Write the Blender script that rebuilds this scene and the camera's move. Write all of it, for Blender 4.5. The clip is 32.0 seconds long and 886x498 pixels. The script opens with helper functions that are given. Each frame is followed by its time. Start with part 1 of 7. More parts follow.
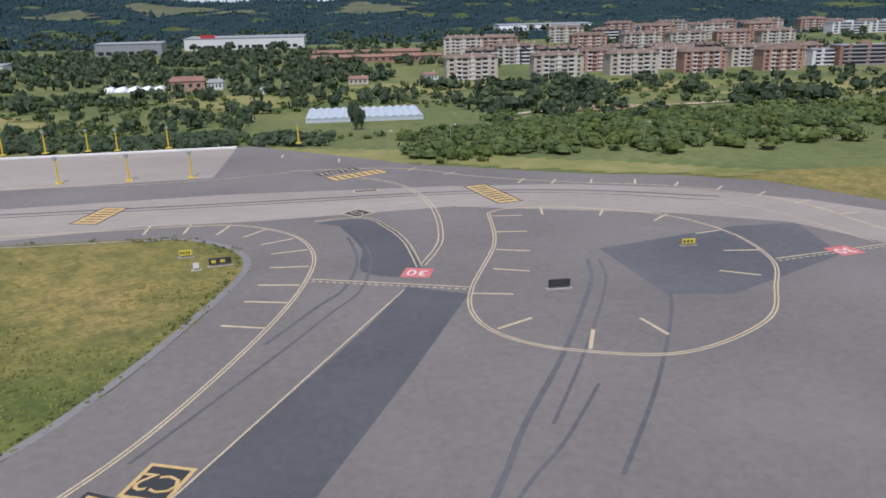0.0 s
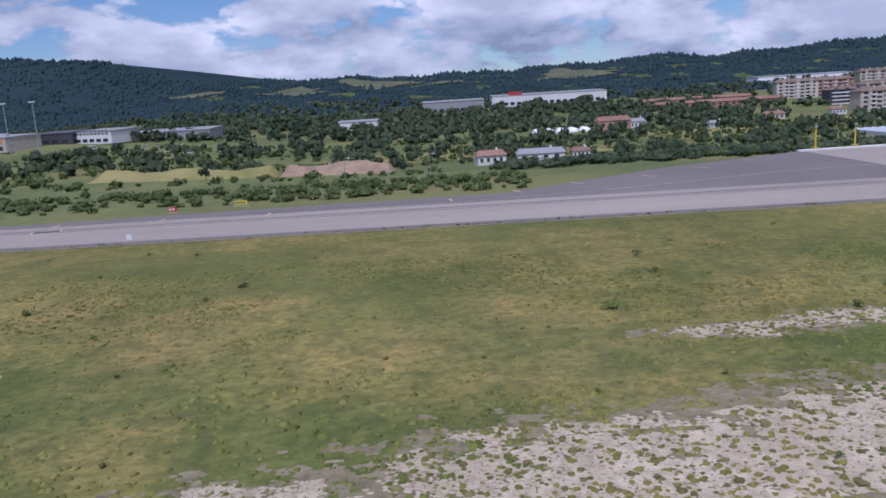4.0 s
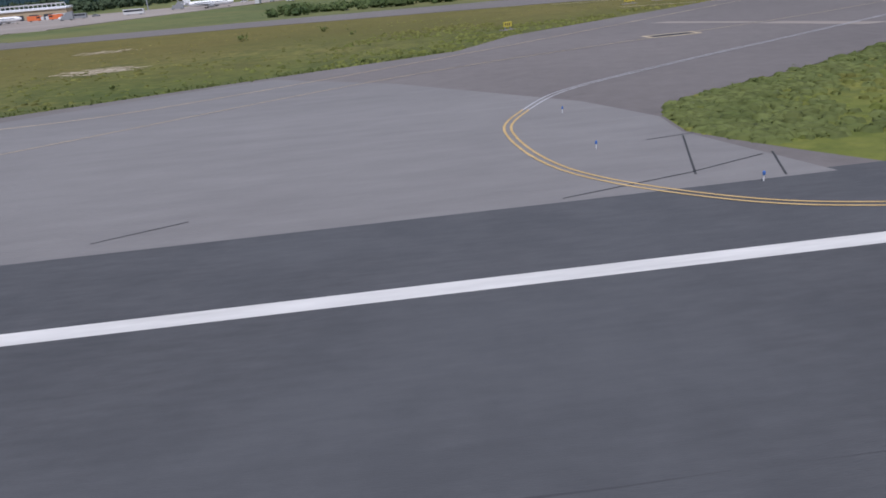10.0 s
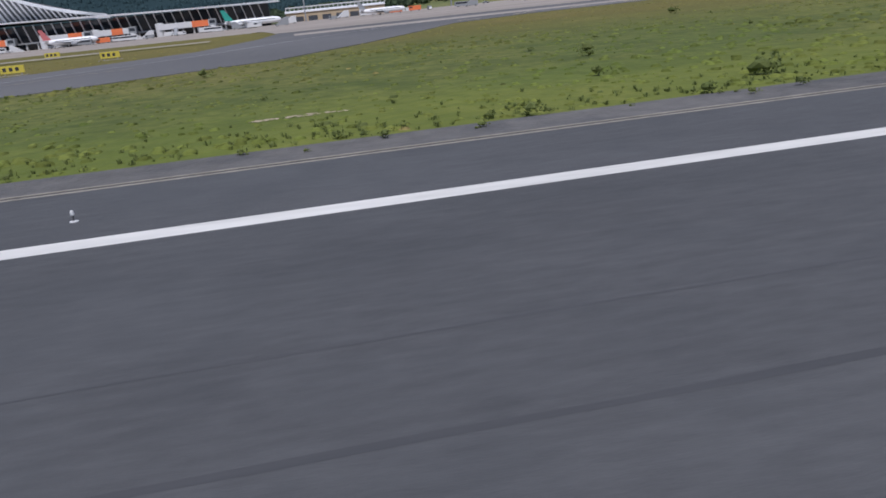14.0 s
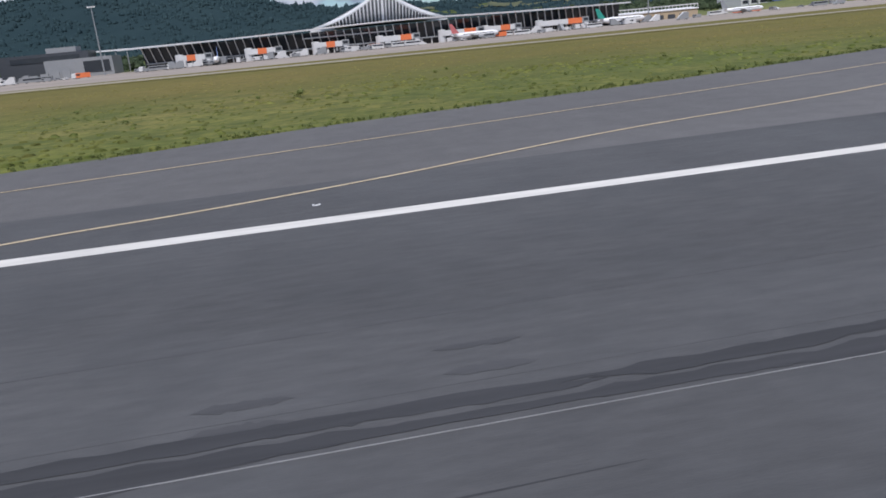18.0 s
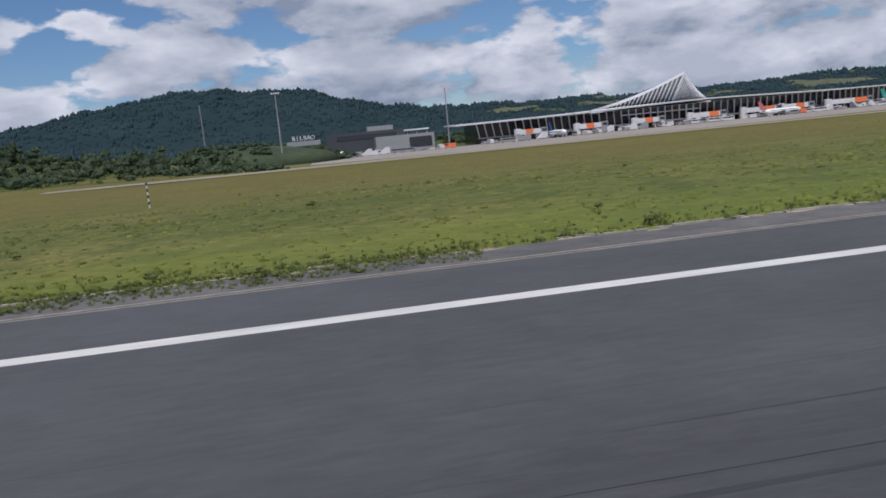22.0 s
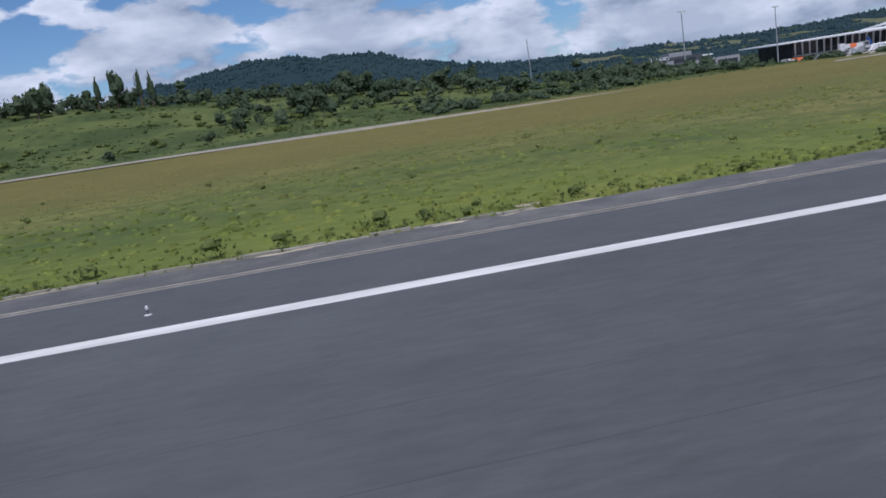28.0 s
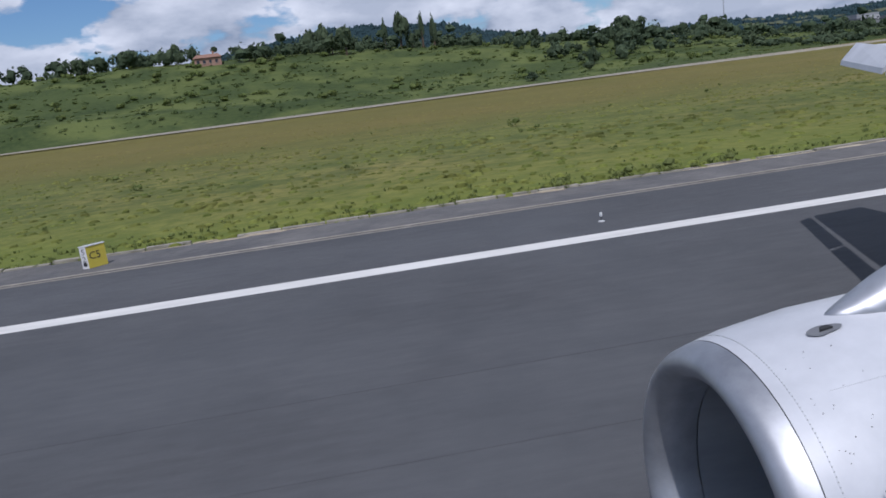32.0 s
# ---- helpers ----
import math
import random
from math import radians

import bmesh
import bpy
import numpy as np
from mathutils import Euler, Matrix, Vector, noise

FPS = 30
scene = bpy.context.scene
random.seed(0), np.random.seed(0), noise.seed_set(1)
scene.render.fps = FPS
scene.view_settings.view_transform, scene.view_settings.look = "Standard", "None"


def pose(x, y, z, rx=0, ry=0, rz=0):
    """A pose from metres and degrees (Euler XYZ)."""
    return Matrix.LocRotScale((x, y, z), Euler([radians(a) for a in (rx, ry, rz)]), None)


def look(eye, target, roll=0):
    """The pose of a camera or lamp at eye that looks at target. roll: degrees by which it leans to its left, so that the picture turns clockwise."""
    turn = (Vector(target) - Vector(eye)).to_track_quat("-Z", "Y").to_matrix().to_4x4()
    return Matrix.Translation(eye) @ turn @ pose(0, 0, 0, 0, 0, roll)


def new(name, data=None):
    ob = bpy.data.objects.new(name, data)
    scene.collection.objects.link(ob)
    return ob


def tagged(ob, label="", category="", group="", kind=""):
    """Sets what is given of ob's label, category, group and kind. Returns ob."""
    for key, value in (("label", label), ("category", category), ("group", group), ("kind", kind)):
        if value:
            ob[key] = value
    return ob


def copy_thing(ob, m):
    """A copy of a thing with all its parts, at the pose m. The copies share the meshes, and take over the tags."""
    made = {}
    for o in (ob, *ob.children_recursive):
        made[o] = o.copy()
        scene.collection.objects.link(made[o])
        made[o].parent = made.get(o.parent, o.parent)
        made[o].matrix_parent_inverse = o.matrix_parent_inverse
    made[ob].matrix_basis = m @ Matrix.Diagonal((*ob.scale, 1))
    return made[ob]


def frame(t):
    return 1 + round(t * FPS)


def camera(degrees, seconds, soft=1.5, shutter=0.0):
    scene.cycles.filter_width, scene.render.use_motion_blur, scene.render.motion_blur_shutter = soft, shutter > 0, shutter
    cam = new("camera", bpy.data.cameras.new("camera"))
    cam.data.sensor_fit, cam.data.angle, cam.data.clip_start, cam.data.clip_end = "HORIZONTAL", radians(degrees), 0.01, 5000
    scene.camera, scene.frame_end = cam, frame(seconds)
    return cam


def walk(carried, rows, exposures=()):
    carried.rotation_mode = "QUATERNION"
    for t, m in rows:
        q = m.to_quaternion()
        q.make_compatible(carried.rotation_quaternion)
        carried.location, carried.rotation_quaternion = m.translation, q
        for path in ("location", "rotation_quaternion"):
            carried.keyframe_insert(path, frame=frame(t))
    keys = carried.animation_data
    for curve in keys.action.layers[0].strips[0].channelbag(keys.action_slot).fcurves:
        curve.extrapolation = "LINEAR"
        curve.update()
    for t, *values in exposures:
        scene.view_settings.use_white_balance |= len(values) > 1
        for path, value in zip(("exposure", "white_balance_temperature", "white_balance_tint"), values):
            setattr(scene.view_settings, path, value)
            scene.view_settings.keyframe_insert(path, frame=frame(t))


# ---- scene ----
# All lengths below are in survey units; S turns them into the world's metres.
S = 0.57
cam = camera(60.67, 32.0, soft=1.7)
PATH = [
    (0.0, 0.00, -20.06, 26.32, 72.61, 1.12, -7.05),
    (0.5, -19.26, -19.43, 24.93, 72.41, 1.20, -7.02),
    (0.6, -23.10, -19.30, 24.65, 72.74, 0.67, -6.71),
    (1.0, -38.37, -18.75, 23.56, 72.25, 1.59, -5.75),
    (1.2, -45.94, -18.46, 23.03, 72.38, 1.63, -4.41),
    (1.5, -57.21, -18.00, 22.24, 72.14, 2.72, -2.51),
    (2.0, -75.58, -17.18, 20.93, 72.30, 2.34, -2.43),
    (2.4, -90.03, -16.51, 19.84, 72.65, 1.87, -1.67),
    (2.5, -93.63, -16.35, 19.56, 72.97, 1.84, -1.50),
    (3.0, -111.55, -15.55, 18.16, 74.04, 2.18, -0.89),
    (3.4, -125.75, -14.94, 17.01, 75.10, 2.04, -0.14),
    (3.5, -129.29, -14.79, 16.73, 75.75, 2.51, -0.05),
    (5.5, -197.65, -12.32, 11.45, 80.94, 4.51, 0.63),
    (5.6, -200.92, -12.22, 11.22, 80.69, 5.25, 0.09),
    (6.0, -213.95, -11.82, 10.32, 79.00, 6.61, -1.46),
    (6.5, -230.37, -11.36, 9.29, 74.35, 7.58, -3.39),
    (7.0, -247.05, -11.02, 8.36, 73.29, 7.85, -4.38),
    (7.4, -260.56, -10.88, 7.67, 71.97, 7.14, -5.56),
    (7.5, -263.96, -10.84, 7.51, 71.64, 7.45, -4.45),
    (8.0, -281.00, -10.70, 6.82, 70.66, 7.26, -4.32),
    (8.5, -298.20, -10.60, 6.20, 69.77, 5.96, -4.23),
    (9.0, -315.60, -10.51, 5.60, 69.38, 6.09, -4.14),
    (9.5, -333.28, -10.42, 4.95, 69.37, 6.98, -4.80),
    (9.6, -336.84, -10.40, 4.83, 69.85, 5.45, -4.83),
    (10.0, -351.19, -10.33, 4.41, 69.80, 4.62, -6.16),
    (10.5, -369.84, -9.88, 3.83, 69.74, 5.83, -5.69),
    (11.0, -388.29, -9.47, 3.32, 69.63, 6.70, -6.37),
    (11.2, -395.94, -9.45, 3.22, 69.70, 6.91, -7.44),
    (11.5, -407.42, -9.42, 3.09, 70.32, 6.81, -7.81),
    (12.0, -426.33, -9.73, 3.03, 69.81, 8.21, -8.94),
    (12.5, -445.40, -10.03, 2.95, 70.01, 8.27, -10.10),
    (13.0, -464.17, -10.30, 2.86, 70.08, 8.32, -10.75),
    (13.4, -479.01, -10.47, 2.77, 70.77, 5.86, -12.04),
    (13.5, -482.71, -10.51, 2.74, 70.94, 5.62, -10.93),
    (15.5, -556.53, -12.56, 3.04, 73.19, 4.44, -11.23),
    (15.6, -560.15, -12.58, 3.02, 73.31, 2.07, -10.86),
    (16.0, -574.53, -12.66, 2.96, 74.51, -2.80, -10.31),
    (16.5, -592.24, -12.81, 2.98, 74.25, 0.33, -11.27),
    (16.6, -595.75, -12.84, 2.99, 74.38, 0.63, -11.55),
    (17.0, -609.70, -12.99, 3.02, 73.32, 5.79, -12.35),
    (17.5, -626.89, -13.17, 3.04, 73.44, 4.27, -11.10),
    (18.0, -643.68, -13.36, 3.04, 73.98, 5.30, -10.96),
    (18.5, -660.00, -13.51, 3.04, 76.22, 4.68, -10.47),
    (19.0, -675.86, -13.61, 3.06, 77.55, 2.96, -9.98),
    (19.5, -691.26, -13.64, 3.05, 78.48, 2.99, -9.98),
    (20.0, -706.24, -13.61, 3.06, 81.41, 3.23, -9.92),
    (20.5, -720.82, -13.57, 3.04, 81.40, 3.73, -9.82),
    (21.0, -735.14, -13.54, 3.04, 81.33, 3.98, -9.86),
    (21.5, -749.28, -13.53, 2.98, 81.44, 4.30, -9.81),
    (22.0, -763.19, -13.51, 3.04, 81.68, 5.49, -9.42),
    (22.4, -774.24, -13.51, 3.03, 81.82, 6.14, -9.34),
    (22.5, -776.99, -13.50, 3.03, 81.75, 6.21, -9.29),
    (23.0, -790.56, -13.49, 3.04, 81.55, 6.45, -9.48),
    (23.5, -803.82, -13.45, 3.04, 81.42, 6.69, -9.83),
    (24.0, -816.80, -13.39, 3.04, 81.30, 7.15, -10.00),
    (24.4, -826.91, -13.32, 3.05, 80.06, 7.37, -10.02),
    (24.5, -829.41, -13.31, 3.06, 79.88, 6.90, -10.22),
    (26.5, -878.03, -13.15, 3.03, 78.86, 7.49, -10.81),
    (26.6, -880.39, -13.15, 3.03, 78.94, 7.30, -10.68),
    (27.0, -889.77, -13.16, 3.01, 79.06, 7.47, -10.56),
    (27.5, -901.13, -13.19, 3.03, 79.19, 7.93, -10.47),
    (28.0, -912.08, -13.20, 3.06, 79.22, 8.29, -10.49),
    (28.5, -922.86, -13.21, 3.06, 78.71, 8.21, -10.53),
    (29.0, -933.31, -13.20, 3.07, 78.12, 7.98, -10.52),
    (29.5, -943.37, -13.18, 3.08, 77.78, 6.48, -9.94),
    (30.0, -952.96, -13.18, 3.09, 77.44, 6.35, -9.50),
    (30.2, -956.70, -13.18, 3.07, 77.36, 6.68, -8.56),
    (30.5, -962.21, -13.17, 3.06, 77.41, 5.79, -9.07),
    (31.0, -971.12, -13.15, 3.10, 77.38, 6.82, -8.71),
    (31.5, -979.92, -13.14, 3.07, 77.59, 6.74, -8.45),
    (32.0, -988.93, -13.15, 3.05, 77.85, 7.25, -8.39),
]
walk(cam, [(t, pose(x, y, z, rx, ry, rz)) for t, x, y, z, rx, ry, rz in PATH], exposures=[
    (0.0, 0.40, 5950, 15), (1.0, 0.34, 5800, 20), (2.0, 0.18, 5380, 28), (3.0, 0.24, 5470, 28), (5.5, 0.0, 5400, 25), (7.0, -0.10, 5400, 23), (9.0, 0.08, 5650, 19), (10.0, 0.16, 5850, 18), (12.0, 0.06, 5850, 16), (13.0, 0.16, 5850, 16),
    (16.0, 0.06, 6050, 17), (17.0, 0.18, 6050, 16), (18.0, 0.30, 6050, 15), (19.0, 0.0, 6000, 19), (20.0, -0.14, 5900, 19), (21.0, 0.02, 6030, 17), (23.0, 0.08, 6100, 16),
    (24.5, 0.02, 5850, 16), (27.0, 0.14, 5650, 16), (32.0, 0.15, 5780, 16)])
scene.view_settings.exposure = 0.0

# ---- sky, sun ----
SUN_AZ, SUN_EL = radians(198), radians(58)      # direction to the sun, from +x towards +y
sun_dir = Vector((math.cos(SUN_AZ + radians(60)) * math.cos(SUN_EL), math.sin(SUN_AZ + radians(60)) * math.cos(SUN_EL), math.sin(SUN_EL)))
sun = new("sun", bpy.data.lights.new("sun", "SUN"))
sun.data.energy, sun.data.angle, sun.data.color = 2.9, radians(0.6), (1.0, 0.95, 0.88)
sun.matrix_world = look((0, 0, 300), Vector((0, 0, 300)) - sun_dir)


def nodes(tree):
    tree.nodes.clear()

    def add(kind, **inputs):
        n = tree.nodes.new(kind)
        for key, value in inputs.items():
            if key in n.inputs.keys():
                n.inputs[key].default_value = value
        return n
    return add, tree.links.new


world = bpy.data.worlds.new("sky")
scene.world = world
world.use_nodes = True
add, link = nodes(world.node_tree)
sky = add("ShaderNodeTexSky")
sky.sky_type, sky.sun_disc = "NISHITA", False
sky.sun_elevation, sky.sun_rotation = SUN_EL, math.atan2(sun_dir.x, sun_dir.y)
sky.air_density, sky.dust_density, sky.ozone_density = 1.0, 0.1, 4.0
tc = add("ShaderNodeTexCoord")
flat = add("ShaderNodeMapping")
flat.inputs["Location"].default_value = (3.1, 0.4, 1.7)
flat.inputs["Scale"].default_value = (1.0, 1.0, 2.3)
link(tc.outputs["Generated"], flat.inputs["Vector"])
above = add("ShaderNodeVectorMath"); above.operation = "ADD"; above.inputs[1].default_value = (-0.012, -0.01, 0.085)
link(flat.outputs[0], above.inputs[0])
puffs = []
for src in (flat.outputs[0], above.outputs[0]):
    n1 = add("ShaderNodeTexNoise", Scale=5.8, Detail=10.0, Roughness=0.55, Distortion=0.0)
    link(src, n1.inputs["Vector"])
    puffs.append(n1.outputs["Fac"])
# more cloud towards +x
split = add("ShaderNodeSeparateXYZ")
link(tc.outputs["Generated"], split.inputs[0])
lean = add("ShaderNodeMath"); lean.operation = "MULTIPLY_ADD"; lean.inputs[1].default_value = 0.05
link(split.outputs["X"], lean.inputs[0]); link(puffs[0], lean.inputs[2])
cover = add("ShaderNodeMapRange", **{"From Min": 0.437, "From Max": 0.486})
link(lean.outputs[0], cover.inputs["Value"])
lit = add("ShaderNodeMath"); lit.operation = "SUBTRACT"
link(puffs[0], lit.inputs[0]); link(puffs[1], lit.inputs[1])
shade = add("ShaderNodeMapRange", **{"From Min": -0.12, "From Max": 0.13, "To Min": 0.0, "To Max": 1.0})
link(lit.outputs[0], shade.inputs["Value"])
# thick cloud is grey, its edges white
thick = add("ShaderNodeMapRange", **{"From Min": 0.50, "From Max": 0.66, "To Min": 1.0, "To Max": 0.42})
link(puffs[0], thick.inputs["Value"])
white = add("ShaderNodeMath"); white.operation = "MULTIPLY"
link(shade.outputs[0], white.inputs[0]); link(thick.outputs[0], white.inputs[1])
cloud = add("ShaderNodeMix"); cloud.data_type = "RGBA"
cloud.inputs["A"].default_value = (3.4, 4.1, 5.2, 1); cloud.inputs["B"].default_value = (9.8, 10.1, 10.6, 1)
link(white.outputs[0], cloud.inputs["Factor"])
mix = add("ShaderNodeMix"); mix.data_type = "RGBA"
tone = add("ShaderNodeMix"); tone.data_type = "RGBA"; tone.blend_type = "MULTIPLY"; tone.inputs["Factor"].default_value = 1.0
tone.inputs["B"].default_value = (0.78, 0.90, 1.0, 1)
link(sky.outputs[0], tone.inputs["A"])
link(cover.outputs[0], mix.inputs["Factor"]); link(tone.outputs["Result"], mix.inputs["A"]); link(cloud.outputs["Result"], mix.inputs["B"])
bg = add("ShaderNodeBackground", Strength=0.066)
link(mix.outputs["Result"], bg.inputs["Color"])
wo = add("ShaderNodeOutputWorld")
link(bg.outputs[0], wo.inputs["Surface"])


# ---- materials ----
def material(name, dark, light, scale=1.0, rough=0.85, metal=0.0, bump=0.0, bump_scale=8.0, coarse=0.08, coarse_mix=0.35, third=None, per_piece=0.0, stretch=None, patch=None, leafy=0.0, dry=None, strips=(), spec=0.5):
    """Two tones mixed by a fine and a coarse noise in metres of the world, with relief."""
    m = bpy.data.materials.new(name)
    m.use_nodes = True
    add, link = nodes(m.node_tree)
    geo = add("ShaderNodeNewGeometry")
    src = geo.outputs["Position"]
    if stretch:
        sc = add("ShaderNodeVectorMath"); sc.operation = "MULTIPLY"; sc.inputs[1].default_value = stretch
        link(src, sc.inputs[0]); src = sc.outputs[0]
    fine = add("ShaderNodeTexNoise", Scale=scale, Detail=6.0, Roughness=0.65)
    big = add("ShaderNodeTexNoise", Scale=scale * coarse, Detail=4.0, Roughness=0.6)
    link(src, fine.inputs["Vector"]); link(src, big.inputs["Vector"])
    both = add("ShaderNodeMix"); both.data_type = "FLOAT"; both.inputs["Factor"].default_value = coarse_mix
    link(fine.outputs["Fac"], both.inputs["A"]); link(big.outputs["Fac"], both.inputs["B"])
    ramp = add("ShaderNodeValToRGB")
    ramp.color_ramp.elements[0].position, ramp.color_ramp.elements[1].position = 0.34, 0.66
    ramp.color_ramp.elements[0].color, ramp.color_ramp.elements[1].color = (*dark, 1), (*light, 1)
    if third:
        e = ramp.color_ramp.elements.new(0.5)
        e.color = (*third, 1)
    link(both.outputs["Result"], ramp.inputs["Fac"])
    colour = ramp.outputs["Color"]
    for patch in (patch if patch and isinstance(patch[0][0], tuple) else (patch,) if patch else ()):
        blot = add("ShaderNodeTexNoise", Scale=patch[1], Detail=5.0, Roughness=0.6)
        link(geo.outputs["Position"], blot.inputs["Vector"])
        cut = add("ShaderNodeMapRange", **{"From Min": 0.46, "From Max": 0.62, "To Max": patch[2]})
        link(blot.outputs["Fac"], cut.inputs["Value"])
        tint = add("ShaderNodeMix"); tint.data_type = "RGBA"; tint.inputs["B"].default_value = (*patch[0], 1)
        link(cut.outputs[0], tint.inputs["Factor"]); link(colour, tint.inputs["A"])
        colour = tint.outputs["Result"]
    if dry:
        where = add("ShaderNodeSeparateXYZ")
        link(geo.outputs["Position"], where.inputs[0])
        share = add("ShaderNodeMapRange", **{"From Min": -350.0, "From Max": -230.0, "To Max": dry[1]})
        link(where.outputs["X"], share.inputs["Value"])
        uneven = add("ShaderNodeTexNoise", Scale=0.045, Detail=5.0, Roughness=0.6)
        link(geo.outputs["Position"], uneven.inputs["Vector"])
        spread = add("ShaderNodeMapRange", **{"From Min": 0.38, "From Max": 0.62, "To Min": 0.1, "To Max": 2.0})
        link(uneven.outputs["Fac"], spread.inputs["Value"])
        level = add("ShaderNodeMath"); level.operation = "MULTIPLY"
        link(share.outputs[0], level.inputs[0]); link(spread.outputs[0], level.inputs[1])
        share = level
        tint = add("ShaderNodeMix"); tint.data_type = "RGBA"; tint.blend_type = "MULTIPLY"; tint.inputs["B"].default_value = (*dry[0], 1)
        link(share.outputs[0], tint.inputs["Factor"]); link(colour, tint.inputs["A"])
        colour = tint.outputs["Result"]
    for tone, share, near, far in strips:
        where = add("ShaderNodeSeparateXYZ")
        link(geo.outputs["Position"], where.inputs[0])
        wavy = add("ShaderNodeTexNoise", Scale=0.06, Detail=4.0)
        link(geo.outputs["Position"], wavy.inputs["Vector"])
        edge = add("ShaderNodeMath"); edge.operation = "MULTIPLY_ADD"; edge.inputs[1].default_value = abs(far - near) * 1.6
        link(wavy.outputs["Fac"], edge.inputs[0]); link(where.outputs["Y"], edge.inputs[2])
        amount = add("ShaderNodeMapRange", **{"From Min": near + abs(far - near) * 0.8, "From Max": far + abs(far - near) * 0.8, "To Max": share})
        link(edge.outputs[0], amount.inputs["Value"])
        west = add("ShaderNodeMapRange", **{"From Min": -360.0, "From Max": -280.0, "To Min": 1.0, "To Max": 0.3})
        link(where.outputs["X"], west.inputs["Value"])
        level = add("ShaderNodeMath"); level.operation = "MULTIPLY"
        link(amount.outputs[0], level.inputs[0]); link(west.outputs[0], level.inputs[1])
        tint = add("ShaderNodeMix"); tint.data_type = "RGBA"; tint.inputs["B"].default_value = (*tone, 1)
        link(level.outputs[0], tint.inputs["Factor"]); link(colour, tint.inputs["A"])
        colour = tint.outputs["Result"]
    if per_piece:
        info = add("ShaderNodeObjectInfo") if per_piece > 0 else add("ShaderNodeNewGeometry")
        out = info.outputs["Random"] if per_piece > 0 else info.outputs["Random Per Island"]
        rng = add("ShaderNodeMapRange", **{"To Min": 1 - abs(per_piece), "To Max": 1 + abs(per_piece)})
        link(out, rng.inputs["Value"])
        hsv = add("ShaderNodeHueSaturation")
        link(rng.outputs[0], hsv.inputs["Value"]); link(colour, hsv.inputs["Color"])
        colour = hsv.outputs["Color"]
    bsdf = add("ShaderNodeBsdfPrincipled", Roughness=rough, Metallic=metal, **{"Specular IOR Level": spec})
    link(colour, bsdf.inputs["Base Color"])
    if bump:
        rel = add("ShaderNodeTexNoise", Scale=bump_scale, Detail=5.0)
        link(src, rel.inputs["Vector"])
        b = add("ShaderNodeBump", Strength=bump, Distance=0.1)
        link(rel.outputs["Fac"], b.inputs["Height"]); link(b.outputs[0], bsdf.inputs["Normal"])
    o = add("ShaderNodeOutputMaterial")
    if leafy:
        glow = add("ShaderNodeBsdfTranslucent")
        link(colour, glow.inputs["Color"])
        both = add("ShaderNodeMixShader", Fac=leafy)
        link(bsdf.outputs[0], both.inputs[1]); link(glow.outputs[0], both.inputs[2]); link(both.outputs[0], o.inputs["Surface"])
    else:
        link(bsdf.outputs[0], o.inputs["Surface"])
    return m


def paint(name, c, rough=0.6, metal=0.0, wear=0.12):
    return material(name, tuple(k * (1 - wear) for k in c), c, scale=2.5, rough=rough, metal=metal, coarse=0.2)


GRASS = material("airfield_grass", (0.062, 0.082, 0.025), (0.245, 0.232, 0.066), scale=1.5, rough=0.95, bump=1.0, bump_scale=2.2, coarse=0.03, coarse_mix=0.36, third=(0.150, 0.160, 0.044), patch=(((0.262, 0.208, 0.080), 0.05, 0.5), ((0.080, 0.124, 0.032), 0.03, 0.6), ((0.062, 0.084, 0.027), 0.33, 0.6), ((0.054, 0.074, 0.026), 1.3, 0.55), ((0.054, 0.074, 0.026), 3.0, 0.5)), dry=((2.0, 1.50, 1.75), 0.36), strips=(((0.150, 0.182, 0.034), 0.5, 19.0, 8.0), ((0.150, 0.118, 0.040), 0.62, 28.0, 62.0)), spec=0.08)
TUFT = material("grass_tufts", (0.105, 0.125, 0.038), (0.285, 0.268, 0.085), scale=0.5, rough=0.9, coarse=0.06, coarse_mix=0.6, per_piece=-0.28, patch=(((0.125, 0.195, 0.045), 0.03, 0.65), ((0.092, 0.136, 0.034), 0.3, 0.6)), leafy=0.35, dry=((1.8, 1.40, 1.6), 0.36), strips=(((0.225, 0.265, 0.056), 0.45, 19.0, 8.0), ((0.255, 0.205, 0.078), 0.55, 28.0, 62.0)), spec=0.05)
VALLEY = material("valley_meadows", (0.066, 0.090, 0.036), (0.170, 0.188, 0.074), scale=0.4, rough=0.95, bump=0.8, bump_scale=0.9, coarse=0.05, coarse_mix=0.5, patch=((0.190, 0.180, 0.072), 0.016, 0.6), spec=0.08)
SCRUB = material("rough_meadow", (0.026, 0.043, 0.016), (0.080, 0.104, 0.036), scale=0.9, rough=0.95, bump=1.0, bump_scale=1.6, coarse=0.05, coarse_mix=0.5, patch=((0.135, 0.158, 0.050), 0.06, 0.6), spec=0.08)
FIELD = material("pale_field", (0.13, 0.15, 0.045), (0.29, 0.25, 0.11), scale=0.12, rough=0.95, coarse=0.15, coarse_mix=0.5, spec=0.1)
# Far meadow tone, greyed so that haze sits in the colour.
CLEARING = material("hazed_hill_clearing", (0.070, 0.088, 0.058), (0.150, 0.150, 0.095), scale=0.12, rough=1.0, coarse=0.15, coarse_mix=0.5, spec=0.0)
# Blue of distance haze is mixed into the colour of the hill trees.
FOREST_HAZED = material("hazed_wooded_hill", (0.024, 0.044, 0.052), (0.040, 0.066, 0.072), scale=0.8, rough=1.0, bump=0.6, bump_scale=1.1, coarse=0.012, coarse_mix=0.5, per_piece=-0.12, spec=0)
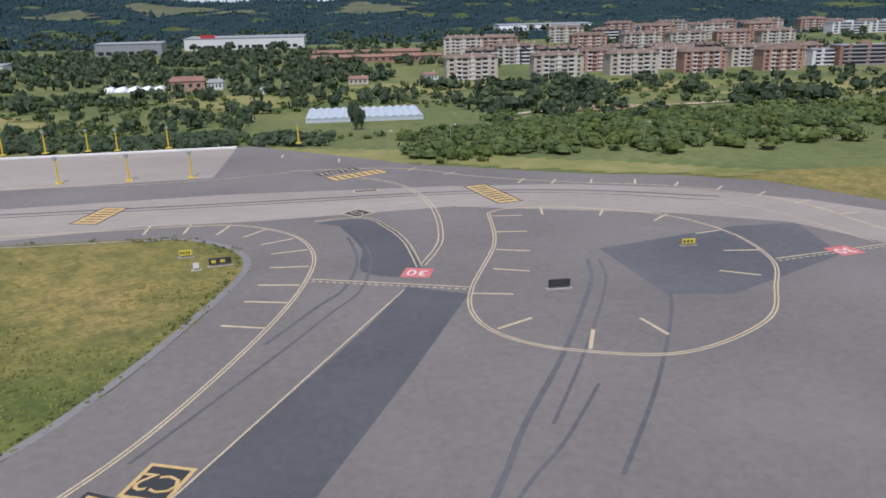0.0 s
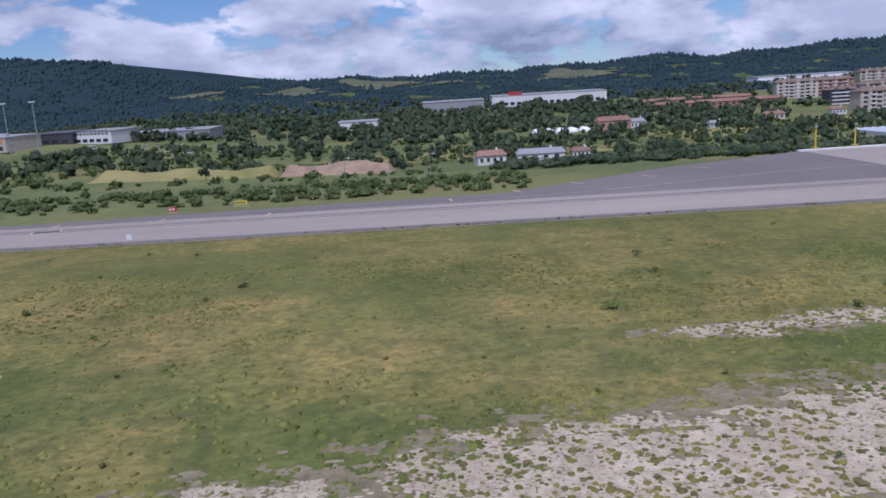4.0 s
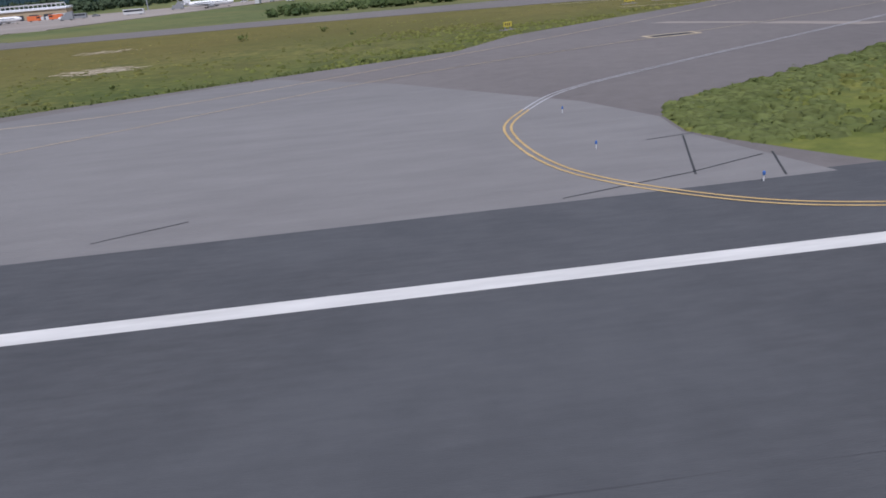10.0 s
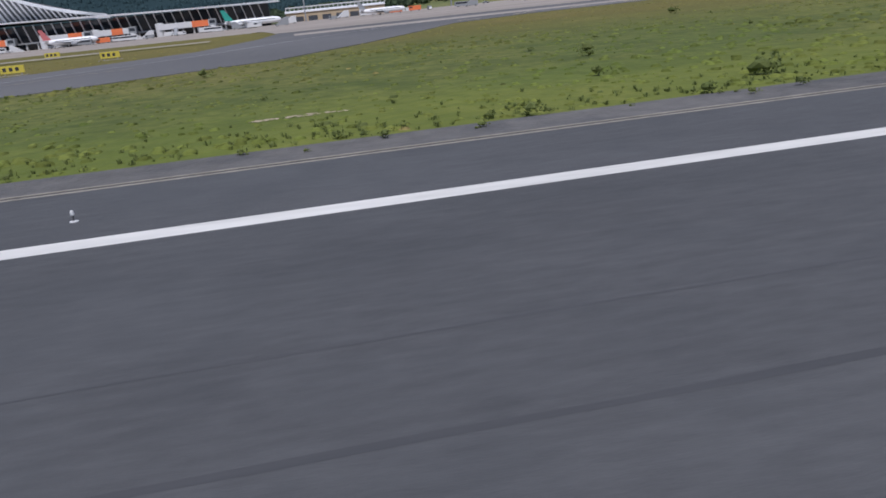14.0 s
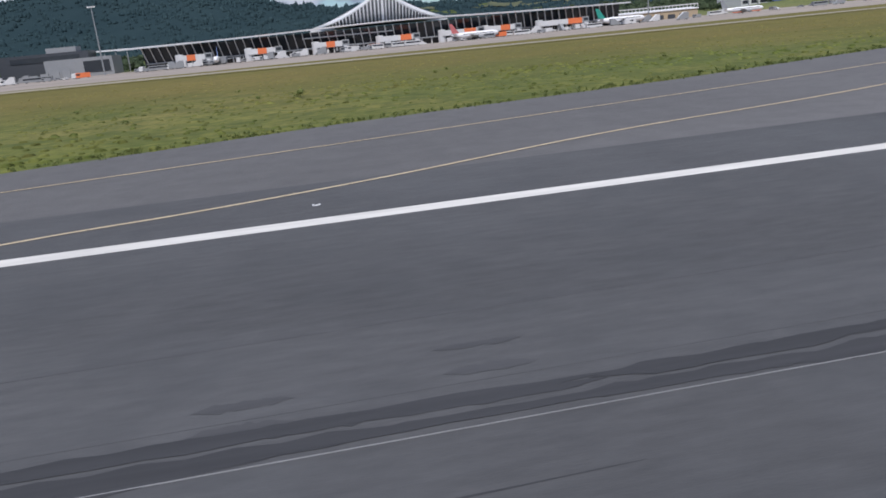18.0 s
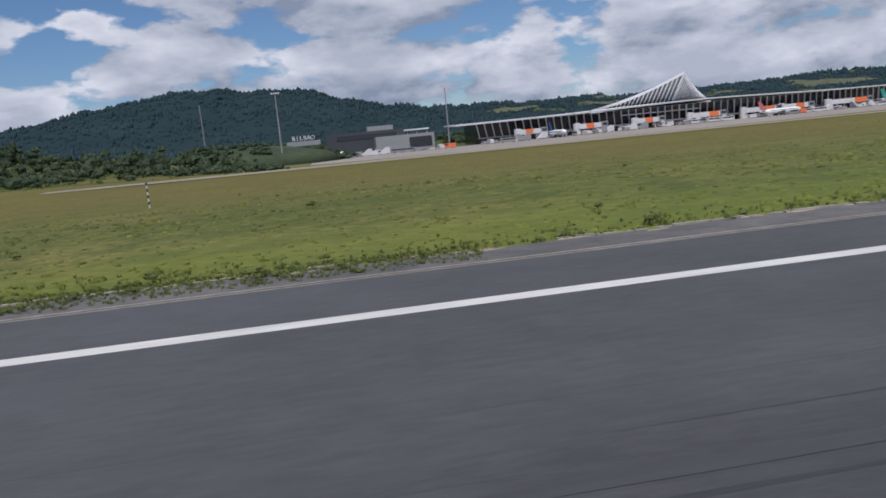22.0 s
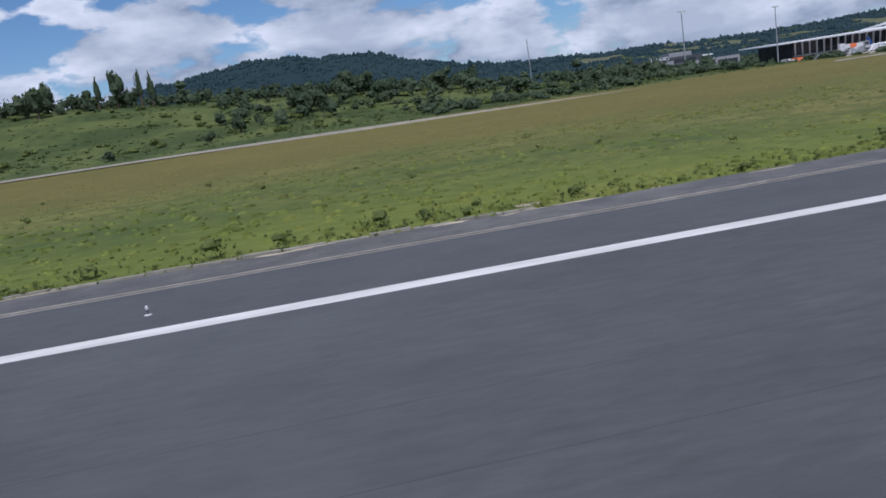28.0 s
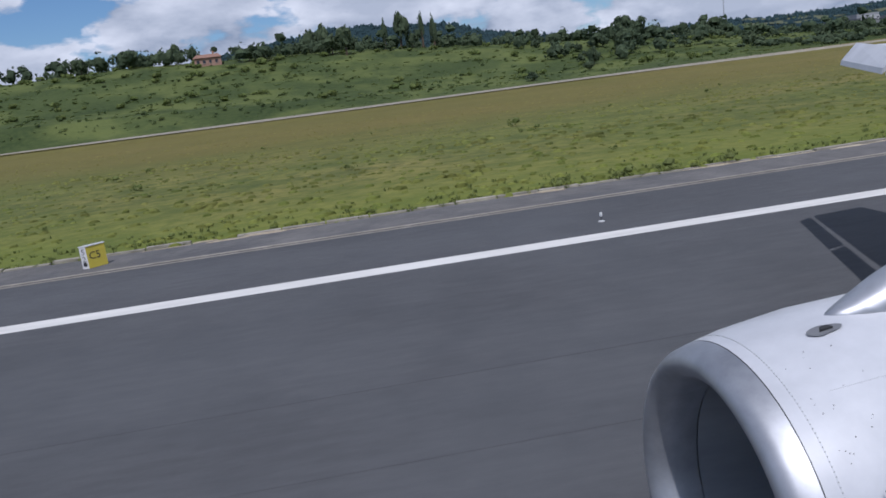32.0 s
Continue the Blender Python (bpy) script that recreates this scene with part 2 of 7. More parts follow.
# Hill ground darker than its trees: shade and haze put into the colour.
FLOOR_SHADED = material("shaded_hill_ground", (0.020, 0.036, 0.043), (0.032, 0.054, 0.060), scale=0.8, rough=1.0, bump=0.5, bump_scale=1.1, coarse=0.012, coarse_mix=0.5, spec=0)
LEAF = material("leaves", (0.052, 0.088, 0.032), (0.145, 0.180, 0.066), scale=0.8, rough=0.8, bump=0.6, bump_scale=1.5, coarse=0.1, coarse_mix=0.5, per_piece=-0.22, leafy=0.3, spec=0.15)
LEAF_DARK = material("dark_leaves", (0.042, 0.067, 0.042), (0.105, 0.135, 0.074), scale=0.6, rough=0.85, bump=0.6, bump_scale=1.5, coarse=0.08, coarse_mix=0.5, per_piece=-0.22, leafy=0.3, spec=0.1)
LEAF_LIGHT = material("light_leaves", (0.070, 0.105, 0.028), (0.160, 0.190, 0.060), scale=0.8, rough=0.8, bump=0.6, bump_scale=1.5, coarse=0.1, coarse_mix=0.5, per_piece=-0.2, leafy=0.3, spec=0.15)
WEED = material("weed_leaves", (0.100, 0.132, 0.040), (0.205, 0.232, 0.080), scale=0.6, rough=0.8, coarse=0.1, coarse_mix=0.5, per_piece=-0.2, leafy=0.35, spec=0.12)
BARK = material("bark", (0.05, 0.035, 0.025), (0.12, 0.09, 0.06), scale=3, rough=0.95)
ASPHALT = material("runway_asphalt", (0.0535, 0.0545, 0.0578), (0.0945, 0.0962, 0.1010), scale=4.0, rough=0.85, bump=0.12, bump_scale=30, coarse=0.03, coarse_mix=0.55, patch=(((0.095, 0.099, 0.106), 0.11, 0.4), ((0.053, 0.056, 0.061), 0.6, 0.3)), stretch=(0.35, 1.5, 1.0), spec=0.3)
MOUTH = material("worn_pale_asphalt", (0.150, 0.143, 0.139), (0.222, 0.213, 0.206), scale=0.9, rough=0.9, bump=0.25, bump_scale=10, coarse=0.04, coarse_mix=0.6, stretch=(0.4, 1.4, 1.0))
ASPHALT_OLD = material("taxiway_asphalt", (0.116, 0.103, 0.097), (0.182, 0.164, 0.154), scale=1.2, rough=0.9, bump=0.25, bump_scale=12, coarse=0.03, coarse_mix=0.6)
ASPHALT_DARK = material("dark_taxiway_asphalt", (0.078, 0.077, 0.079), (0.126, 0.124, 0.126), scale=1.2, rough=0.9, bump=0.25, bump_scale=12, coarse=0.03, coarse_mix=0.6)
CONCRETE = material("taxiway_concrete", (0.225, 0.194, 0.168), (0.335, 0.294, 0.256), scale=0.8, rough=0.9, bump=0.2, bump_scale=9, coarse=0.04, coarse_mix=0.6, stretch=(0.4, 1.4, 1.0))
SHOULDER = material("old_shoulder", (0.074, 0.071, 0.070), (0.156, 0.149, 0.142), scale=1.4, rough=0.95, bump=0.6, bump_scale=6, coarse=0.08, coarse_mix=0.5, patch=((0.062, 0.064, 0.069), 0.5, 0.6))
KERB = material("kerb_concrete", (0.19, 0.172, 0.142), (0.37, 0.34, 0.29), scale=2.0, rough=0.95, bump=0.4, per_piece=0.15)
ROADPALE = material("sandy_road", (0.20, 0.180, 0.140), (0.30, 0.270, 0.215), scale=0.8, rough=0.95, coarse=0.1)
STONY = material("stony_ground", (0.125, 0.110, 0.060), (0.270, 0.232, 0.142), scale=1.3, rough=1.0, bump=0.8, bump_scale=7, coarse=0.25, coarse_mix=0.4)
GRIT = material("dull_tufts", (0.130, 0.130, 0.055), (0.260, 0.240, 0.110), scale=0.7, rough=0.9, coarse=0.2, coarse_mix=0.5, per_piece=-0.25, leafy=0.3, spec=0.05)
STRAW = material("dry_grass", (0.23, 0.20, 0.07), (0.44, 0.36, 0.15), scale=0.7, rough=0.9, coarse=0.2, coarse_mix=0.5, per_piece=-0.2, leafy=0.35, spec=0.05)
GRAVEL = material("bare_gravel", (0.325, 0.270, 0.185), (0.60, 0.510, 0.385), scale=1.6, rough=1.0, bump=0.8, bump_scale=9, coarse=0.15, coarse_mix=0.45, patch=(((0.34, 0.28, 0.19), 0.22, 0.45), ((0.25, 0.21, 0.13), 1.4, 0.35)))
EARTH = material("bare_earth", (0.19, 0.130, 0.084), (0.36, 0.265, 0.180), scale=0.3, rough=1.0, bump=0.6)
WHITE = material("white_marking", (0.49, 0.48, 0.455), (0.69, 0.675, 0.64), scale=1.5, rough=0.75, coarse=0.2, stretch=(0.3, 2.0, 1.0))
WHITE_GREY = material("faded_white_marking", (0.16, 0.162, 0.166), (0.27, 0.272, 0.276), scale=2.0, rough=0.8, coarse=0.2, stretch=(0.3, 2.0, 1.0))
RUBBER_SOFT = material("faint_rubber", (0.040, 0.041, 0.045), (0.066, 0.067, 0.072), scale=0.9, rough=0.8, coarse=0.1, stretch=(0.2, 3.0, 1.0))
WHITE_WORN = material("worn_white_marking", (0.30, 0.30, 0.31), (0.46, 0.46, 0.47), scale=2.0, rough=0.8, coarse=0.2)
YELLOW = material("yellow_marking", (0.38, 0.26, 0.10), (0.57, 0.40, 0.17), scale=1.5, rough=0.8, coarse=0.2)
CREAM = material("faded_yellow_marking", (0.36, 0.29, 0.19), (0.52, 0.43, 0.29), scale=1.5, rough=0.8, coarse=0.2)
RED = material("red_marking", (0.42, 0.10, 0.10), (0.55, 0.17, 0.17), scale=1.5, rough=0.8)
INSET = material("cast_iron", (0.06, 0.062, 0.066), (0.11, 0.112, 0.118), scale=6, rough=0.6, metal=0.3)
BLACK = material("black_paint", (0.02, 0.02, 0.022), (0.035, 0.035, 0.037), scale=2, rough=0.7)
TRACK = material("tyre_darkened_asphalt", (0.056, 0.057, 0.062), (0.092, 0.092, 0.098), scale=1.2, rough=0.88, coarse=0.05, coarse_mix=0.6)
TRACK_SOFT = material("faint_tyre_track", (0.066, 0.066, 0.071), (0.118, 0.117, 0.123), scale=1.2, rough=0.88, coarse=0.05, coarse_mix=0.6)
RUBBER = material("tyre_rubber_marks", (0.022, 0.023, 0.026), (0.044, 0.045, 0.050), scale=0.9, rough=0.8, coarse=0.1, stretch=(0.2, 3.0, 1.0))
SEAM = material("sealed_joint", (0.03, 0.03, 0.03), (0.05, 0.05, 0.05), scale=2, rough=0.7)


# ---- shape helpers ----
class Geo:
    """Vertices and faces of one mesh."""

    def __init__(self):
        self.v, self.f = [], []

    def face(self, pts):
        n = len(self.v)
        self.v += [tuple(p) for p in pts]
        self.f.append(tuple(range(n, n + len(pts))))
        return self

    def prism(self, outline, z0, z1):
        """A slab from an outline (anticlockwise seen from above)."""
        n, k = len(self.v), len(outline)
        self.v += [(x, y, z0) for x, y in outline] + [(x, y, z1) for x, y in outline]
        self.f.append(tuple(range(n + k, n + 2 * k)))
        self.f.append(tuple(reversed(range(n, n + k))))
        for i in range(k):
            j = (i + 1) % k
            self.f.append((n + i, n + j, n + k + j, n + k + i))
        return self

    def box(self, x0, y0, z0, x1, y1, z1):
        return self.prism([(x0, y0), (x1, y0), (x1, y1), (x0, y1)], z0, z1)

    def hexa(self, a, b):
        """A block between two quads, each of four points in the same order."""
        n = len(self.v)
        self.v += [tuple(p) for p in a] + [tuple(p) for p in b]
        self.f += [(n + 3, n + 2, n + 1, n), (n + 4, n + 5, n + 6, n + 7)]
        for i in range(4):
            j = (i + 1) % 4
            self.f.append((n + i, n + j, n + 4 + j, n + 4 + i))
        return self

    def tube(self, rings, cap=True):
        """A skin over rings of equally many points."""
        n, k = len(self.v), len(rings[0])
        for r in rings:
            self.v += [tuple(p) for p in r]
        for a in range(len(rings) - 1):
            for i in range(k):
                j = (i + 1) % k
                self.f.append((n + a * k + i, n + a * k + j, n + (a + 1) * k + j, n + (a + 1) * k + i))
        if cap:
            self.f.append(tuple(reversed(range(n, n + k))))
            self.f.append(tuple(range(n + (len(rings) - 1) * k, n + len(rings) * k)))
        return self

    def rod(self, p, q, r0, r1=None, k=8):
        r1 = r0 if r1 is None else r1
        p, q = Vector(p), Vector(q)
        w = (q - p).normalized()
        a = w.orthogonal().normalized()
        b = w.cross(a)
        ring = lambda c, r: [c + r * (math.cos(2 * math.pi * i / k) * a + math.sin(2 * math.pi * i / k) * b) for i in range(k)]
        return self.tube([ring(p, r0), ring(q, r1)])

    def lathe(self, profile, k=24, axis="z"):
        """A body turned round its axis from (radius, height) pairs."""
        rings = []
        for r, h in profile:
            ring = []
            for i in range(k):
                a = 2 * math.pi * i / k
                c, s = r * math.cos(a), r * math.sin(a)
                ring.append((c, s, h) if axis == "z" else (h, c, s))
            rings.append(ring)
        return self.tube(rings)

    def band(self, path, width, z, closed=False):
        """A flat stripe along a path on the ground."""
        pts = [Vector((*p, 0)) for p in path]
        k, left, right = len(pts), [], []
        for i, p in enumerate(pts):
            a = pts[i - 1] if i or closed else p
            b = pts[(i + 1) % k] if i < k - 1 or closed else p
            d = (b - a).normalized()
            nrm = Vector((-d.y, d.x, 0)) * width / 2
            left.append(p + nrm); right.append(p - nrm)
        n = len(self.v)
        for l, r in zip(left, right):
            self.v += [(l.x, l.y, z), (r.x, r.y, z)]
        for i in range(k if closed else k - 1):
            j = (i + 1) % k
            self.f.append((n + 2 * i + 1, n + 2 * j + 1, n + 2 * j, n + 2 * i))
        return self


def mesh(name, g, mat, smooth=False):
    me = bpy.data.meshes.new(name)
    me.from_pydata([(x * S, y * S, z * S) for x, y, z in g.v], [], g.f)
    me.materials.append(mat)
    if smooth:
        me.polygons.foreach_set("use_smooth", [True] * len(me.polygons))
    me.update()
    return me


def part(name, g, mat, parent, label="", smooth=False):
    ob = new(name, mesh(name, g, mat, smooth) if isinstance(g, Geo) else g)
    ob.parent = parent
    return tagged(ob, label)


def thing(name, place, label, category, group="", kind="", turn=0.0):
    ob = new(name)
    ob.empty_display_size = 0.3
    ob.matrix_world = pose(place[0] * S, place[1] * S, place[2] * S, 0, 0, turn)
    return tagged(ob, label, category, group, kind)


def solid(name, g, mat, label, category, group="", kind="", smooth=False):
    return tagged(new(name, mesh(name, g, mat, smooth)), label, category, group, kind)


def put(place, turn=0.0):
    return pose(place[0] * S, place[1] * S, place[2] * S, 0, 0, turn)


def big_mesh(name, verts, faces, mat, smooth=False):
    """A mesh from arrays; faces all have equally many corners."""
    me = bpy.data.meshes.new(name)
    nv, (nf, k) = len(verts), faces.shape
    me.vertices.add(nv); me.vertices.foreach_set("co", (verts * S).astype(np.float32).ravel())
    me.loops.add(nf * k); me.loops.foreach_set("vertex_index", faces.astype(np.int32).ravel())
    me.polygons.add(nf)
    me.polygons.foreach_set("loop_start", np.arange(0, nf * k, k, dtype=np.int32))
    me.polygons.foreach_set("use_smooth", np.full(nf, smooth))
    me.materials.append(mat)
    me.update(calc_edges=True)
    return me


rng = np.random.default_rng(7)


def scatter(templates, places, sizes, spin=True, heights=None):
    """Copies of small templates (vertices, faces) joined into one pair of arrays."""
    vs, fs, n = [], [], 0
    pick = rng.integers(0, len(templates), len(places))
    for ti, (tv, tf) in enumerate(templates):
        idx = np.nonzero(pick == ti)[0]
        if not len(idx):
            continue
        a = rng.uniform(0, 2 * np.pi, len(idx)) if spin else np.zeros(len(idx))
        c, s = np.cos(a)[:, None], np.sin(a)[:, None]
        sz = sizes[idx][:, None]
        hz = sz if heights is None else heights[idx][:, None]
        v = np.stack([(tv[:, 0] * c - tv[:, 1] * s) * sz + places[idx][:, :1], (tv[:, 0] * s + tv[:, 1] * c) * sz + places[idx][:, 1:2], tv[:, 2] * hz + places[idx][:, 2:3]], -1)
        vs.append(v.reshape(-1, 3))
        fs.append((tf[None] + (np.arange(len(idx)) * len(tv))[:, None, None] + n).reshape(-1, tf.shape[1]))
        n += len(idx) * len(tv)
    return np.concatenate(vs), np.concatenate(fs)


def ball(n):
    """A unit sphere of quads, n to a cube's edge."""
    v, f, seen = [], [], {}
    for ax in range(3):
        for sg in (-1, 1):
            idx = {}
            for i in range(n + 1):
                for j in range(n + 1):
                    p = [0, 0, 0]
                    p[ax], p[(ax + 1) % 3], p[(ax + 2) % 3] = sg, (2 * i / n - 1) * sg, 2 * j / n - 1
                    q = Vector(p).normalized()
                    key = tuple(round(k, 4) for k in q)
                    if key not in seen:
                        seen[key] = len(v)
                        v.append(tuple(q))
                    idx[i, j] = seen[key]
            f += [(idx[i, j], idx[i + 1, j], idx[i + 1, j + 1], idx[i, j + 1]) for i in range(n) for j in range(n)]
    return np.array(v), np.array(f)


def lump(n, seed, rough=0.22, flat=1.0):
    """An uneven rounded mass standing on the ground, of about unit radius."""
    v, f = ball(n)
    r = np.random.default_rng(seed)
    k = r.normal(0, 2.6, (5, 3)); ph = r.uniform(0, 6.28, 5)
    w = 1 + rough * np.sin(v @ k.T + ph).sum(1) * 0.6 + r.normal(0, rough * 0.35, len(v))
    v = v * w[:, None]
    f = f[v[f].mean(1)[:, 2] > -0.35]
    v[:, 2] = v[:, 2] * flat + 0.75 * flat
    return v, f


def clump(count, leaf, flat=0.8, lumps=5, seed=0, low=0.15, core=3):
    """A crown of unit radius: leaf sprays round several uneven masses."""
    r = np.random.default_rng(seed)
    cen = r.normal(0, 0.42, (lumps, 3)); cen[:, 2] = np.abs(cen[:, 2]) * flat + low + 0.25
    rad = r.uniform(0.32, 0.6, lumps)
    k = r.integers(0, lumps, count)
    d = r.normal(0, 1, (count, 3)); d /= np.linalg.norm(d, axis=1)[:, None]
    p = cen[k] + d * rad[k][:, None] * r.uniform(0.8, 1.08, (count, 1))
    p[:, 2] = np.maximum(p[:, 2] * flat, 0.02)
    u = d + r.normal(0, 0.45, d.shape); u = np.cross(u, r.normal(0, 1, d.shape)); u /= np.linalg.norm(u, axis=1)[:, None]
    w = np.cross(u, d + r.normal(0, 0.3, d.shape)); w /= np.linalg.norm(w, axis=1)[:, None] + 1e-9
    s = leaf * r.uniform(0.5, 1.3, (count, 1))
    v = [np.stack([p - u * s - w * s * 0.6, p + u * s - w * s * 0.7, p + u * s * 0.8 + w * s * 0.7, p - u * s * 0.7 + w * s * 0.6], 1).reshape(-1, 3)]
    f, n = [np.arange(count * 4).reshape(-1, 4)], count * 4
    for i in np.argsort(-rad)[:core]:
        bv, bf = lump(2, seed * 7 + int(i), 0.2)
        bv = (bv - np.array([0, 0, 0.75])) * rad[i] * 0.92 + cen[i]
        bv[:, 2] = np.maximum(bv[:, 2] * flat, -0.1)
        v.append(bv); f.append(bf + n); n += len(bv)
    return np.concatenate(v), np.concatenate(f)


def text(body, size, name="lettering"):
    """The outline of a word as a flat mesh in survey units, lying on the ground, centred."""
    cu = bpy.data.curves.new(name, "FONT")
    cu.body, cu.size, cu.align_x, cu.align_y, cu.resolution_u = body, size, "CENTER", "CENTER", 2
    ob = bpy.data.objects.new(name, cu)
    scene.collection.objects.link(ob)
    me = bpy.data.meshes.new_from_object(ob.evaluated_get(bpy.context.evaluated_depsgraph_get()))
    g = Geo()
    g.v = [tuple(v.co) for v in me.vertices]
    g.f = [tuple(p.vertices) for p in me.polygons]
    bpy.data.objects.remove(ob); bpy.data.curves.remove(cu); bpy.data.meshes.remove(me)
    return g


def placed(g, m):
    g.v = [tuple(m @ Vector(v)) for v in g.v]
    return g


# ---- the lie of the land ----
def sm(a, b, t):
    t = np.clip((t - a) / (b - a), 0, 1)
    return t * t * (3 - 2 * t)


def waves(x, y):
    return np.sin(x * 0.0113 + 1.3) * np.cos(y * 0.0087 + 0.4) + 0.6 * np.sin(x * 0.027 + y * 0.019) + 0.35 * np.cos(x * 0.061 - y * 0.043 + 2)


def height(x, y):
    x, y = np.asarray(x, float), np.asarray(y, float)
    valley = -9 * sm(195, 380, y) + 16 * sm(640, 1000, y) + 14 * sm(1000, 1500, y)
    middle = -1.6 * sm(240, 290, y) + 7 * sm(620, 950, y) + 15 * sm(950, 1500, y)
    foot = np.interp(x, [-1844, -1770, -1711, -1628, -1400], [8.0, 5.2, 2.8, 1.4, 0.6])
    crest = np.interp(x, [-2300, -2050, -1842, -1720, -1655, -1570, -1490, -1395, -1330], [14, 26, 30, 28, 23, 17, 9, 2.5, 0])
    bank = 0.4 * sm(60, 205, y) + 1.7 * sm(214, 224, y) + foot * sm(232, 252, y) + (crest - foot * 0.5) * sm(250, 425, y) - 4 * sm(560, 900, y)
    east, west = sm(-560, -260, x), 1 - sm(-1440, -1340, x)
    base = valley * east + bank * west + middle * (1 - east) * (1 - west)
    ridge = np.interp(x, [-3300, -2500, -2091, -1851, -1604, -1405, -1255, -1120, -832, -571, -219, 128, 403, 578, 728, 1200, 2300], [85, 95, 128, 166, 196, 186, 140, 95, 75, 62, 62, 67, 80, 64, 78, 100, 120])
    ridge = ridge + 4 * np.sin(x * 0.021) + 3 * np.sin(x * 0.047 + 1)
    base = base + 7 * sm(555, 600, y) * np.exp(-((x + 610) / 150) ** 2)
    far = ridge * sm(1300, 2450, y) + 3.5 * waves(x, y) * sm(1000, 1500, y) * (1 - sm(2000, 2400, y))
    return base + far - 8 * sm(3000, 5200, y)


gx = np.unique(np.concatenate([np.arange(-5200, -2200, 110), np.arange(-2200, 1000, 30), np.arange(1000, 5000, 110)])).astype(float)
gy = np.unique(np.concatenate([np.arange(-4200, -200, 250), np.arange(-200, 60, 65), np.arange(60, 560, 10), np.arange(560, 1500, 30), np.arange(1500, 3300, 60), np.arange(3300, 6200, 220)])).astype(float)
X, Y = np.meshgrid(gx, gy, indexing="ij")
Z = height(X, Y) - 0.07
nx, ny = len(gx), len(gy)
ii = (np.arange(nx - 1)[:, None] * ny + np.arange(ny - 1)[None]).ravel()
quads = np.stack([ii, ii + ny, ii + ny + 1, ii + 1], 1)
me = big_mesh("ground", np.stack([X.ravel(), Y.ravel(), Z.ravel()], 1), quads, GRASS, smooth=True)
for m in (SCRUB, FIELD, FLOOR_SHADED, VALLEY):
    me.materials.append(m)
cx, cy = X.ravel()[quads].mean(1), Y.ravel()[quads].mean(1)
wv = waves(cx * 1.7, cy * 1.9)
slot = np.where(cy < 172, 0, 4)
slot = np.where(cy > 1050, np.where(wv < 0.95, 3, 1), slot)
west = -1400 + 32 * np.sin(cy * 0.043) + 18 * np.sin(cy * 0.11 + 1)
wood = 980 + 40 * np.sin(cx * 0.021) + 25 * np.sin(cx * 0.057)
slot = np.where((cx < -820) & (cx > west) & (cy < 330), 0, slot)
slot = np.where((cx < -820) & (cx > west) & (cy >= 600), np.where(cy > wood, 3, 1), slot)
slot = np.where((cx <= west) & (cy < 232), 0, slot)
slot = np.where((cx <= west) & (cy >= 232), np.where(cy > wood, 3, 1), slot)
slot = np.where((cx > 20) & (cy > 172) & (cy < 260), 4, slot)
me.polygons.foreach_set("material_index", slot.astype(np.int32))
tagged(new("ground", me), "grassy airfield running into scrub, fields and wooded hills", "ground", kind="structure")

# ---- runway ----
runway = solid("runway", Geo().box(-2600, -52, -0.4, 420, 6.9, 0.0), ASPHALT, "dark grey asphalt runway with white edge line", "runway", kind="structure")
Z1 = 0.010
part("edge_line", Geo().box(-2600, -0.44, 0.0, -692, 0.44, Z1), WHITE, runway, "white painted runway edge line")
part("edge_line", Geo().box(-692, -0.44, 0.0, 230, 0.31, Z1), WHITE, runway, "white painted runway edge line")
for i in range(46):
    y = -2.37 - i * 0.2305
    part("threshold_stripe", Geo().box(-727.7, y - (0.08 if i < 4 else 0.122), 0.0, -681.6, y, Z1), WHITE_GREY if i < 4 or i % 3 else WHITE_WORN, runway)
for x0, x1, y0, y1 in ((-836, -814.2, -11.45, -9.65), (-994, -972, -15.0, -12.7)):
    part("touchdown_bar", Geo().box(x0, y0, 0.0, x1, y1, Z1), WHITE, runway, "broad white touchdown marking")


def smear(x0, x1, y, w, z, drift=0.0, seed=0):
    """A skid mark: a stripe that swells and fades out in points at both ends."""
    r = random.Random(seed)
    n, g = 14, Geo()
    for i in range(n + 1):
        t = i / n
        x, yy = x0 + (x1 - x0) * t, y + drift * t + r.uniform(-0.03, 0.03)
        h = w / 2 * min(1, 5 * t, 5 * (1 - t)) * r.uniform(0.75, 1.15) + 0.004
        g.v += [(x, yy - h, z), (x, yy + h, z)]
        if i:
            g.f.append((2 * i - 2, 2 * i, 2 * i + 1, 2 * i - 1) if x1 > x0 else (2 * i - 1, 2 * i + 1, 2 * i, 2 * i - 2))
    return g


rnd = random.Random(3)
for i in range(10):
    x, y = rnd.uniform(-1275, -1125) if i < 6 else rnd.uniform(-1800, -1290), -10.8 - abs(rnd.gauss(0, 2.6))
    part("tyre_mark", smear(x, x - rnd.uniform(18, 70), y, rnd.uniform(0.06, 0.22), 0.004 + 0.0001 * i, rnd.uniform(-0.3, 0.3), i), RUBBER, runway, "black skid mark")
band = random.Random(21)
for i in range(52):
    x = -1165 + 62 * band.random()
    y = band.choice((-13.25, -13.3, -13.8, -13.9, -13.85)) + band.uniform(-0.1, 0.1)
    part("tyre_mark", smear(x, x - band.uniform(3, 11), y, band.uniform(0.18, 0.48), 0.0055 + 0.0001 * i, 0.04, 80 + i), RUBBER, runway, "black skid mark")
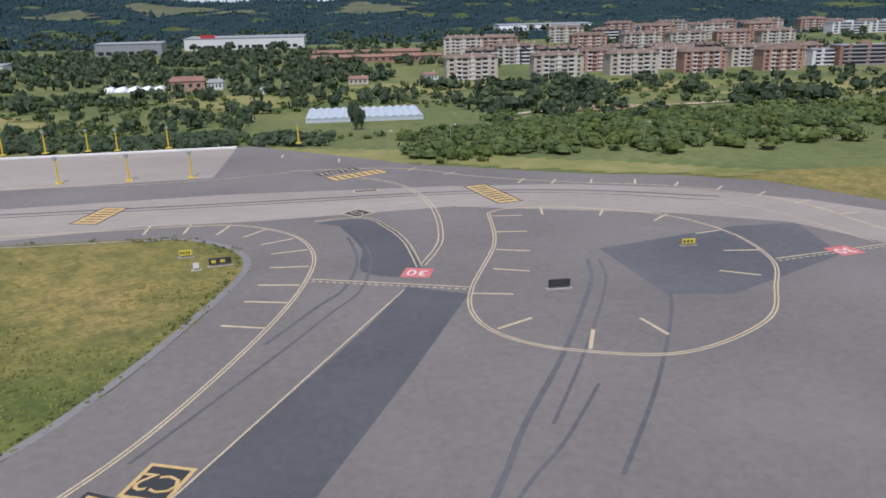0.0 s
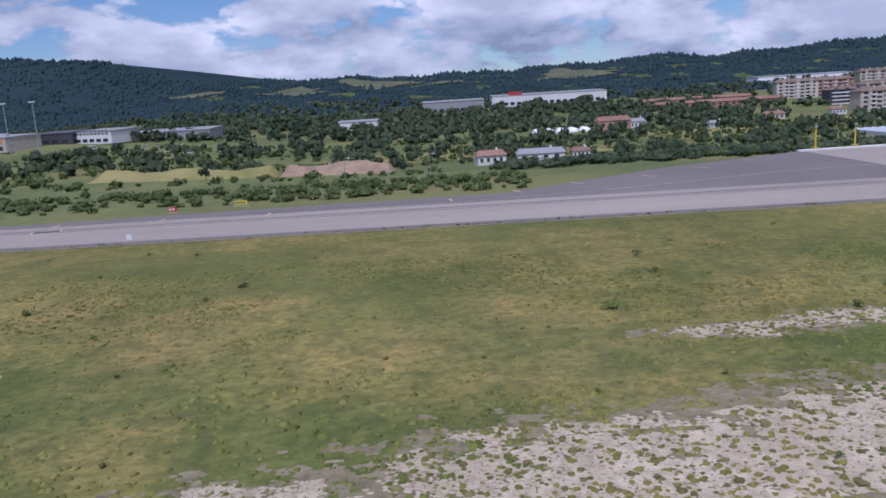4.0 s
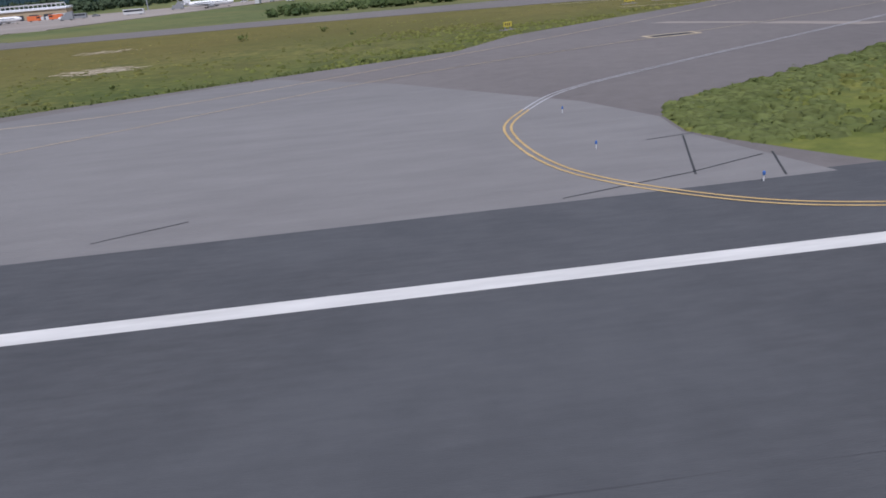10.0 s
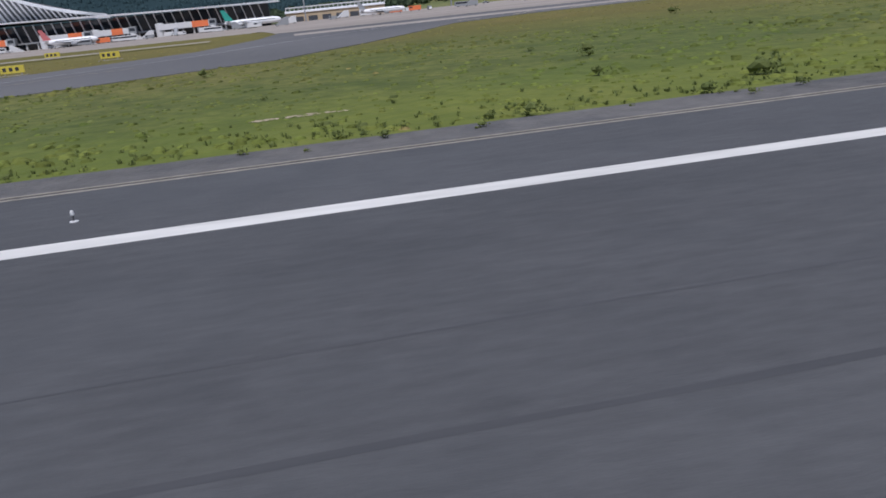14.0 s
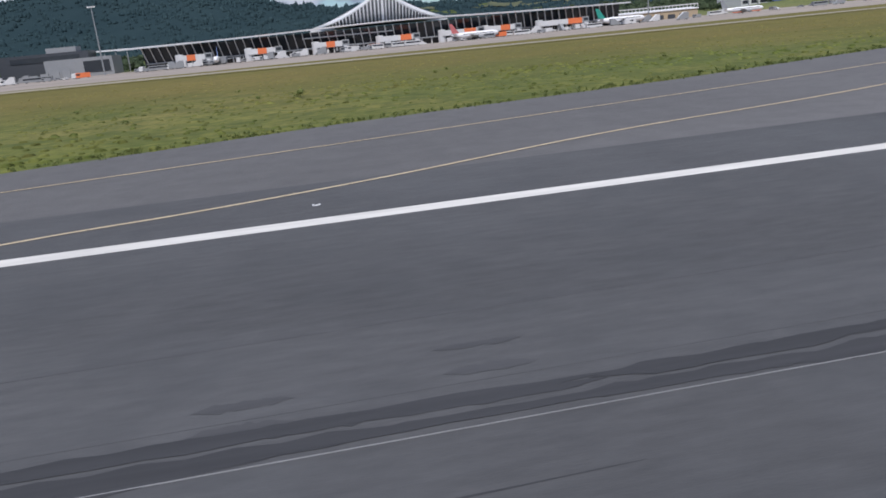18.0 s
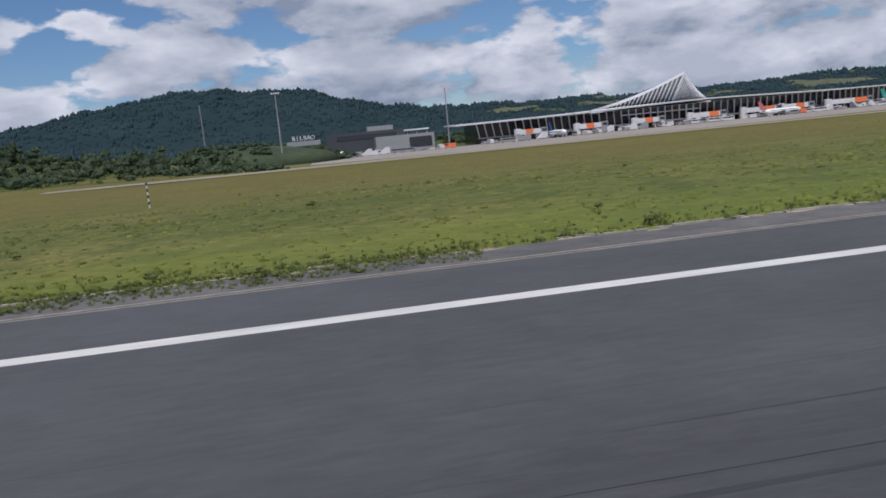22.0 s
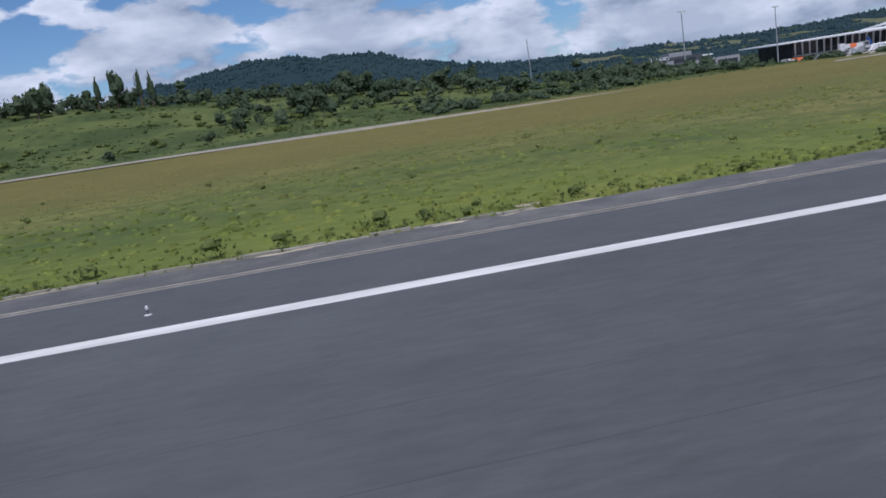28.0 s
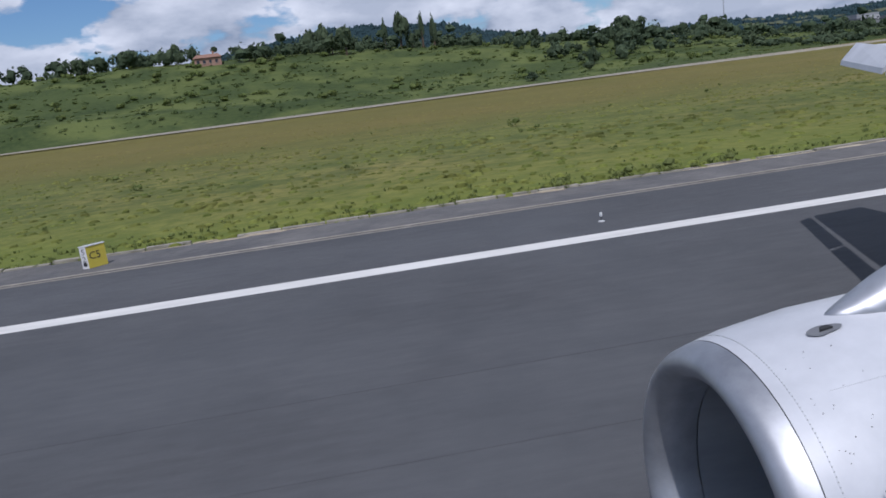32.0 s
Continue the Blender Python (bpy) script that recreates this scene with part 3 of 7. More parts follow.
for i, (x, y, w) in enumerate(((-1131, -12.2, 0.3), (-1131, -13.0, 0.35), (-1127, -11.3, 0.22), (-1127, -12.3, 0.3))):
    part("tyre_mark", smear(x + 1.0, x - 0.6, y, w, 0.006, 0.02, 180 + i), RUBBER_SOFT, runway, "short faint skid mark")
for i, (x0, x1, y, w) in enumerate(((-1310, -1270, -12.8, 0.4), (-1300, -1262, -13.7, 0.5), (-1720, -1690, -13.5, 0.2), (-1345, -1290, -13.4, 0.5))):
    part("tyre_mark", smear(x0, x1, y, w, 0.009 + 0.0002 * i, 0.1, 140 + i), RUBBER_SOFT, runway, "faint dark skid mark")
part("pale_scratch", Geo().box(-1175, -14.112, 0.0, -1095, -14.095, 0.013), WHITE_GREY, runway, "thin pale scored line")
for i, y in enumerate((-9.6, -12.7)):
    part("paving_seam", Geo().box(-2600, y - 0.010, 0.0, -1010, y + 0.010, 0.003), RUBBER_SOFT, runway)
    for k in range(26):
        x = -1000 + 26 * k
        part("worn_band", smear(x, x + rnd.uniform(18, 34), y * 0.9 + rnd.uniform(-0.15, 0.15), rnd.uniform(0.05, 0.2), 0.002 + 0.00005 * k, rnd.uniform(-0.1, 0.1), 300 + 40 * i + k), RUBBER_SOFT, runway, "faint dark wheel path")
for x, y in ((-744.2, -4.6), (-814.3, -8.5), (-814.2, -9.8), (-814.2, -11.1), (-1182.9, -10.2), (-692.3, -6.4), (-692.8, -8.1), (-1265, -14)):
    part("inset_light", Geo().lathe([(0.16, 0.0), (0.16, 0.012), (0.11, 0.02), (0.0, 0.02)], 14), INSET, runway, "flush round runway light").location = (x * S, y * S, Z1 * S)

flakes = Geo()
for k in range(70):
    x, y, a = rnd.uniform(-688, -655), rnd.uniform(-12, -2.8), rnd.uniform(0, 3)
    w = rnd.uniform(0.015, 0.045)
    flakes.face([(x + w * math.cos(a + b) * rnd.uniform(0.7, 1.5), y + w * math.sin(a + b), 0.006) for b in (0, 1.5, 3.0, 4.6)])
tagged(part("paint_flakes", flakes, WHITE, runway, "scattered white paint flakes"), kind="stuff")


def slot_drain(x0, x1, y, k=1.0):
    d = solid("slot_drain", Geo().box(x0, y + 0.24 * k, -0.3, x1, y + 0.52 * k, 0.005), BLACK, "dark slot drain between pale concrete strips", "drain", kind="structure")
    part("drain_edge", Geo().box(x0, y, -0.3, x1, y + 0.24 * k, 0.012), KERB, d)
    part("drain_edge", Geo().box(x0, y + 0.52 * k, -0.3, x1, y + 0.76 * k, 0.03), KERB, d)


slot_drain(-594, 300, 6.45)
slot_drain(-1008, -792, 6.92, 0.7)
slot_drain(-2600, -1200, 6.92, 0.7)
solid("shoulder", Geo().box(-592, 7.27, -0.4, 300, 11.0, -0.012), SHOULDER, "weathered grey shoulder strip with weeds", "shoulder", kind="structure")
solid("shoulder", Geo().box(-1012, 7.46, -0.4, -792, 10.6, -0.012), SHOULDER, "weathered grey shoulder strip with weeds", "shoulder", kind="structure")
solid("shoulder", Geo().box(-2600, 7.46, -0.4, -1200, 11.0, -0.012), SHOULDER, "weathered grey shoulder strip with weeds", "shoulder", kind="structure")

for x in (-440.6, -439.4, -438.2):
    grate = solid("drain_grate", Geo().box(x - 0.45, 9.9, -0.2, x + 0.45, 10.6, 0.01), KERB, "small drain cover set in the shoulder", "drain cover", "drain covers")
    for k in range(4):
        part("slot", Geo().box(x - 0.3, 10.0 + 0.14 * k, 0.0, x + 0.3, 10.07 + 0.14 * k, 0.013), BLACK, grate)

# ---- taxiways: outlines in plan ----
ENTRY = [(-597.9, 6.9), (-599.7, 10), (-600.9, 12.3), (-602, 14.8), (-601.6, 18.6), (-600.2, 21.4), (-596.7, 23.9), (-589.4, 28.4), (-577.2, 36.8), (-568, 44), (-548, 55), (-530, 66), (-508, 84), (-478, 112), (-455, 128), (-430, 132), (-60, 131), (-37, 130.4), (-24, 119.4), (-20.5, 104), (-26, 80), (-32.7, 58.3), (-40.2, 42.4), (-52, 31), (-70, 18), (-95, 6.9), (230, 6.9), (200, 60), (160, 100), (129, 131), (112, 158), (92, 170), (68, 177), (47, 188), (19, 203), (-36, 250), (-134, 243), (-187, 218), (-243, 178), (-310, 174), (-400, 167), (-500, 163), (-575, 168), (-640, 172), (-760, 180), (-760, 147), (-640, 147), (-575, 136), (-557, 118), (-557, 105), (-570, 94), (-599, 72), (-607, 60), (-628.3, 50), (-643.7, 42.5), (-660.7, 34.4), (-683, 25.4), (-699.6, 21.3), (-723.9, 16.5), (-750.4, 13.7), (-773.5, 11.6), (-788.2, 9.8), (-794.3, 6.8)]
EXIT2 = [(-1007, 6.9), (-1019, 11), (-1021.5, 16), (-1020, 20), (-1015, 24), (-1004, 27.5), (-980, 37), (-945, 51), (-905, 60), (-882, 72), (-870, 90), (-859, 111), (-849, 132), (-831, 143), (-800, 147), (-700, 147.5), (-700, 178), (-725, 200), (-884, 200), (-888, 160), (-897, 124), (-917, 106), (-955, 79), (-985, 70), (-1010, 62), (-1038, 53.5), (-1065, 44.5), (-1100, 33.6), (-1127, 28.6), (-1151, 21), (-1185, 13), (-1200, 10.9), (-1204, 6.9)]
APRON = [(-738, 302), (-722, 345), (-676, 450), (-650, 520), (-650, 560), (-1420, 560), (-1420, 420), (-1330, 345), (-1240, 302), (-1050, 290), (-900, 285)]
entry = solid("taxiway", Geo().prism(ENTRY[::-1], -0.4, -0.006), ASPHALT_OLD, "grey asphalt taxiway joining the runway", "taxiway", kind="structure")
exit2 = solid("taxiway", Geo().prism(EXIT2, -0.4, -0.007), ASPHALT_DARK, "grey asphalt exit taxiway", "taxiway", kind="structure")
part("pale_lane", Geo().prism([(-570, 140), (-430, 135), (-82, 134), (-50, 141), (-24, 141), (24, 146), (75, 129), (96, 117), (108, 95), (125, 60), (150, 70), (132, 110), (112, 135), (87, 154), (58, 165), (27, 169), (-35, 171), (-90, 166), (-400, 162), (-560, 160)], -0.05, 0.002), CONCRETE, entry, "worn pale lane of the taxiway")
part("concrete_apron", Geo().prism([(-818.2, 5.8), (-795.9, 5), (-699.8, 5.4), (-610, 6.2), (-600, 6.4), (-602.2, 14.8), (-601.8, 18.6), (-604, 25), (-614, 40), (-624, 50), (-628, 48.5), (-643, 39.5), (-659.6, 35.5), (-683, 24.9), (-699.4, 20.8), (-724.6, 16.6), (-750.4, 13.1), (-788.2, 9.6)], -0.05, 0.002), MOUTH, entry, "worn pale asphalt at the taxiway mouth")
for pts in ([(-582.5, 71.4), (-576, 61.6), (-574.4, 61.6), (-580.5, 71.4)], [(-575.6, 60), (-570.2, 50), (-567.6, 50), (-573, 60)]):
    part("pale_strip", Geo().prism(pts, -0.05, 0.004), CONCRETE, entry, "pale concrete strip across the taxiway")
pad = solid("blast_pad", Geo().prism([(-42, 194.8), (-42, 247), (-134, 241), (-135, 186)], -0.2, 0.015), CONCRETE, "pale concrete pad before the runway threshold", "pavement", kind="structure")
part("pad_kerb", Geo().prism([(-42, 247), (-42, 249.5), (-136, 243.5), (-136, 241)], -0.2, 0.5), WHITE, pad, "low white wall")


def curve(pts, n=8):
    """A smooth line through points (Catmull-Rom)."""
    p = [pts[0], *pts, pts[-1]]
    out = []
    for i in range(1, len(p) - 2):
        for k in range(n):
            t = k / n
            out.append(tuple(0.5 * (2 * b + (c - a) * t + (2 * a - 5 * b + 4 * c - d) * t * t + (3 * b - a - 3 * c + d) * t ** 3) for a, b, c, d in zip(p[i - 1], p[i], p[i + 1], p[i + 2])))
    return out + [pts[-1]]


def double_line(parent, pts, mat=CREAM, gap=0.55, w=0.28, closed=False):
    c = curve(pts)
    for side in (-1, 1):
        off = []
        for i, p in enumerate(c):
            a, b = Vector(c[max(i - 1, 0)]), Vector(c[min(i + 1, len(c) - 1)])
            d = (b - a).normalized()
            off.append((p[0] - d.y * side * gap / 2, p[1] + d.x * side * gap / 2))
        part("taxi_line", Geo().band(off, w, 0.016, closed), mat, parent)


def ticks(parent, centres, length, pts, w=0.6, mat=CREAM):
    """Short stripes square to an edge line, at the given centres."""
    c = curve(pts, 12)
    for x, y in centres:
        i = min(range(1, len(c) - 1), key=lambda k: (c[k][0] - x) ** 2 + (c[k][1] - y) ** 2)
        d = Vector(c[i + 1]) - Vector(c[i - 1])
        n = Vector((-d.y, d.x)).normalized() * length / 2
        part("side_stripe", Geo().band([(x - n.x, y - n.y), (x + n.x, y + n.y)], w, 0.016), mat, parent, "cream shoulder stripe")


left_edge = [(-95, 138.5), (-60, 139), (-40, 139.5), (-26, 137.5), (-14, 127.2), (-9, 112.7), (-9.8, 95.9), (-14.8, 74.8), (-23.7, 49.6), (-31.2, 34.9), (-42, 20), (-58, 10)]
double_line(entry, left_edge)
ticks(entry, [(-47.5, 137.9), (-38.4, 137), (-30, 134.5), (-22.5, 130.7), (-17, 123), (-13.9, 115.1), (-13.3, 105.2), (-14.5, 95.2), (-16, 87), (-18.4, 76.7)], 7.5, left_edge)
oval = [(31.4, 138), (28.3, 113.6), (19.4, 87.7), (17.8, 74.9), (21.4, 66.1), (29.9, 60.1), (45, 57), (62, 66), (71.4, 80), (78, 93), (79.3, 110.2), (73.5, 125.4), (62, 135), (46, 141), (36, 141), (31.4, 138)]
double_line(entry, oval)
ticks(entry, [(33.5, 121.2), (31, 107.9), (28.2, 96), (22.5, 84.3), (23.5, 71.1), (33.3, 63.5), (44, 66.5), (68.5, 87), (75.3, 99.6), (75.1, 113.2), (69.5, 126.2), (58.1, 133.8), (44.4, 137.7), (35.4, 134.6)], 7.0, oval)
outer = [(-20, 200), (13, 197.6), (36.6, 179.5), (58.7, 167.6), (86.7, 155.8), (106.9, 135.3), (113, 106), (130, 60)]
double_line(entry, outer)
ticks(entry, [(-24, 227), (-4.6, 215), (18, 195.6), (28.4, 186.3), (47, 171.7), (55.8, 169), (66, 166.8), (77.8, 164.3), (87.4, 158.5), (96.3, 151.6), (103.6, 143.4), (108.9, 133.7), (112.8, 121.7)], 6.0, outer, w=0.6)
far_edge = [(-560, 163.5), (-400, 163.5), (-260, 168), (-200, 195), (-140, 235), (-100, 238)]
ticks(entry, [(-520 + 27 * k, 163.5) for k in range(9)] + [(-258, 170), (-240, 180), (-222, 190), (-200, 197), (-180, 211), (-160, 224)], 5, far_edge, w=0.6)
double_line(entry, [(-520, 160), (-260, 166), (-150, 192), (-60, 190), (-20, 198)], w=0.2)
double_line(entry, [(-10, 138), (2, 139), (7.3, 128.6), (10.2, 117), (11.4, 101)], mat=CREAM, gap=1.0)
double_line(entry, [(12.1, 101.6), (17.8, 119.8), (18.6, 150.4), (11.6, 175.5), (-6, 192)], mat=CREAM, gap=1.0)
part("dark_lane", Geo().prism([(-44, -0.6 + 7.6), (-22, 7), (-5.5, 31.0), (6.3, 56.8), (18.4, 85.0), (8.2, 90.4), (0.7, 73.2), (-18.5, 36)], -0.03, 0.004), TRACK, entry, "newer dark asphalt lane")
part("dark_lane", Geo().prism(curve([(-9.3, 136.7), (1.3, 139.8), (7.5, 131.0), (11.8, 101.6), (8.6, 95.6), (0.4, 100.3), (0.7, 114.8), (-4.0, 133.2)], 4)[::-1], -0.03, 0.005), TRACK, entry)
part("dark_lane", Geo().prism([(48.3, 105.8), (51.4, 79.2), (62.4, 77.3), (92.7, 93.7), (96.8, 115.9), (82.5, 116.3)], -0.03, 0.004), TRACK_SOFT, entry)
for k, (pts, w) in enumerate((([(44, 100), (40.5, 86.8), (28.4, 60.4), (18.3, 41.6), (12.6, 29.2), (2, 10)], 0.8), ([(-2.1, 123.6), (-0.3, 107.4), (-2.7, 91.6), (-7.4, 82.9), (-14.3, 69.4)], 0.7), ([(46, 99), (43, 86), (31, 59.5), (21.5, 41)], 0.5), ([(30, 50), (21.9, 37.3), (14.6, 27.9), (4, 10)], 0.5), ([(0.6, 124), (2.4, 107), (0, 90), (-5, 80), (-12, 66), (-26, 40)], 0.5), ([(56, 92), (50, 74), (38, 50), (26, 30)], 0.6), ([(-560, 155), (-300, 157), (-60, 160), (40, 161), (92, 143)], 1.2), ([(-560, 152), (-300, 154), (-60, 157), (40, 158), (90, 139)], 0.8))):
    part("tyre_track", Geo().band(curve(pts), w, 0.0055 + 0.0003 * k), TRACK_SOFT, entry, "faint dark wheel track")
part("centre_line", Geo().band([(-24, 25), (-18.5, 35.9), (7.6, 88.9)], 0.28, 0.016), CREAM, entry)
part("lane_line", Geo().band(curve([(-560, 149), (-300, 153), (-60, 156), (40, 157), (90, 138), (104, 100)]), 0.25, 0.012), CREAM, entry)
for (x0, y0), (x1, y1), n in (((-8.7, 96.9), (18.9, 87.8), 22), ((79, 93), (112, 99), 22)):
    hold = Geo()
    for i in range(n):
        t0, t1 = i / n, (i + 0.55) / n
        hold.band([(x0 + (x1 - x0) * t0, y0 + (y1 - y0) * t0 - 0.7), (x0 + (x1 - x0) * t1, y0 + (y1 - y0) * t1 - 0.7)], 0.4, 0.016)
    part("holding_dashes", hold, CREAM, entry, "broken holding-position line")
    part("holding_line", Geo().band([(x0, y0 + 0.5), (x1, y1 + 0.5)], 0.4, 0.016), CREAM, entry)


def ground_board(parent, x, y, turn, w, h, back, front, words, size, border=None, bars=0):
    m = put((x, y, 0.014), turn)
    unit = Matrix.Translation((x, y, 0)) @ Matrix.Rotation(radians(turn), 4, "Z")
    if border:
        part("board_border", placed(Geo().box(-w / 2 - 0.5, -h / 2 - 0.5, 0.010, w / 2 + 0.5, h / 2 + 0.5, 0.014), unit), border, parent)
    part("painted_board", placed(Geo().box(-w / 2, -h / 2, 0.012, w / 2, h / 2, 0.020), unit), back, parent)
    if words:
        g = text(words, size)
        part("painted_letters", placed(g, Matrix.Translation((0, 0, 0.026)) @ unit), front, parent)
    for i in range(bars):
        bx = (i + 0.5) / bars * w * 0.9 - w * 0.45
        part("painted_bar", placed(Geo().box(bx - w * 0.022, -h * 0.36, 0.020, bx + w * 0.022, h * 0.36, 0.026), unit), front, parent)


ground_board(entry, -22.0, 36.0, 160, 4.6, 5.2, BLACK, YELLOW, "C2", 4.4, border=YELLOW)
ground_board(entry, -22.7, 29.3, 153, 15.5, 4.4, YELLOW, BLACK, "", 1, border=BLACK)
m_unit = Matrix.Translation((-20.5, 28.2, 0.026)) @ Matrix.Rotation(radians(153), 4, "Z")
part("painted_letters", placed(text("2335 M", 3.9), m_unit), BLACK, entry)
arrow = Geo().box(-1.6, -0.16, 0, 1.6, 0.16, 0.001)
arrow.face([(1.6, -0.6, 0), (2.9, 0, 0), (1.6, 0.6, 0)])
part("painted_arrow", placed(arrow, Matrix.Translation((-28.3, 32.2, 0.026)) @ Matrix.Rotation(radians(153), 4, "Z")), BLACK, entry)
ground_board(entry, 10.7, 97.5, 163, 5.4, 5.2, RED, WHITE, "30", 4.2)
ground_board(entry, 94.6, 95.8, 190, 5.4, 5.2, RED, WHITE, "30", 4.2)
ground_board(entry, 0.4, 144, 130, 5, 5, BLACK, CREAM, "C2", 3.2, border=CREAM)
ground_board(entry, -62.5, 154, 78, 15, 6, YELLOW, BLACK, "", 1, border=BLACK, bars=6)
ground_board(entry, 36, 158, 105, 21, 6, YELLOW, BLACK, "", 1, border=BLACK, bars=8)
ground_board(entry, 1, 190, 30, 18, 6, YELLOW, BLACK, "", 1, border=BLACK, bars=7)
ground_board(entry, -5, 196, 30, 14, 4, BLACK, CREAM, "", 1, bars=7)
ground_board(entry, 3, 168, 8, 6, 1.6, BLACK, CREAM, "", 1, border=CREAM)
ground_board(entry, -586, 56.4, 3, 4.4, 1.6, BLACK, CREAM, "", 1, border=CREAM)
ground_board(entry, -356, 155, 20, 6, 2.4, BLACK, CREAM, "", 1, border=CREAM)
for x, y, turn, n in ((-525, 104, 35, 8),):
    for i in range(n):
        part("painted_bar", Geo().band([(x + i * 2.6, y + i * 1.6), (x + i * 2.6 + 1.3, y + i * 1.6 + 0.8)], 2.2, 0.016), RED, entry, "red and white warning words")
double_line(entry, [(-500, 96), (-530, 78), (-575, 49), (-595, 36), (-603.8, 29.4), (-607.5, 24)], WHITE_WORN, gap=0.36, w=0.13)
double_line(entry, [(-607.5, 24), (-609.5, 18.8), (-608.8, 10.4), (-604.7, 4.6), (-600, 2.2), (-595, 1.4), (-591, 0.9)], YELLOW, gap=0.36, w=0.13)
double_line(entry, [(-575, 105), (-560, 100), (-552, 108), (-560, 122), (-580, 130)], CREAM)
part("centre_line", Geo().band(curve([(-500, 108), (-560, 68), (-610, 46), (-640.5, 24.2), (-657, 17.9), (-665.6, 15.2), (-675.2, 11.5), (-683.4, 8.5), (-692.3, 5.1)]), 0.15, 0.016), CREAM, entry)
part("centre_line", Geo().band(curve([(-692.3, 5.1), (-712, 1.5), (-737.1, -3.1), (-744.1, -4.8), (-753.6, -6.8), (-774.5, -9.7), (-800, -12.67)]), 0.15, 0.016), YELLOW, entry)
part("edge_marking", Geo().band(curve([(-560, 95), (-600, 62), (-630, 40), (-645, 35.3), (-658.7, 29.2), (-677.1, 22), (-688, 18.5), (-696.5, 15.3)]), 0.2, 0.016), CREAM, entry)
double_line(entry, [(-696.5, 15.3), (-723.7, 14.4), (-734.2, 12.7), (-744.1, 10.2), (-752, 7.7), (-758.4, 5.9), (-779.1, 3.1), (-799.3, 1.7), (-814.3, 1.2), (-838.1, 1)], YELLOW, gap=0.2, w=0.1)
for pts in ([(-689.2, 22.7), (-684.7, 8)], [(-687.4, 23), (-682.8, 6.8)], [(-701.4, 6.7), (-701.3, 20.5)], [(-699.9, 6.9), (-698.4, 21.4)], [(-691.7, 23.1), (-684.4, 6.9)], [(-752.7, 6.8), (-752.3, 11.9)], [(-749.8, 12.5), (-747.4, 6.8)], [(-742.6, 14.3), (-741, 6.9)], [(-604.2, 13.9), (-601.9, 14.3)], [(-602.5, 14), (-604.6, 7.8)], [(-600.6, 9.8), (-601.8, 6.6)], [(-609.9, 6.6), (-604.7, 8.1), (-601.1, 9.6)], [(-626.1, 7.3), (-623.1, 8.7)]):
    part("sealed_crack", Geo().band(pts, 0.09, 0.010), SEAM, entry)
double_line(exit2, [(-935, 58), (-997.8, 43.2), (-1025, 31), (-1034, 20), (-1033, 10.5), (-1028, 4.5), (-1022, 2.6), (-1018, 2.0)], YELLOW, gap=0.7)
part("centre_line", Geo().band(curve([(-900, 90), (-950, 58), (-1000, 50), (-1060, 30), (-1095.9, 16.1), (-1114.3, 11.1), (-1125.9, 6.5), (-1133.4, 4.1), (-1139.4, 2.7), (-1154, -2.2), (-1166, -4.9), (-1180, -9.5), (-1191, -12), (-1215, -16)]), 0.24, 0.016), CREAM, exit2)
part("edge_marking", Geo().band(curve([(-1040, 42), (-1090, 27), (-1120.8, 19.8), (-1143.6, 14.9), (-1157.7, 12.2), (-1180, 7.9), (-1197, 5), (-1220, 2.2), (-1233, 0.9)]), 0.24, 0.016), CREAM, exit2)
link_road = Geo()
for y0 in range(196, 304, 12):
    row = []
    for y in (y0, y0 + 12):
        xl = float(np.interp(y, [196, 240, 310], [-885, -890, -912]))
        xr = float(np.interp(y, [196, 310], [-722, -738]))
        row.append([(xl + (xr - xl) * k / 12, y, float(height(-750, y)) + 0.035) for k in range(13)])
    for k in range(12):
        link_road.face([row[0][k], row[0][k + 1], row[1][k + 1], row[1][k]])
part("apron_throat", link_road, CONCRETE, exit2, "wide pale concrete leading to the apron")
part("pale_lane", Geo().prism([(-880, 160), (-760, 158), (-700, 157), (-700, 170), (-760, 172), (-880, 176)], -0.05, 0.003), CONCRETE, exit2, "worn pale stretch of the parallel taxiway")
for k in range(11):
    x = -846 + 13.5 * k
    y = float(np.interp(x, [-846, -831, -800, -700], [142, 149, 152, 152.5]))
    part("side_stripe", Geo().band([(x, y), (x + 5.5, y + 1.6)], 1.2, 0.018), CREAM, exit2, "pale side stripe")
part("lane_line", Geo().band(curve([(-940, 72), (-900, 100), (-878, 130), (-850, 158), (-790, 166), (-700, 166)]), 0.4, 0.042), WHITE_WORN, exit2)
ground_board(exit2, -970.6, 62.7, -45, 14.6, 3.6, YELLOW, BLACK, "", 1, bars=0)
ground_board(exit2, -1022, 45.5, 5, 9, 3, BLACK, CREAM, "", 1, border=CREAM)

apron = solid("apron", Geo().prism(APRON, -1.9, -1.45), CONCRETE, "pale concrete airport apron before the terminal", "apron", kind="structure")
service_road = Geo().band(curve([(-900, 176), (-960, 177), (-1060, 179), (-1130, 188), (-1200, 200), (-1330, 208), (-1420, 214), (-1520, 218), (-1640, 222), (-1760, 222), (-1900, 224), (-2100, 226)]), 3.6, 0)
service_road.v = [(x, y, float(np.interp(x, [-1500, -1440, -700], [0.4, 0.35, 0.15])) + (i % 2 == 1) * float(np.interp(x, [-1600, -1480, -1300, -700], [0.8, 0.55, 0.35, 0.1]))) for i, (x, y, z) in enumerate(service_road.v)]
service_road.v = [(x, y, max(z, float(height(x, y)) + 0.14)) for x, y, z in service_road.v]
solid("service_road", service_road, ROADPALE, "narrow pale sandy perimeter road along the foot of the bank", "road", kind="structure")

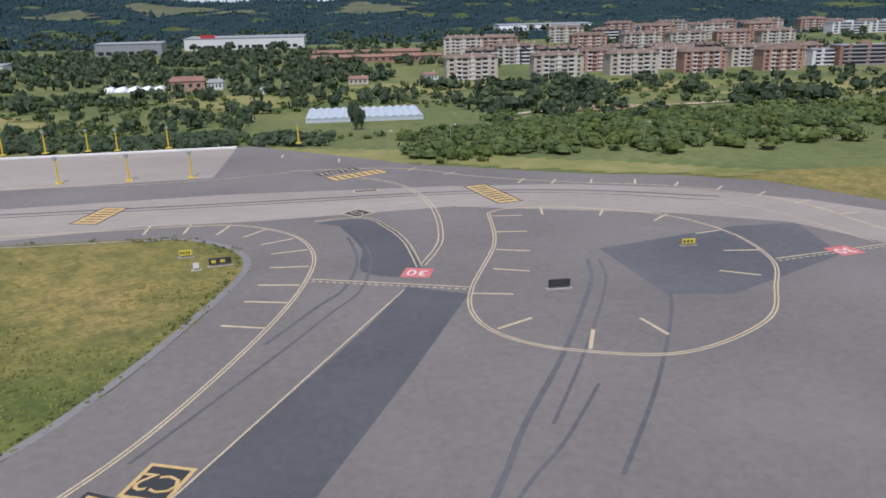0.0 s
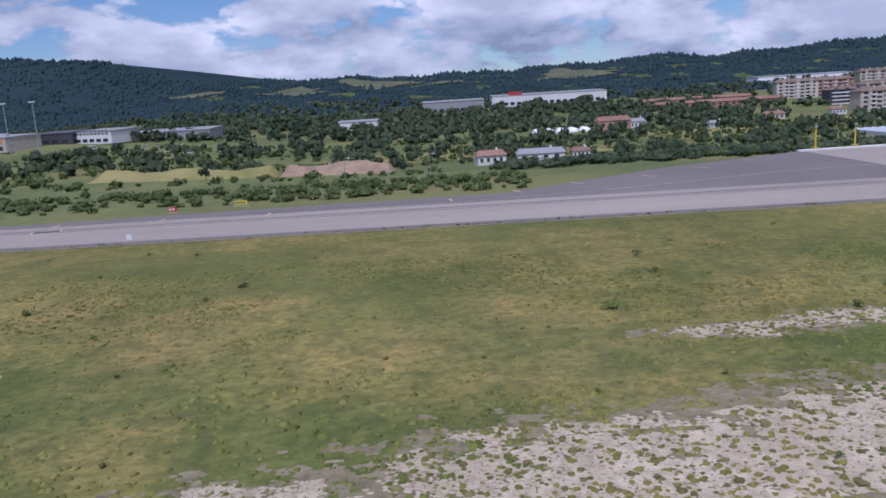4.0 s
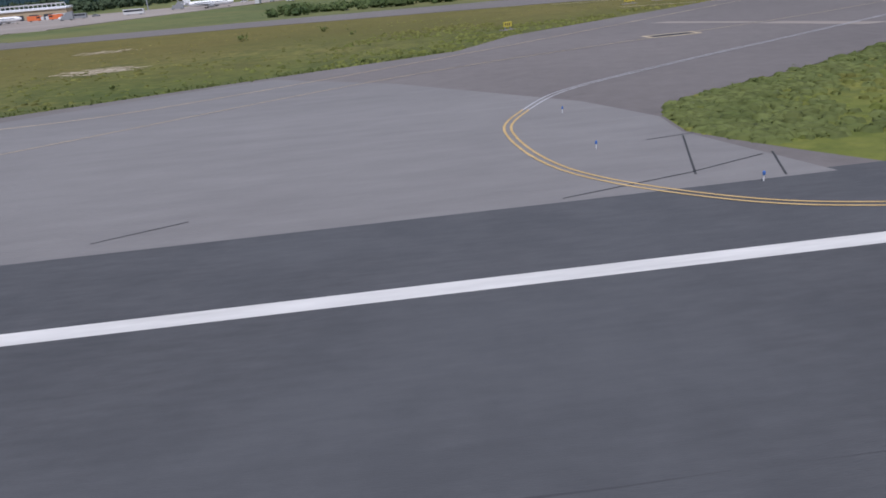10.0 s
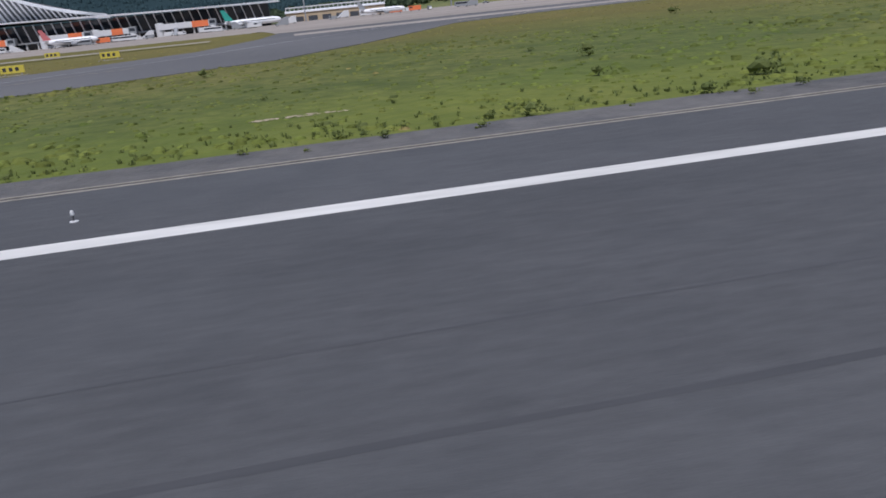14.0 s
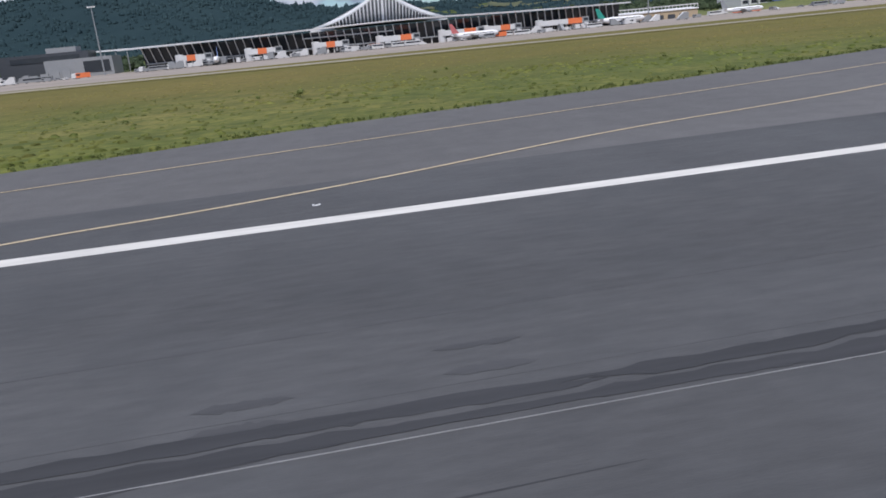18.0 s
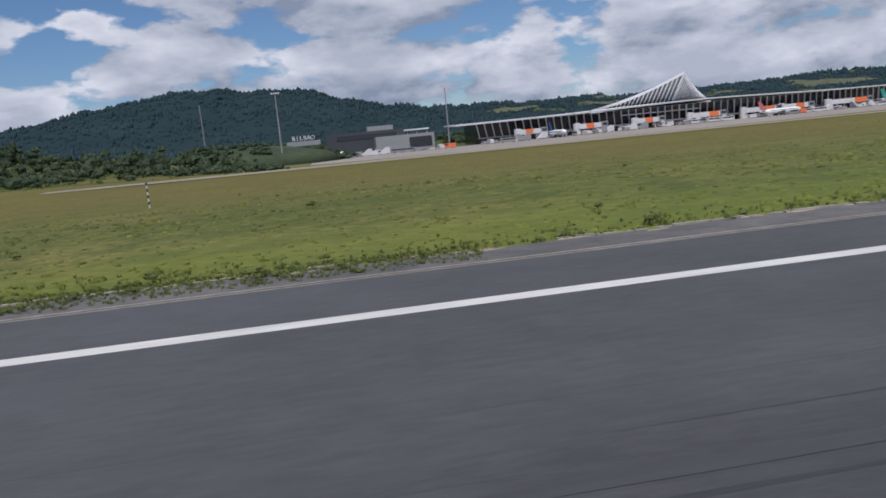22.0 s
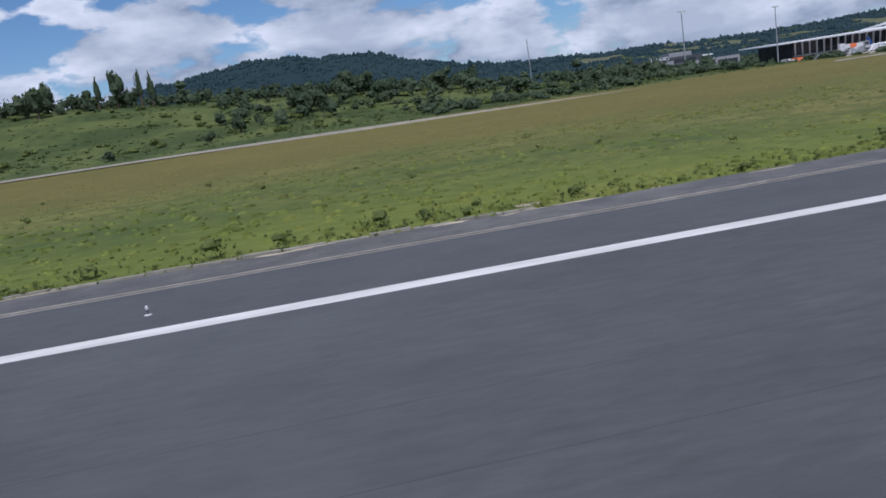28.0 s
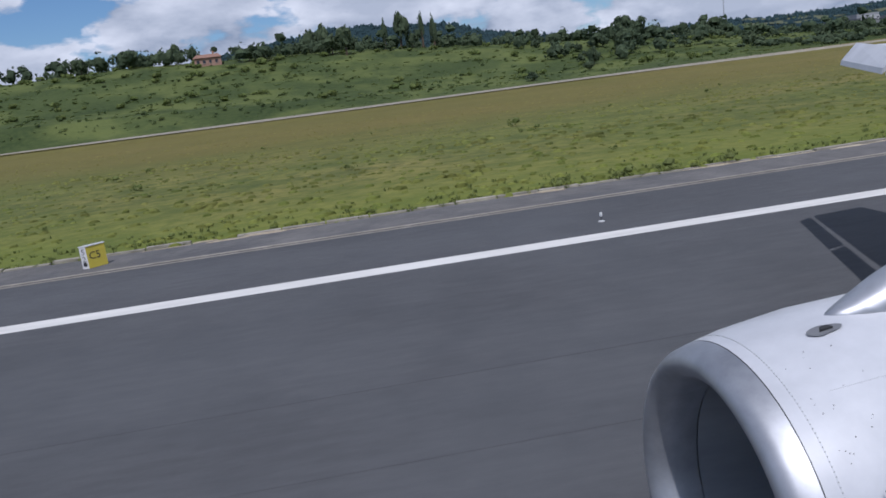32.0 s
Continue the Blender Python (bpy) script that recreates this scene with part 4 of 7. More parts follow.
# ---- plants ----
def inside(px, py, outline):
    hit = np.zeros(len(px), bool)
    for (x0, y0), (x1, y1) in zip(outline, outline[1:] + outline[:1]):
        cross = ((y0 > py) != (y1 > py)) & (px < (x1 - x0) * (py - y0) / (y1 - y0 + 1e-12) + x0)
        hit ^= cross
    return hit


def paved(px, py):
    return inside(px, py, ENTRY) | inside(px, py, EXIT2) | (py < 11.4) | ((px > -912) & (px < -722) & (py > 195))


def spots(n, x0, x1, y0, y1, lift=-0.08, power=1.0):
    px = rng.uniform(x0, x1, n)
    py = y0 + (y1 - y0) * rng.uniform(0, 1, n) ** power
    ok = ~paved(px, py)
    px, py = px[ok], py[ok]
    return np.stack([px, py, height(px, py) + lift], 1)


def ragged(x, y, rx, ry, seed, k=44):
    r = random.Random(seed)
    ph = [r.uniform(0, 6.28) for _ in range(5)]
    out = []
    for i in range(k):
        a = 2 * math.pi * i / k
        w = 1 + 0.22 * math.sin(3 * a + ph[0]) + 0.16 * math.sin(7 * a + ph[1]) + 0.10 * math.sin(13 * a + ph[2]) + 0.07 * math.sin(19 * a + ph[3])
        out.append((x + rx * w * math.cos(a), y + ry * w * math.sin(a)))
    return out


def tussock(seed):
    """Tuft of grass about one unit in radius: an uneven rounded mound."""
    r = np.random.default_rng(seed)
    k = 5
    t = 2 * np.pi * np.arange(k) / k
    rows = [np.stack([np.cos(t + o) * w * r.uniform(0.7, 1.3, k), np.sin(t + o) * w * r.uniform(0.7, 1.3, k), z + r.uniform(-0.07, 0.07, k)], 1) for w, z, o in ((1.0, -0.15, 0.0), (0.62, 0.27, 0.5))]
    f = []
    for i in range(k):
        n = (i + 1) % k
        f += [(i, n, k + n), (i, k + n, k + i), (k + i, k + n, 2 * k)]
    return np.concatenate(rows + [np.array([[r.normal(0, 0.12), r.normal(0, 0.12), 0.42]])]), np.array(f)


def sward(count, seed):
    """Bunch of long narrow blades bending outwards from one root."""
    r = np.random.default_rng(seed)
    v, f = [], []
    for i in range(count):
        a, d = r.uniform(0, 6.28), r.uniform(0, 0.55)
        out, side = np.array([math.cos(a), math.sin(a), 0]), np.array([-math.sin(a), math.cos(a), 0])
        root, w, up = out * d, r.uniform(0.05, 0.10), r.uniform(0.45, 1.0)
        bend = root + out * 0.18 * up + np.array([0, 0, 0.65 * up])
        tip = root + out * r.uniform(0.4, 0.75) * up + side * r.normal(0, 0.15) + np.array([0, 0, 0.9 * up])
        v += [root - side * w, root + side * w, bend + side * w * 0.8, bend - side * w * 0.8, tip]
        f += [(5 * i, 5 * i + 1, 5 * i + 2), (5 * i, 5 * i + 2, 5 * i + 3), (5 * i + 3, 5 * i + 2, 5 * i + 4)]
    return np.array(v), np.array(f)


def stuff(name, templates, places, sizes, mat, label, category, heights=None):
    v, f = scatter(templates, places, sizes, heights=heights)
    me = big_mesh(name, v, f, mat, smooth=len(templates) == 8)
    return tagged(new(name, me), label, category, kind="stuff")


tufts = [tussock(s) for s in range(8)]
rough = [sward(10, 20 + s) for s in range(6)]
p = spots(46000, -1880, 20, 11.4, 75, power=1.5)
patch = waves(p[:, 0] * 5, p[:, 1] * 9)
stuff("grass_tufts", tufts, p, rng.uniform(0.16, 0.42, len(p)) * (1 + 0.4 * np.clip(patch, -1, 1.4)), TUFT, "tufts of yellow-green grass beside the runway", "grass")
p = spots(14000, -1900, 60, 60, 150)
p = p[~((p[:, 1] > 130) & (p[:, 0] > -800))]
stuff("grass_tufts", tufts, p, rng.uniform(0.15, 0.32, len(p)), TUFT, "tufts of yellow-green grass on the airfield", "grass")
TIP = [(-1017.9, 14), (-1017.4, 17), (-1016.5, 19), (-1015.8, 19.8), (-1014.2, 22.1), (-1010.1, 10.3), (-1005.5, 23.2), (-1002.8, 25), (-1007.7, 22.6), (-994.1, 12), (-983.6, 32.3), (-961.1, 41.8), (-984.3, 11.9), (-1005.2, 12.6), (-1012.1, 10), (-1016.4, 15.6), (-1013.2, 20.5), (-970, 38), (-1664.3, 14.3), (-1666.5, 22.8), (-1663.1, 14.3), (-1663.1, 10.8), (-1682.8, 13.3), (-1657.4, 13.3), (-825.5, 12.3), (-816.3, 11.6), (-813.2, 12.6), (-811.8, 12.8), (-808.7, 13.1), (-806.6, 11.3), (-796, 11.6), (-830.3, 12.4), (-1283, 8.8), (-1282.4, 22.2), (-1280.2, 8.9), (-448.5, 12.7), (-441.1, 10.9), (-444.6, 11.1), (-437.7, 11.1)]
p = spots(42000, -620, -25, 15, 100)
p = p[waves(p[:, 0] * 4, p[:, 1] * 6) > -0.1]
size = rng.uniform(0.2, 0.48, len(p))
stuff("grass_tussocks", [tussock(30 + s) for s in range(8)], p, size, TUFT, "tussocks of rough yellow-green grass", "grass", heights=size * 1.35)
weeds = [clump(64, 0.11, 0.8, 6, 20 + s, core=1) for s in range(5)]
px = np.concatenate([rng.uniform(-592, -300, 70), rng.uniform(-1012, -826, 110), rng.uniform(-1870, -1200, 420), rng.uniform(-1000, -905, 40)])
py = np.concatenate([7.6 + np.abs(rng.normal(0, 1.6, 70)) + 1.2 * rng.integers(0, 3, 70), rng.normal(10.2, 0.8, 110), 11.4 + np.abs(rng.normal(0, 0.8, 420)), rng.uniform(12, 24, 40)])
py = np.clip(py, 7.5, 40)
n = len(px)
stuff("weeds", weeds, np.stack([px, py, np.full(n, -0.05)], 1), rng.gamma(2.0, 0.09, n) + 0.09, WEED, "green weeds rooted along the shoulder's kerb", "weeds")
n = 9000
px = np.concatenate([rng.uniform(-600, -60, 2600), rng.uniform(-1012, -830, 1200), rng.uniform(-1880, -1205, 5200)])
py = 11.2 + np.abs(rng.normal(0, 2.6, n))
stuff("verge_growth", rough, np.stack([px, py, np.full(n, -0.08)], 1), rng.uniform(0.14, 0.34, n), WEED, "fresh green growth along the shoulder's edge", "grass")
p = spots(190, -640, -60, 13, 125)
stuff("low_bushes", weeds, p, rng.gamma(2.0, 0.16, len(p)) + 0.15, WEED, "small green bushes in the airfield grass", "bushes")
p = spots(240, -1880, -830, 13, 90, power=1.4)
stuff("low_bushes", weeds, p, rng.gamma(2.0, 0.14, len(p)) + 0.12, WEED, "small green bushes in the airfield grass", "bushes")
for cx0, cy0, k in ((-364.4, 48.5, 9), (-435.7, 48.8, 9), (-152, 66, 6), (-72, 83, 7), (-510, 49, 6), (-503, 36, 6), (-495, 14.8, 3)):
    q = np.stack([cx0 + rng.normal(0, 2.2, k), cy0 + rng.normal(0, 1.2, k), np.full(k, -0.05)], 1)
    stuff("bush_group", weeds, q, rng.uniform(0.35, 0.75, k), WEED, "group of green bushes in the grass", "bushes")
q = np.array([(x, 13.5 + 0.4 * math.sin(x), -0.05) for x in (-1611, -1605, -1602, -1595, -1587, -1569, -1563, -1557, -1550, -1547, -1545, -1537, -1534)])
stuff("bush_group", weeds, q, rng.uniform(0.45, 0.95, len(q)), WEED, "row of green clumps behind the shoulder", "bushes")
q = np.array([(x, y, -0.05) for x, y in TIP])
stuff("bush_group", weeds, q, rng.uniform(0.3, 0.65, len(q)), WEED, "rough green clumps on the grass island", "bushes")

n = 1700
t = rng.uniform(0, 1, n)
fringe = np.array(curve(ENTRY[2:11], 12))
q = fringe[(t * (len(fringe) - 1)).astype(int)] + np.stack([0.5 + rng.gamma(1.5, 1.5, n), rng.normal(-0.3, 1.0, n)], 1)
q = q[~paved(q[:, 0], q[:, 1])]
for templates, pick, k in ((tufts, q, 1.0), (rough, q[::6], 0.5)):
    s = rng.uniform(0.3, 0.65, len(pick))
    stuff("island_fringe", templates, np.column_stack([pick, np.full(len(pick), -0.05)]), s, WEED, "long green grass and weeds fringing the grass island", "grass", heights=s * k)
q = np.stack([-1019 + rng.gamma(1.6, 26, 5200), rng.uniform(11, 60, 5200)], 1)
q = q[~paved(q[:, 0], q[:, 1])]
for templates, mat, pick in ((tufts, WEED, q[::3]), (tufts, TUFT, q[1::3]), (tufts, STRAW, q[2::21]), (rough, WEED, q[5::12])):
    s = rng.uniform(0.16, 0.42, len(pick))
    stuff("island_growth", templates, np.column_stack([pick, np.full(len(pick), -0.05)]), s, mat, "rough mixed growth on the grass island", "grass", heights=s * 0.9)
edge = []
for line, n in ((ENTRY[ENTRY.index((-607, 60)):], 900), (EXIT2[-9:], 900), (EXIT2[1:9], 500), (ENTRY[3:12], 350)):
    for a, b in zip(line, line[1:]):
        d = Vector(b) - Vector(a)
        k = int(n * d.length / 200)
        nrm = Vector((d.y, -d.x)).normalized()
        t = rng.uniform(0, 1, k)
        for s in (-1, 1):
            off = s * (0.3 + np.abs(rng.normal(0, 1.1, k)))
            edge.append(np.stack([a[0] + d.x * t + nrm.x * off, a[1] + d.y * t + nrm.y * off], 1))
edge = np.concatenate(edge)
edge = edge[~paved(edge[:, 0], edge[:, 1])]
q = np.column_stack([edge, np.full(len(edge), -0.08)])
stuff("verge_growth", rough, q + rng.normal(0, 0.5, q.shape) * (1, 1, 0), rng.uniform(0.16, 0.42, len(q)), WEED, "fresh green grass along the taxiway's edge", "grass")
q = q[::4]
stuff("verge_growth", weeds, q, rng.gamma(1.6, 0.07, len(q)) + 0.08, WEED, "fresh green growth along the taxiway's edge", "grass")
dirt = Geo()
r = random.Random(77)
for k in range(420):
    x = r.uniform(-594, -300) if k < 200 else r.uniform(-1790, -1200)
    dirt.prism(ragged(x, r.gauss(10.95, 0.22), r.uniform(0.3, 1.3), r.uniform(0.06, 0.2), k, 12), -0.1, -0.004 + 0.00002 * k)
tagged(solid("kerb_dirt", dirt, GRAVEL, "washed-out dirt along the kerb", "dirt", kind="stuff"), kind="stuff")

growth = [clump(20, 0.24, 0.7, 4, 140 + s, core=1) for s in range(5)]
shrubs = [clump(50, 0.15, 0.75, 6, 40 + s, core=2) for s in range(6)]
shrubs_dark = [clump(52, 0.15, 1.0, 7, 60 + s, core=2) for s in range(6)]


def belt(name, n, x0, x1, y0, y1, lo, hi, mat, label, templates=None, gaps=0.0, tall=1.0):
    q = np.stack([rng.uniform(x0, x1, n), rng.uniform(y0, y1, n), np.zeros(n)], 1)
    keep = (waves(q[:, 0] * 3.1, q[:, 1] * 4.3) > gaps - 1.2) & ~inside(q[:, 0], q[:, 1], ENTRY) & ~inside(q[:, 0], q[:, 1], APRON)
    keep &= ~((np.abs(q[:, 0] - 8) < 62) & (np.abs(q[:, 1] - 362) < 58)) & ~((np.abs(q[:, 0] + 355) < 76) & (np.abs(q[:, 1] - 326) < 24)) & ~((np.abs(q[:, 0] + 225) < 50) & (np.abs(q[:, 1] - 340) < 30))
    q = q[keep]
    q[:, 2] = height(q[:, 0], q[:, 1]) - 0.2
    s = rng.uniform(lo, hi, len(q))
    return stuff(name, templates or shrubs, q, s, mat, label, "shrubs" if hi < 6 else "trees", heights=s * tall)


belt("shrub_belt", 700, -640, -235, 186, 232, 1.0, 2.7, LEAF, "belt of dark green shrubs beyond the taxiway", tall=1.1)
belt("shrub_belt", 420, -240, -10, 262, 330, 2.0, 4.6, LEAF_DARK, "belt of dark green shrubs beyond the pad", tall=1.1)
belt("shrub_belt", 900, 20, 330, 212, 360, 2.0, 5.0, LEAF, "dense green shrubs beyond the taxiway bend", gaps=0.1)
belt("shrub_belt", 420, 20, 360, 200, 380, 2.2, 5.2, LEAF_LIGHT, "light green young shrubs", gaps=0.6)
far_shrubs = [clump(16, 0.34, 0.8, 4, 240 + k, core=2) for k in range(6)]
belt("valley_shrubs", 2000, -560, 330, 275, 575, 1.3, 3.4, LEAF, "lush green thicket in the valley", far_shrubs, gaps=0.4)
belt("valley_trees", 520, -540, 180, 330, 575, 2.4, 5.2, LEAF_DARK, "dark trees standing in the valley", far_shrubs, gaps=0.55, tall=1.5)
belt("valley_trees", 260, 60, 700, 380, 560, 4.0, 8.0, LEAF_DARK, "dark wood before the town", far_shrubs, gaps=0.85, tall=1.2)
belt("valley_trees", 900, -560, 40, 615, 900, 3.5, 7, LEAF_DARK, "dark wood behind the farmhouses", far_shrubs, gaps=0.3, tall=1.3)
belt("valley_trees", 800, -700, 900, 700, 1300, 4.5, 8, LEAF_DARK, "trees between the houses of the town", far_shrubs, gaps=0.6, tall=1.2)
belt("hedge_trees", 300, -860, -540, 645, 900, 3, 6, LEAF_DARK, "dark trees behind the industrial sheds", far_shrubs, gaps=0.2, tall=1.2)
belt("slope_shrubs", 380, -1960, -1440, 246, 345, 0.5, 1.7, LEAF, "rough shrubs on the grassy bank", growth, gaps=0.2)
belt("slope_shrubs", 360, -1960, -1500, 262, 420, 0.8, 3.0, LEAF_LIGHT, "light green shrubs on the grassy bank", gaps=0.7)
belt("slope_woods", 200, -1640, -1372, 300, 430, 1.6, 5.0, LEAF_DARK, "dark thicket on the bank above the perimeter road", shrubs_dark, gaps=0.3, tall=1.1)
belt("slope_shrubs", 260, -1560, -1350, 236, 330, 1.0, 3.6, LEAF_DARK, "dark bramble thicket beside the perimeter road", gaps=0.5)
belt("slope_shrubs", 420, -1560, -1350, 232, 330, 0.5, 1.5, LEAF, "low rough growth beside the perimeter road", growth, gaps=0.0, tall=0.6)
belt("slope_woods", 240, -1760, -1500, 385, 520, 2.6, 5.4, LEAF_DARK, "dark trees along the crest of the bank", shrubs_dark, gaps=0.4, tall=1.1)
belt("slope_shrubs", 2300, -1960, -1420, 244, 420, 0.6, 1.6, LEAF_LIGHT, "low green growth covering the grassy bank", growth, gaps=-0.9, tall=0.4)
belt("slope_shrubs", 800, -1960, -1420, 226, 246, 0.4, 0.9, LEAF, "low rough growth along the foot of the bank", growth, gaps=-1.0, tall=0.6)
belt("slope_woods", 120, -2050, -1740, 385, 500, 3.0, 6.0, LEAF_DARK, "dark trees along the crest of the bank", shrubs_dark, gaps=0.7, tall=1.1)
belt("terminal_woods", 900, -1460, -620, 640, 950, 3, 6, LEAF_DARK, "dark wood on the slope behind the terminal", far_shrubs, gaps=0.2, tall=1.2)

def spire(seed):
    """A slim uneven crown for trees seen from afar."""
    r = np.random.default_rng(seed)
    k = 5
    ring = np.arange(k) * 2 * np.pi / k
    v = np.concatenate([np.stack([np.cos(ring + o) * q * r.uniform(0.7, 1.2, k), np.sin(ring + o) * q * r.uniform(0.7, 1.2, k), z + r.uniform(-0.12, 0.12, k)], 1) for q, z, o in ((0.75, 0.0, 0), (0.95, 0.7, 0.3), (0.5, 1.35, 0.6))] + [np.array([[r.normal(0, 0.1), r.normal(0, 0.1), 1.5 + r.uniform(0, 0.7)]])])
    f = []
    for a in range(2):
        for i in range(k):
            j = (i + 1) % k
            f += [(a * k + i, a * k + j, (a + 1) * k + j), (a * k + i, (a + 1) * k + j, (a + 1) * k + i)]
    f += [(2 * k + i, 2 * k + (i + 1) % k, 3 * k) for i in range(k)]
    return v, np.array(f)


far_tree = [spire(90 + s) for s in range(8)]
n = 24000
q = np.stack([rng.uniform(-3200, 1900, n), 1030 + 1520 * rng.uniform(0, 1, n) ** 1.1, np.zeros(n)], 1)
HILL_FIELDS = [ragged(*a) for a in ((-620, 1800, 70, 90, 61), (-420, 2000, 110, 120, 62), (-250, 1850, 60, 80, 63), (-860, 1850, 60, 70, 64), (60, 1900, 90, 110, 65))]
wv = waves(q[:, 0] * 1.7, q[:, 1] * 1.9)
q = q[wv < 0.95]
for field in HILL_FIELDS:
    q = q[~inside(q[:, 0], q[:, 1], field)]
q[:, 2] = height(q[:, 0], q[:, 1]) - 2
s = rng.gamma(6, 0.42, len(q)) + 1.6 + 1.6 * sm(1500, 2300, q[:, 1])
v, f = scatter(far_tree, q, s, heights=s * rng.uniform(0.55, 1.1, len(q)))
tagged(new("far_woods", big_mesh("far_woods", v, f, FOREST_HAZED, smooth=True)), "dark woods covering the distant hills", "woods", kind="stuff")


def tree(name, x, y, h, r, kind_of, seed, label):
    z = float(height(x, y))
    t = thing(name, (x, y, z), label, "tree", "trees on the crest")
    trunk_h = h * (0.35 if kind_of == "round" else 0.5)
    g = Geo().rod((0, 0, -0.3), (0.1, 0, trunk_h), 0.035 * h, 0.02 * h, 7)
    for a in range(4):
        w = seed + a * 1.6
        g.rod((0.05, 0, trunk_h * 0.8), (math.cos(w) * r * 0.5, math.sin(w) * r * 0.5, trunk_h + h * 0.18), 0.014 * h, 0.006 * h, 5)
    part("trunk", g, BARK, t)
    if kind_of == "poplar":
        v, f = clump(260, 0.12, 1.0, 9, seed)
        v = v * np.array([r, r, 1]); rr = np.random.default_rng(seed)
        v[:, 2] = (v[:, 2] - v[:, 2].min()) / (v[:, 2].max() - v[:, 2].min()) * h * 0.92 + h * 0.08
    elif kind_of == "pine":
        v, f = clump(300, 0.13, 1.0, 8, seed)
        v = v * np.array([r, r, 1])
        v[:, 2] = (v[:, 2] - v[:, 2].min()) / (v[:, 2].max() - v[:, 2].min()) * h * 0.78 + h * 0.22
    else:
        v, f = clump(380, 0.13, 0.9, 12, seed)
        v = v * np.array([r, r, 1])
        v[:, 2] = (v[:, 2] - v[:, 2].min()) / (v[:, 2].max() - v[:, 2].min()) * h * 0.93 + h * 0.07
    cv, cf = lump(4, seed + 50, 0.25)
    low, top = (0.05, 0.8) if kind_of == "round" else (0.15, 0.9)
    cv = cv * np.array([r * 0.62, r * 0.62, 1])
    cv[:, 2] = (cv[:, 2] - cv[:, 2].min()) / (cv[:, 2].max() - cv[:, 2].min()) * h * (top - low) + h * low
    v, f = np.concatenate([v, cv]), np.concatenate([f, cf + len(v)])
    part("crown", big_mesh("crown", v, f, LEAF_DARK), LEAF_DARK, t)
    return t


for i, (x, y, h, r, k) in enumerate(((-1723, 376, 15, 4.2, "pine"), (-1730, 382, 12, 4, "pine"), (-1598, 326, 11, 5, "round"), (-1591, 330, 10, 4.5, "round"), (-1701, 402, 17, 1.5, "poplar"), (-1680, 404, 20, 1.7, "poplar"), (-1674, 402, 19, 2.0, "poplar"), (-1692, 404, 20, 4.0, "pine"), (-1686, 404, 11, 3.0, "round"), (-1734, 430, 17, 5, "round"), (-1742, 434, 15, 5, "round"), (-1821, 462, 15, 3.6, "pine"), (-1812, 464, 14, 3.2, "pine"), (-1765, 380, 10, 5, "round"), (-1772, 384, 9, 4.6, "round"), (-1835, 400, 10, 6, "round"), (-1624, 290, 8, 2.4, "round"), (-1576, 380, 13, 6, "round"), (-1566, 384, 12, 5.5, "round"), (-1527, 376, 11, 6, "round"), (-1502, 415, 13, 6, "round"), (-1634, 268, 4.5, 2.6, "round"), (-1664, 243, 3.2, 2.2, "round"), (-1860, 405, 9, 5, "round"), (2, 335, 15, 2.4, "poplar"), (5, 337, 12, 2.0, "poplar"), (-370, 322, 7, 2.4, "pine"), (-280, 328, 6, 1.8, "poplar"))):
    tree("tree", x, y, h, r, k, 100 + i, {"pine": "tall dark pine with an open crown", "poplar": "slender upright dark poplar", "round": "broad dark green tree"}[k])


def fractal(x, y, seed, size):
    """Uneven values between about -1 and 1, with features of the given size."""
    r = np.random.default_rng(seed)
    out = np.zeros_like(x)
    for k in range(5):
        f = 6.28 / size * 1.9 ** k
        for _ in range(3):
            a = r.uniform(0, 6.28)
            out += 0.55 ** k * np.sin((x * math.cos(a) + y * math.sin(a)) * f + r.uniform(0, 6.28) + 1.3 * np.sin((x * math.sin(a) - y * math.cos(a)) * f * 0.7)) * 0.33
    return out


def bare(x, y, rx, ry, cover, seed, cell=0.34, size=7.0, mat=GRAVEL, lift=0.0):
    """Ground worn bare, in small ragged crumbs that thin out towards the edge."""
    gx, gy = np.meshgrid(np.arange(x - rx * 1.15, x + rx * 1.15, cell), np.arange(max(12.2, y - ry * 1.15), y + ry * 1.15, cell))
    gx, gy = gx.ravel(), gy.ravel()
    r = np.random.default_rng(seed)
    d = ((gx - x) / rx) ** 2 + ((gy - y) / ry) ** 2
    keep = fractal(gx, gy * 1.5, seed, size) + r.uniform(-0.27, 0.27, len(gx)) + cover - 1.5 * np.clip(d, 0, 2) ** 1.5 > 0
    gx, gy = gx[keep], gy[keep]
    n = len(gx)
    gx, gy = gx + r.uniform(-0.1, 0.1, n), gy + r.uniform(-0.1, 0.1, n)
    c = np.stack([gx, gy, np.zeros(n)], 1)
    h = cell * r.uniform(0.55, 0.9, (n, 1))
    t = r.uniform(0, 1.57, n)
    z = -0.056 + lift + r.uniform(0, 0.012, n)
    v = []
    for k in range(4):
        a = t + k * 1.571 + r.uniform(-0.25, 0.25, n)
        v.append(c + np.stack([np.cos(a) * h[:, 0] * 1.25, np.sin(a) * h[:, 0], z], 1))
    v = np.stack(v, 1).reshape(-1, 3)
    tagged(new("gravel_patch", big_mesh("gravel_patch", v, np.arange(4 * n).reshape(-1, 4), mat)), "bare patch of pale gravel in the grass", "bare patch", "bare patches", "stuff")
    return np.stack([gx, gy], 1)


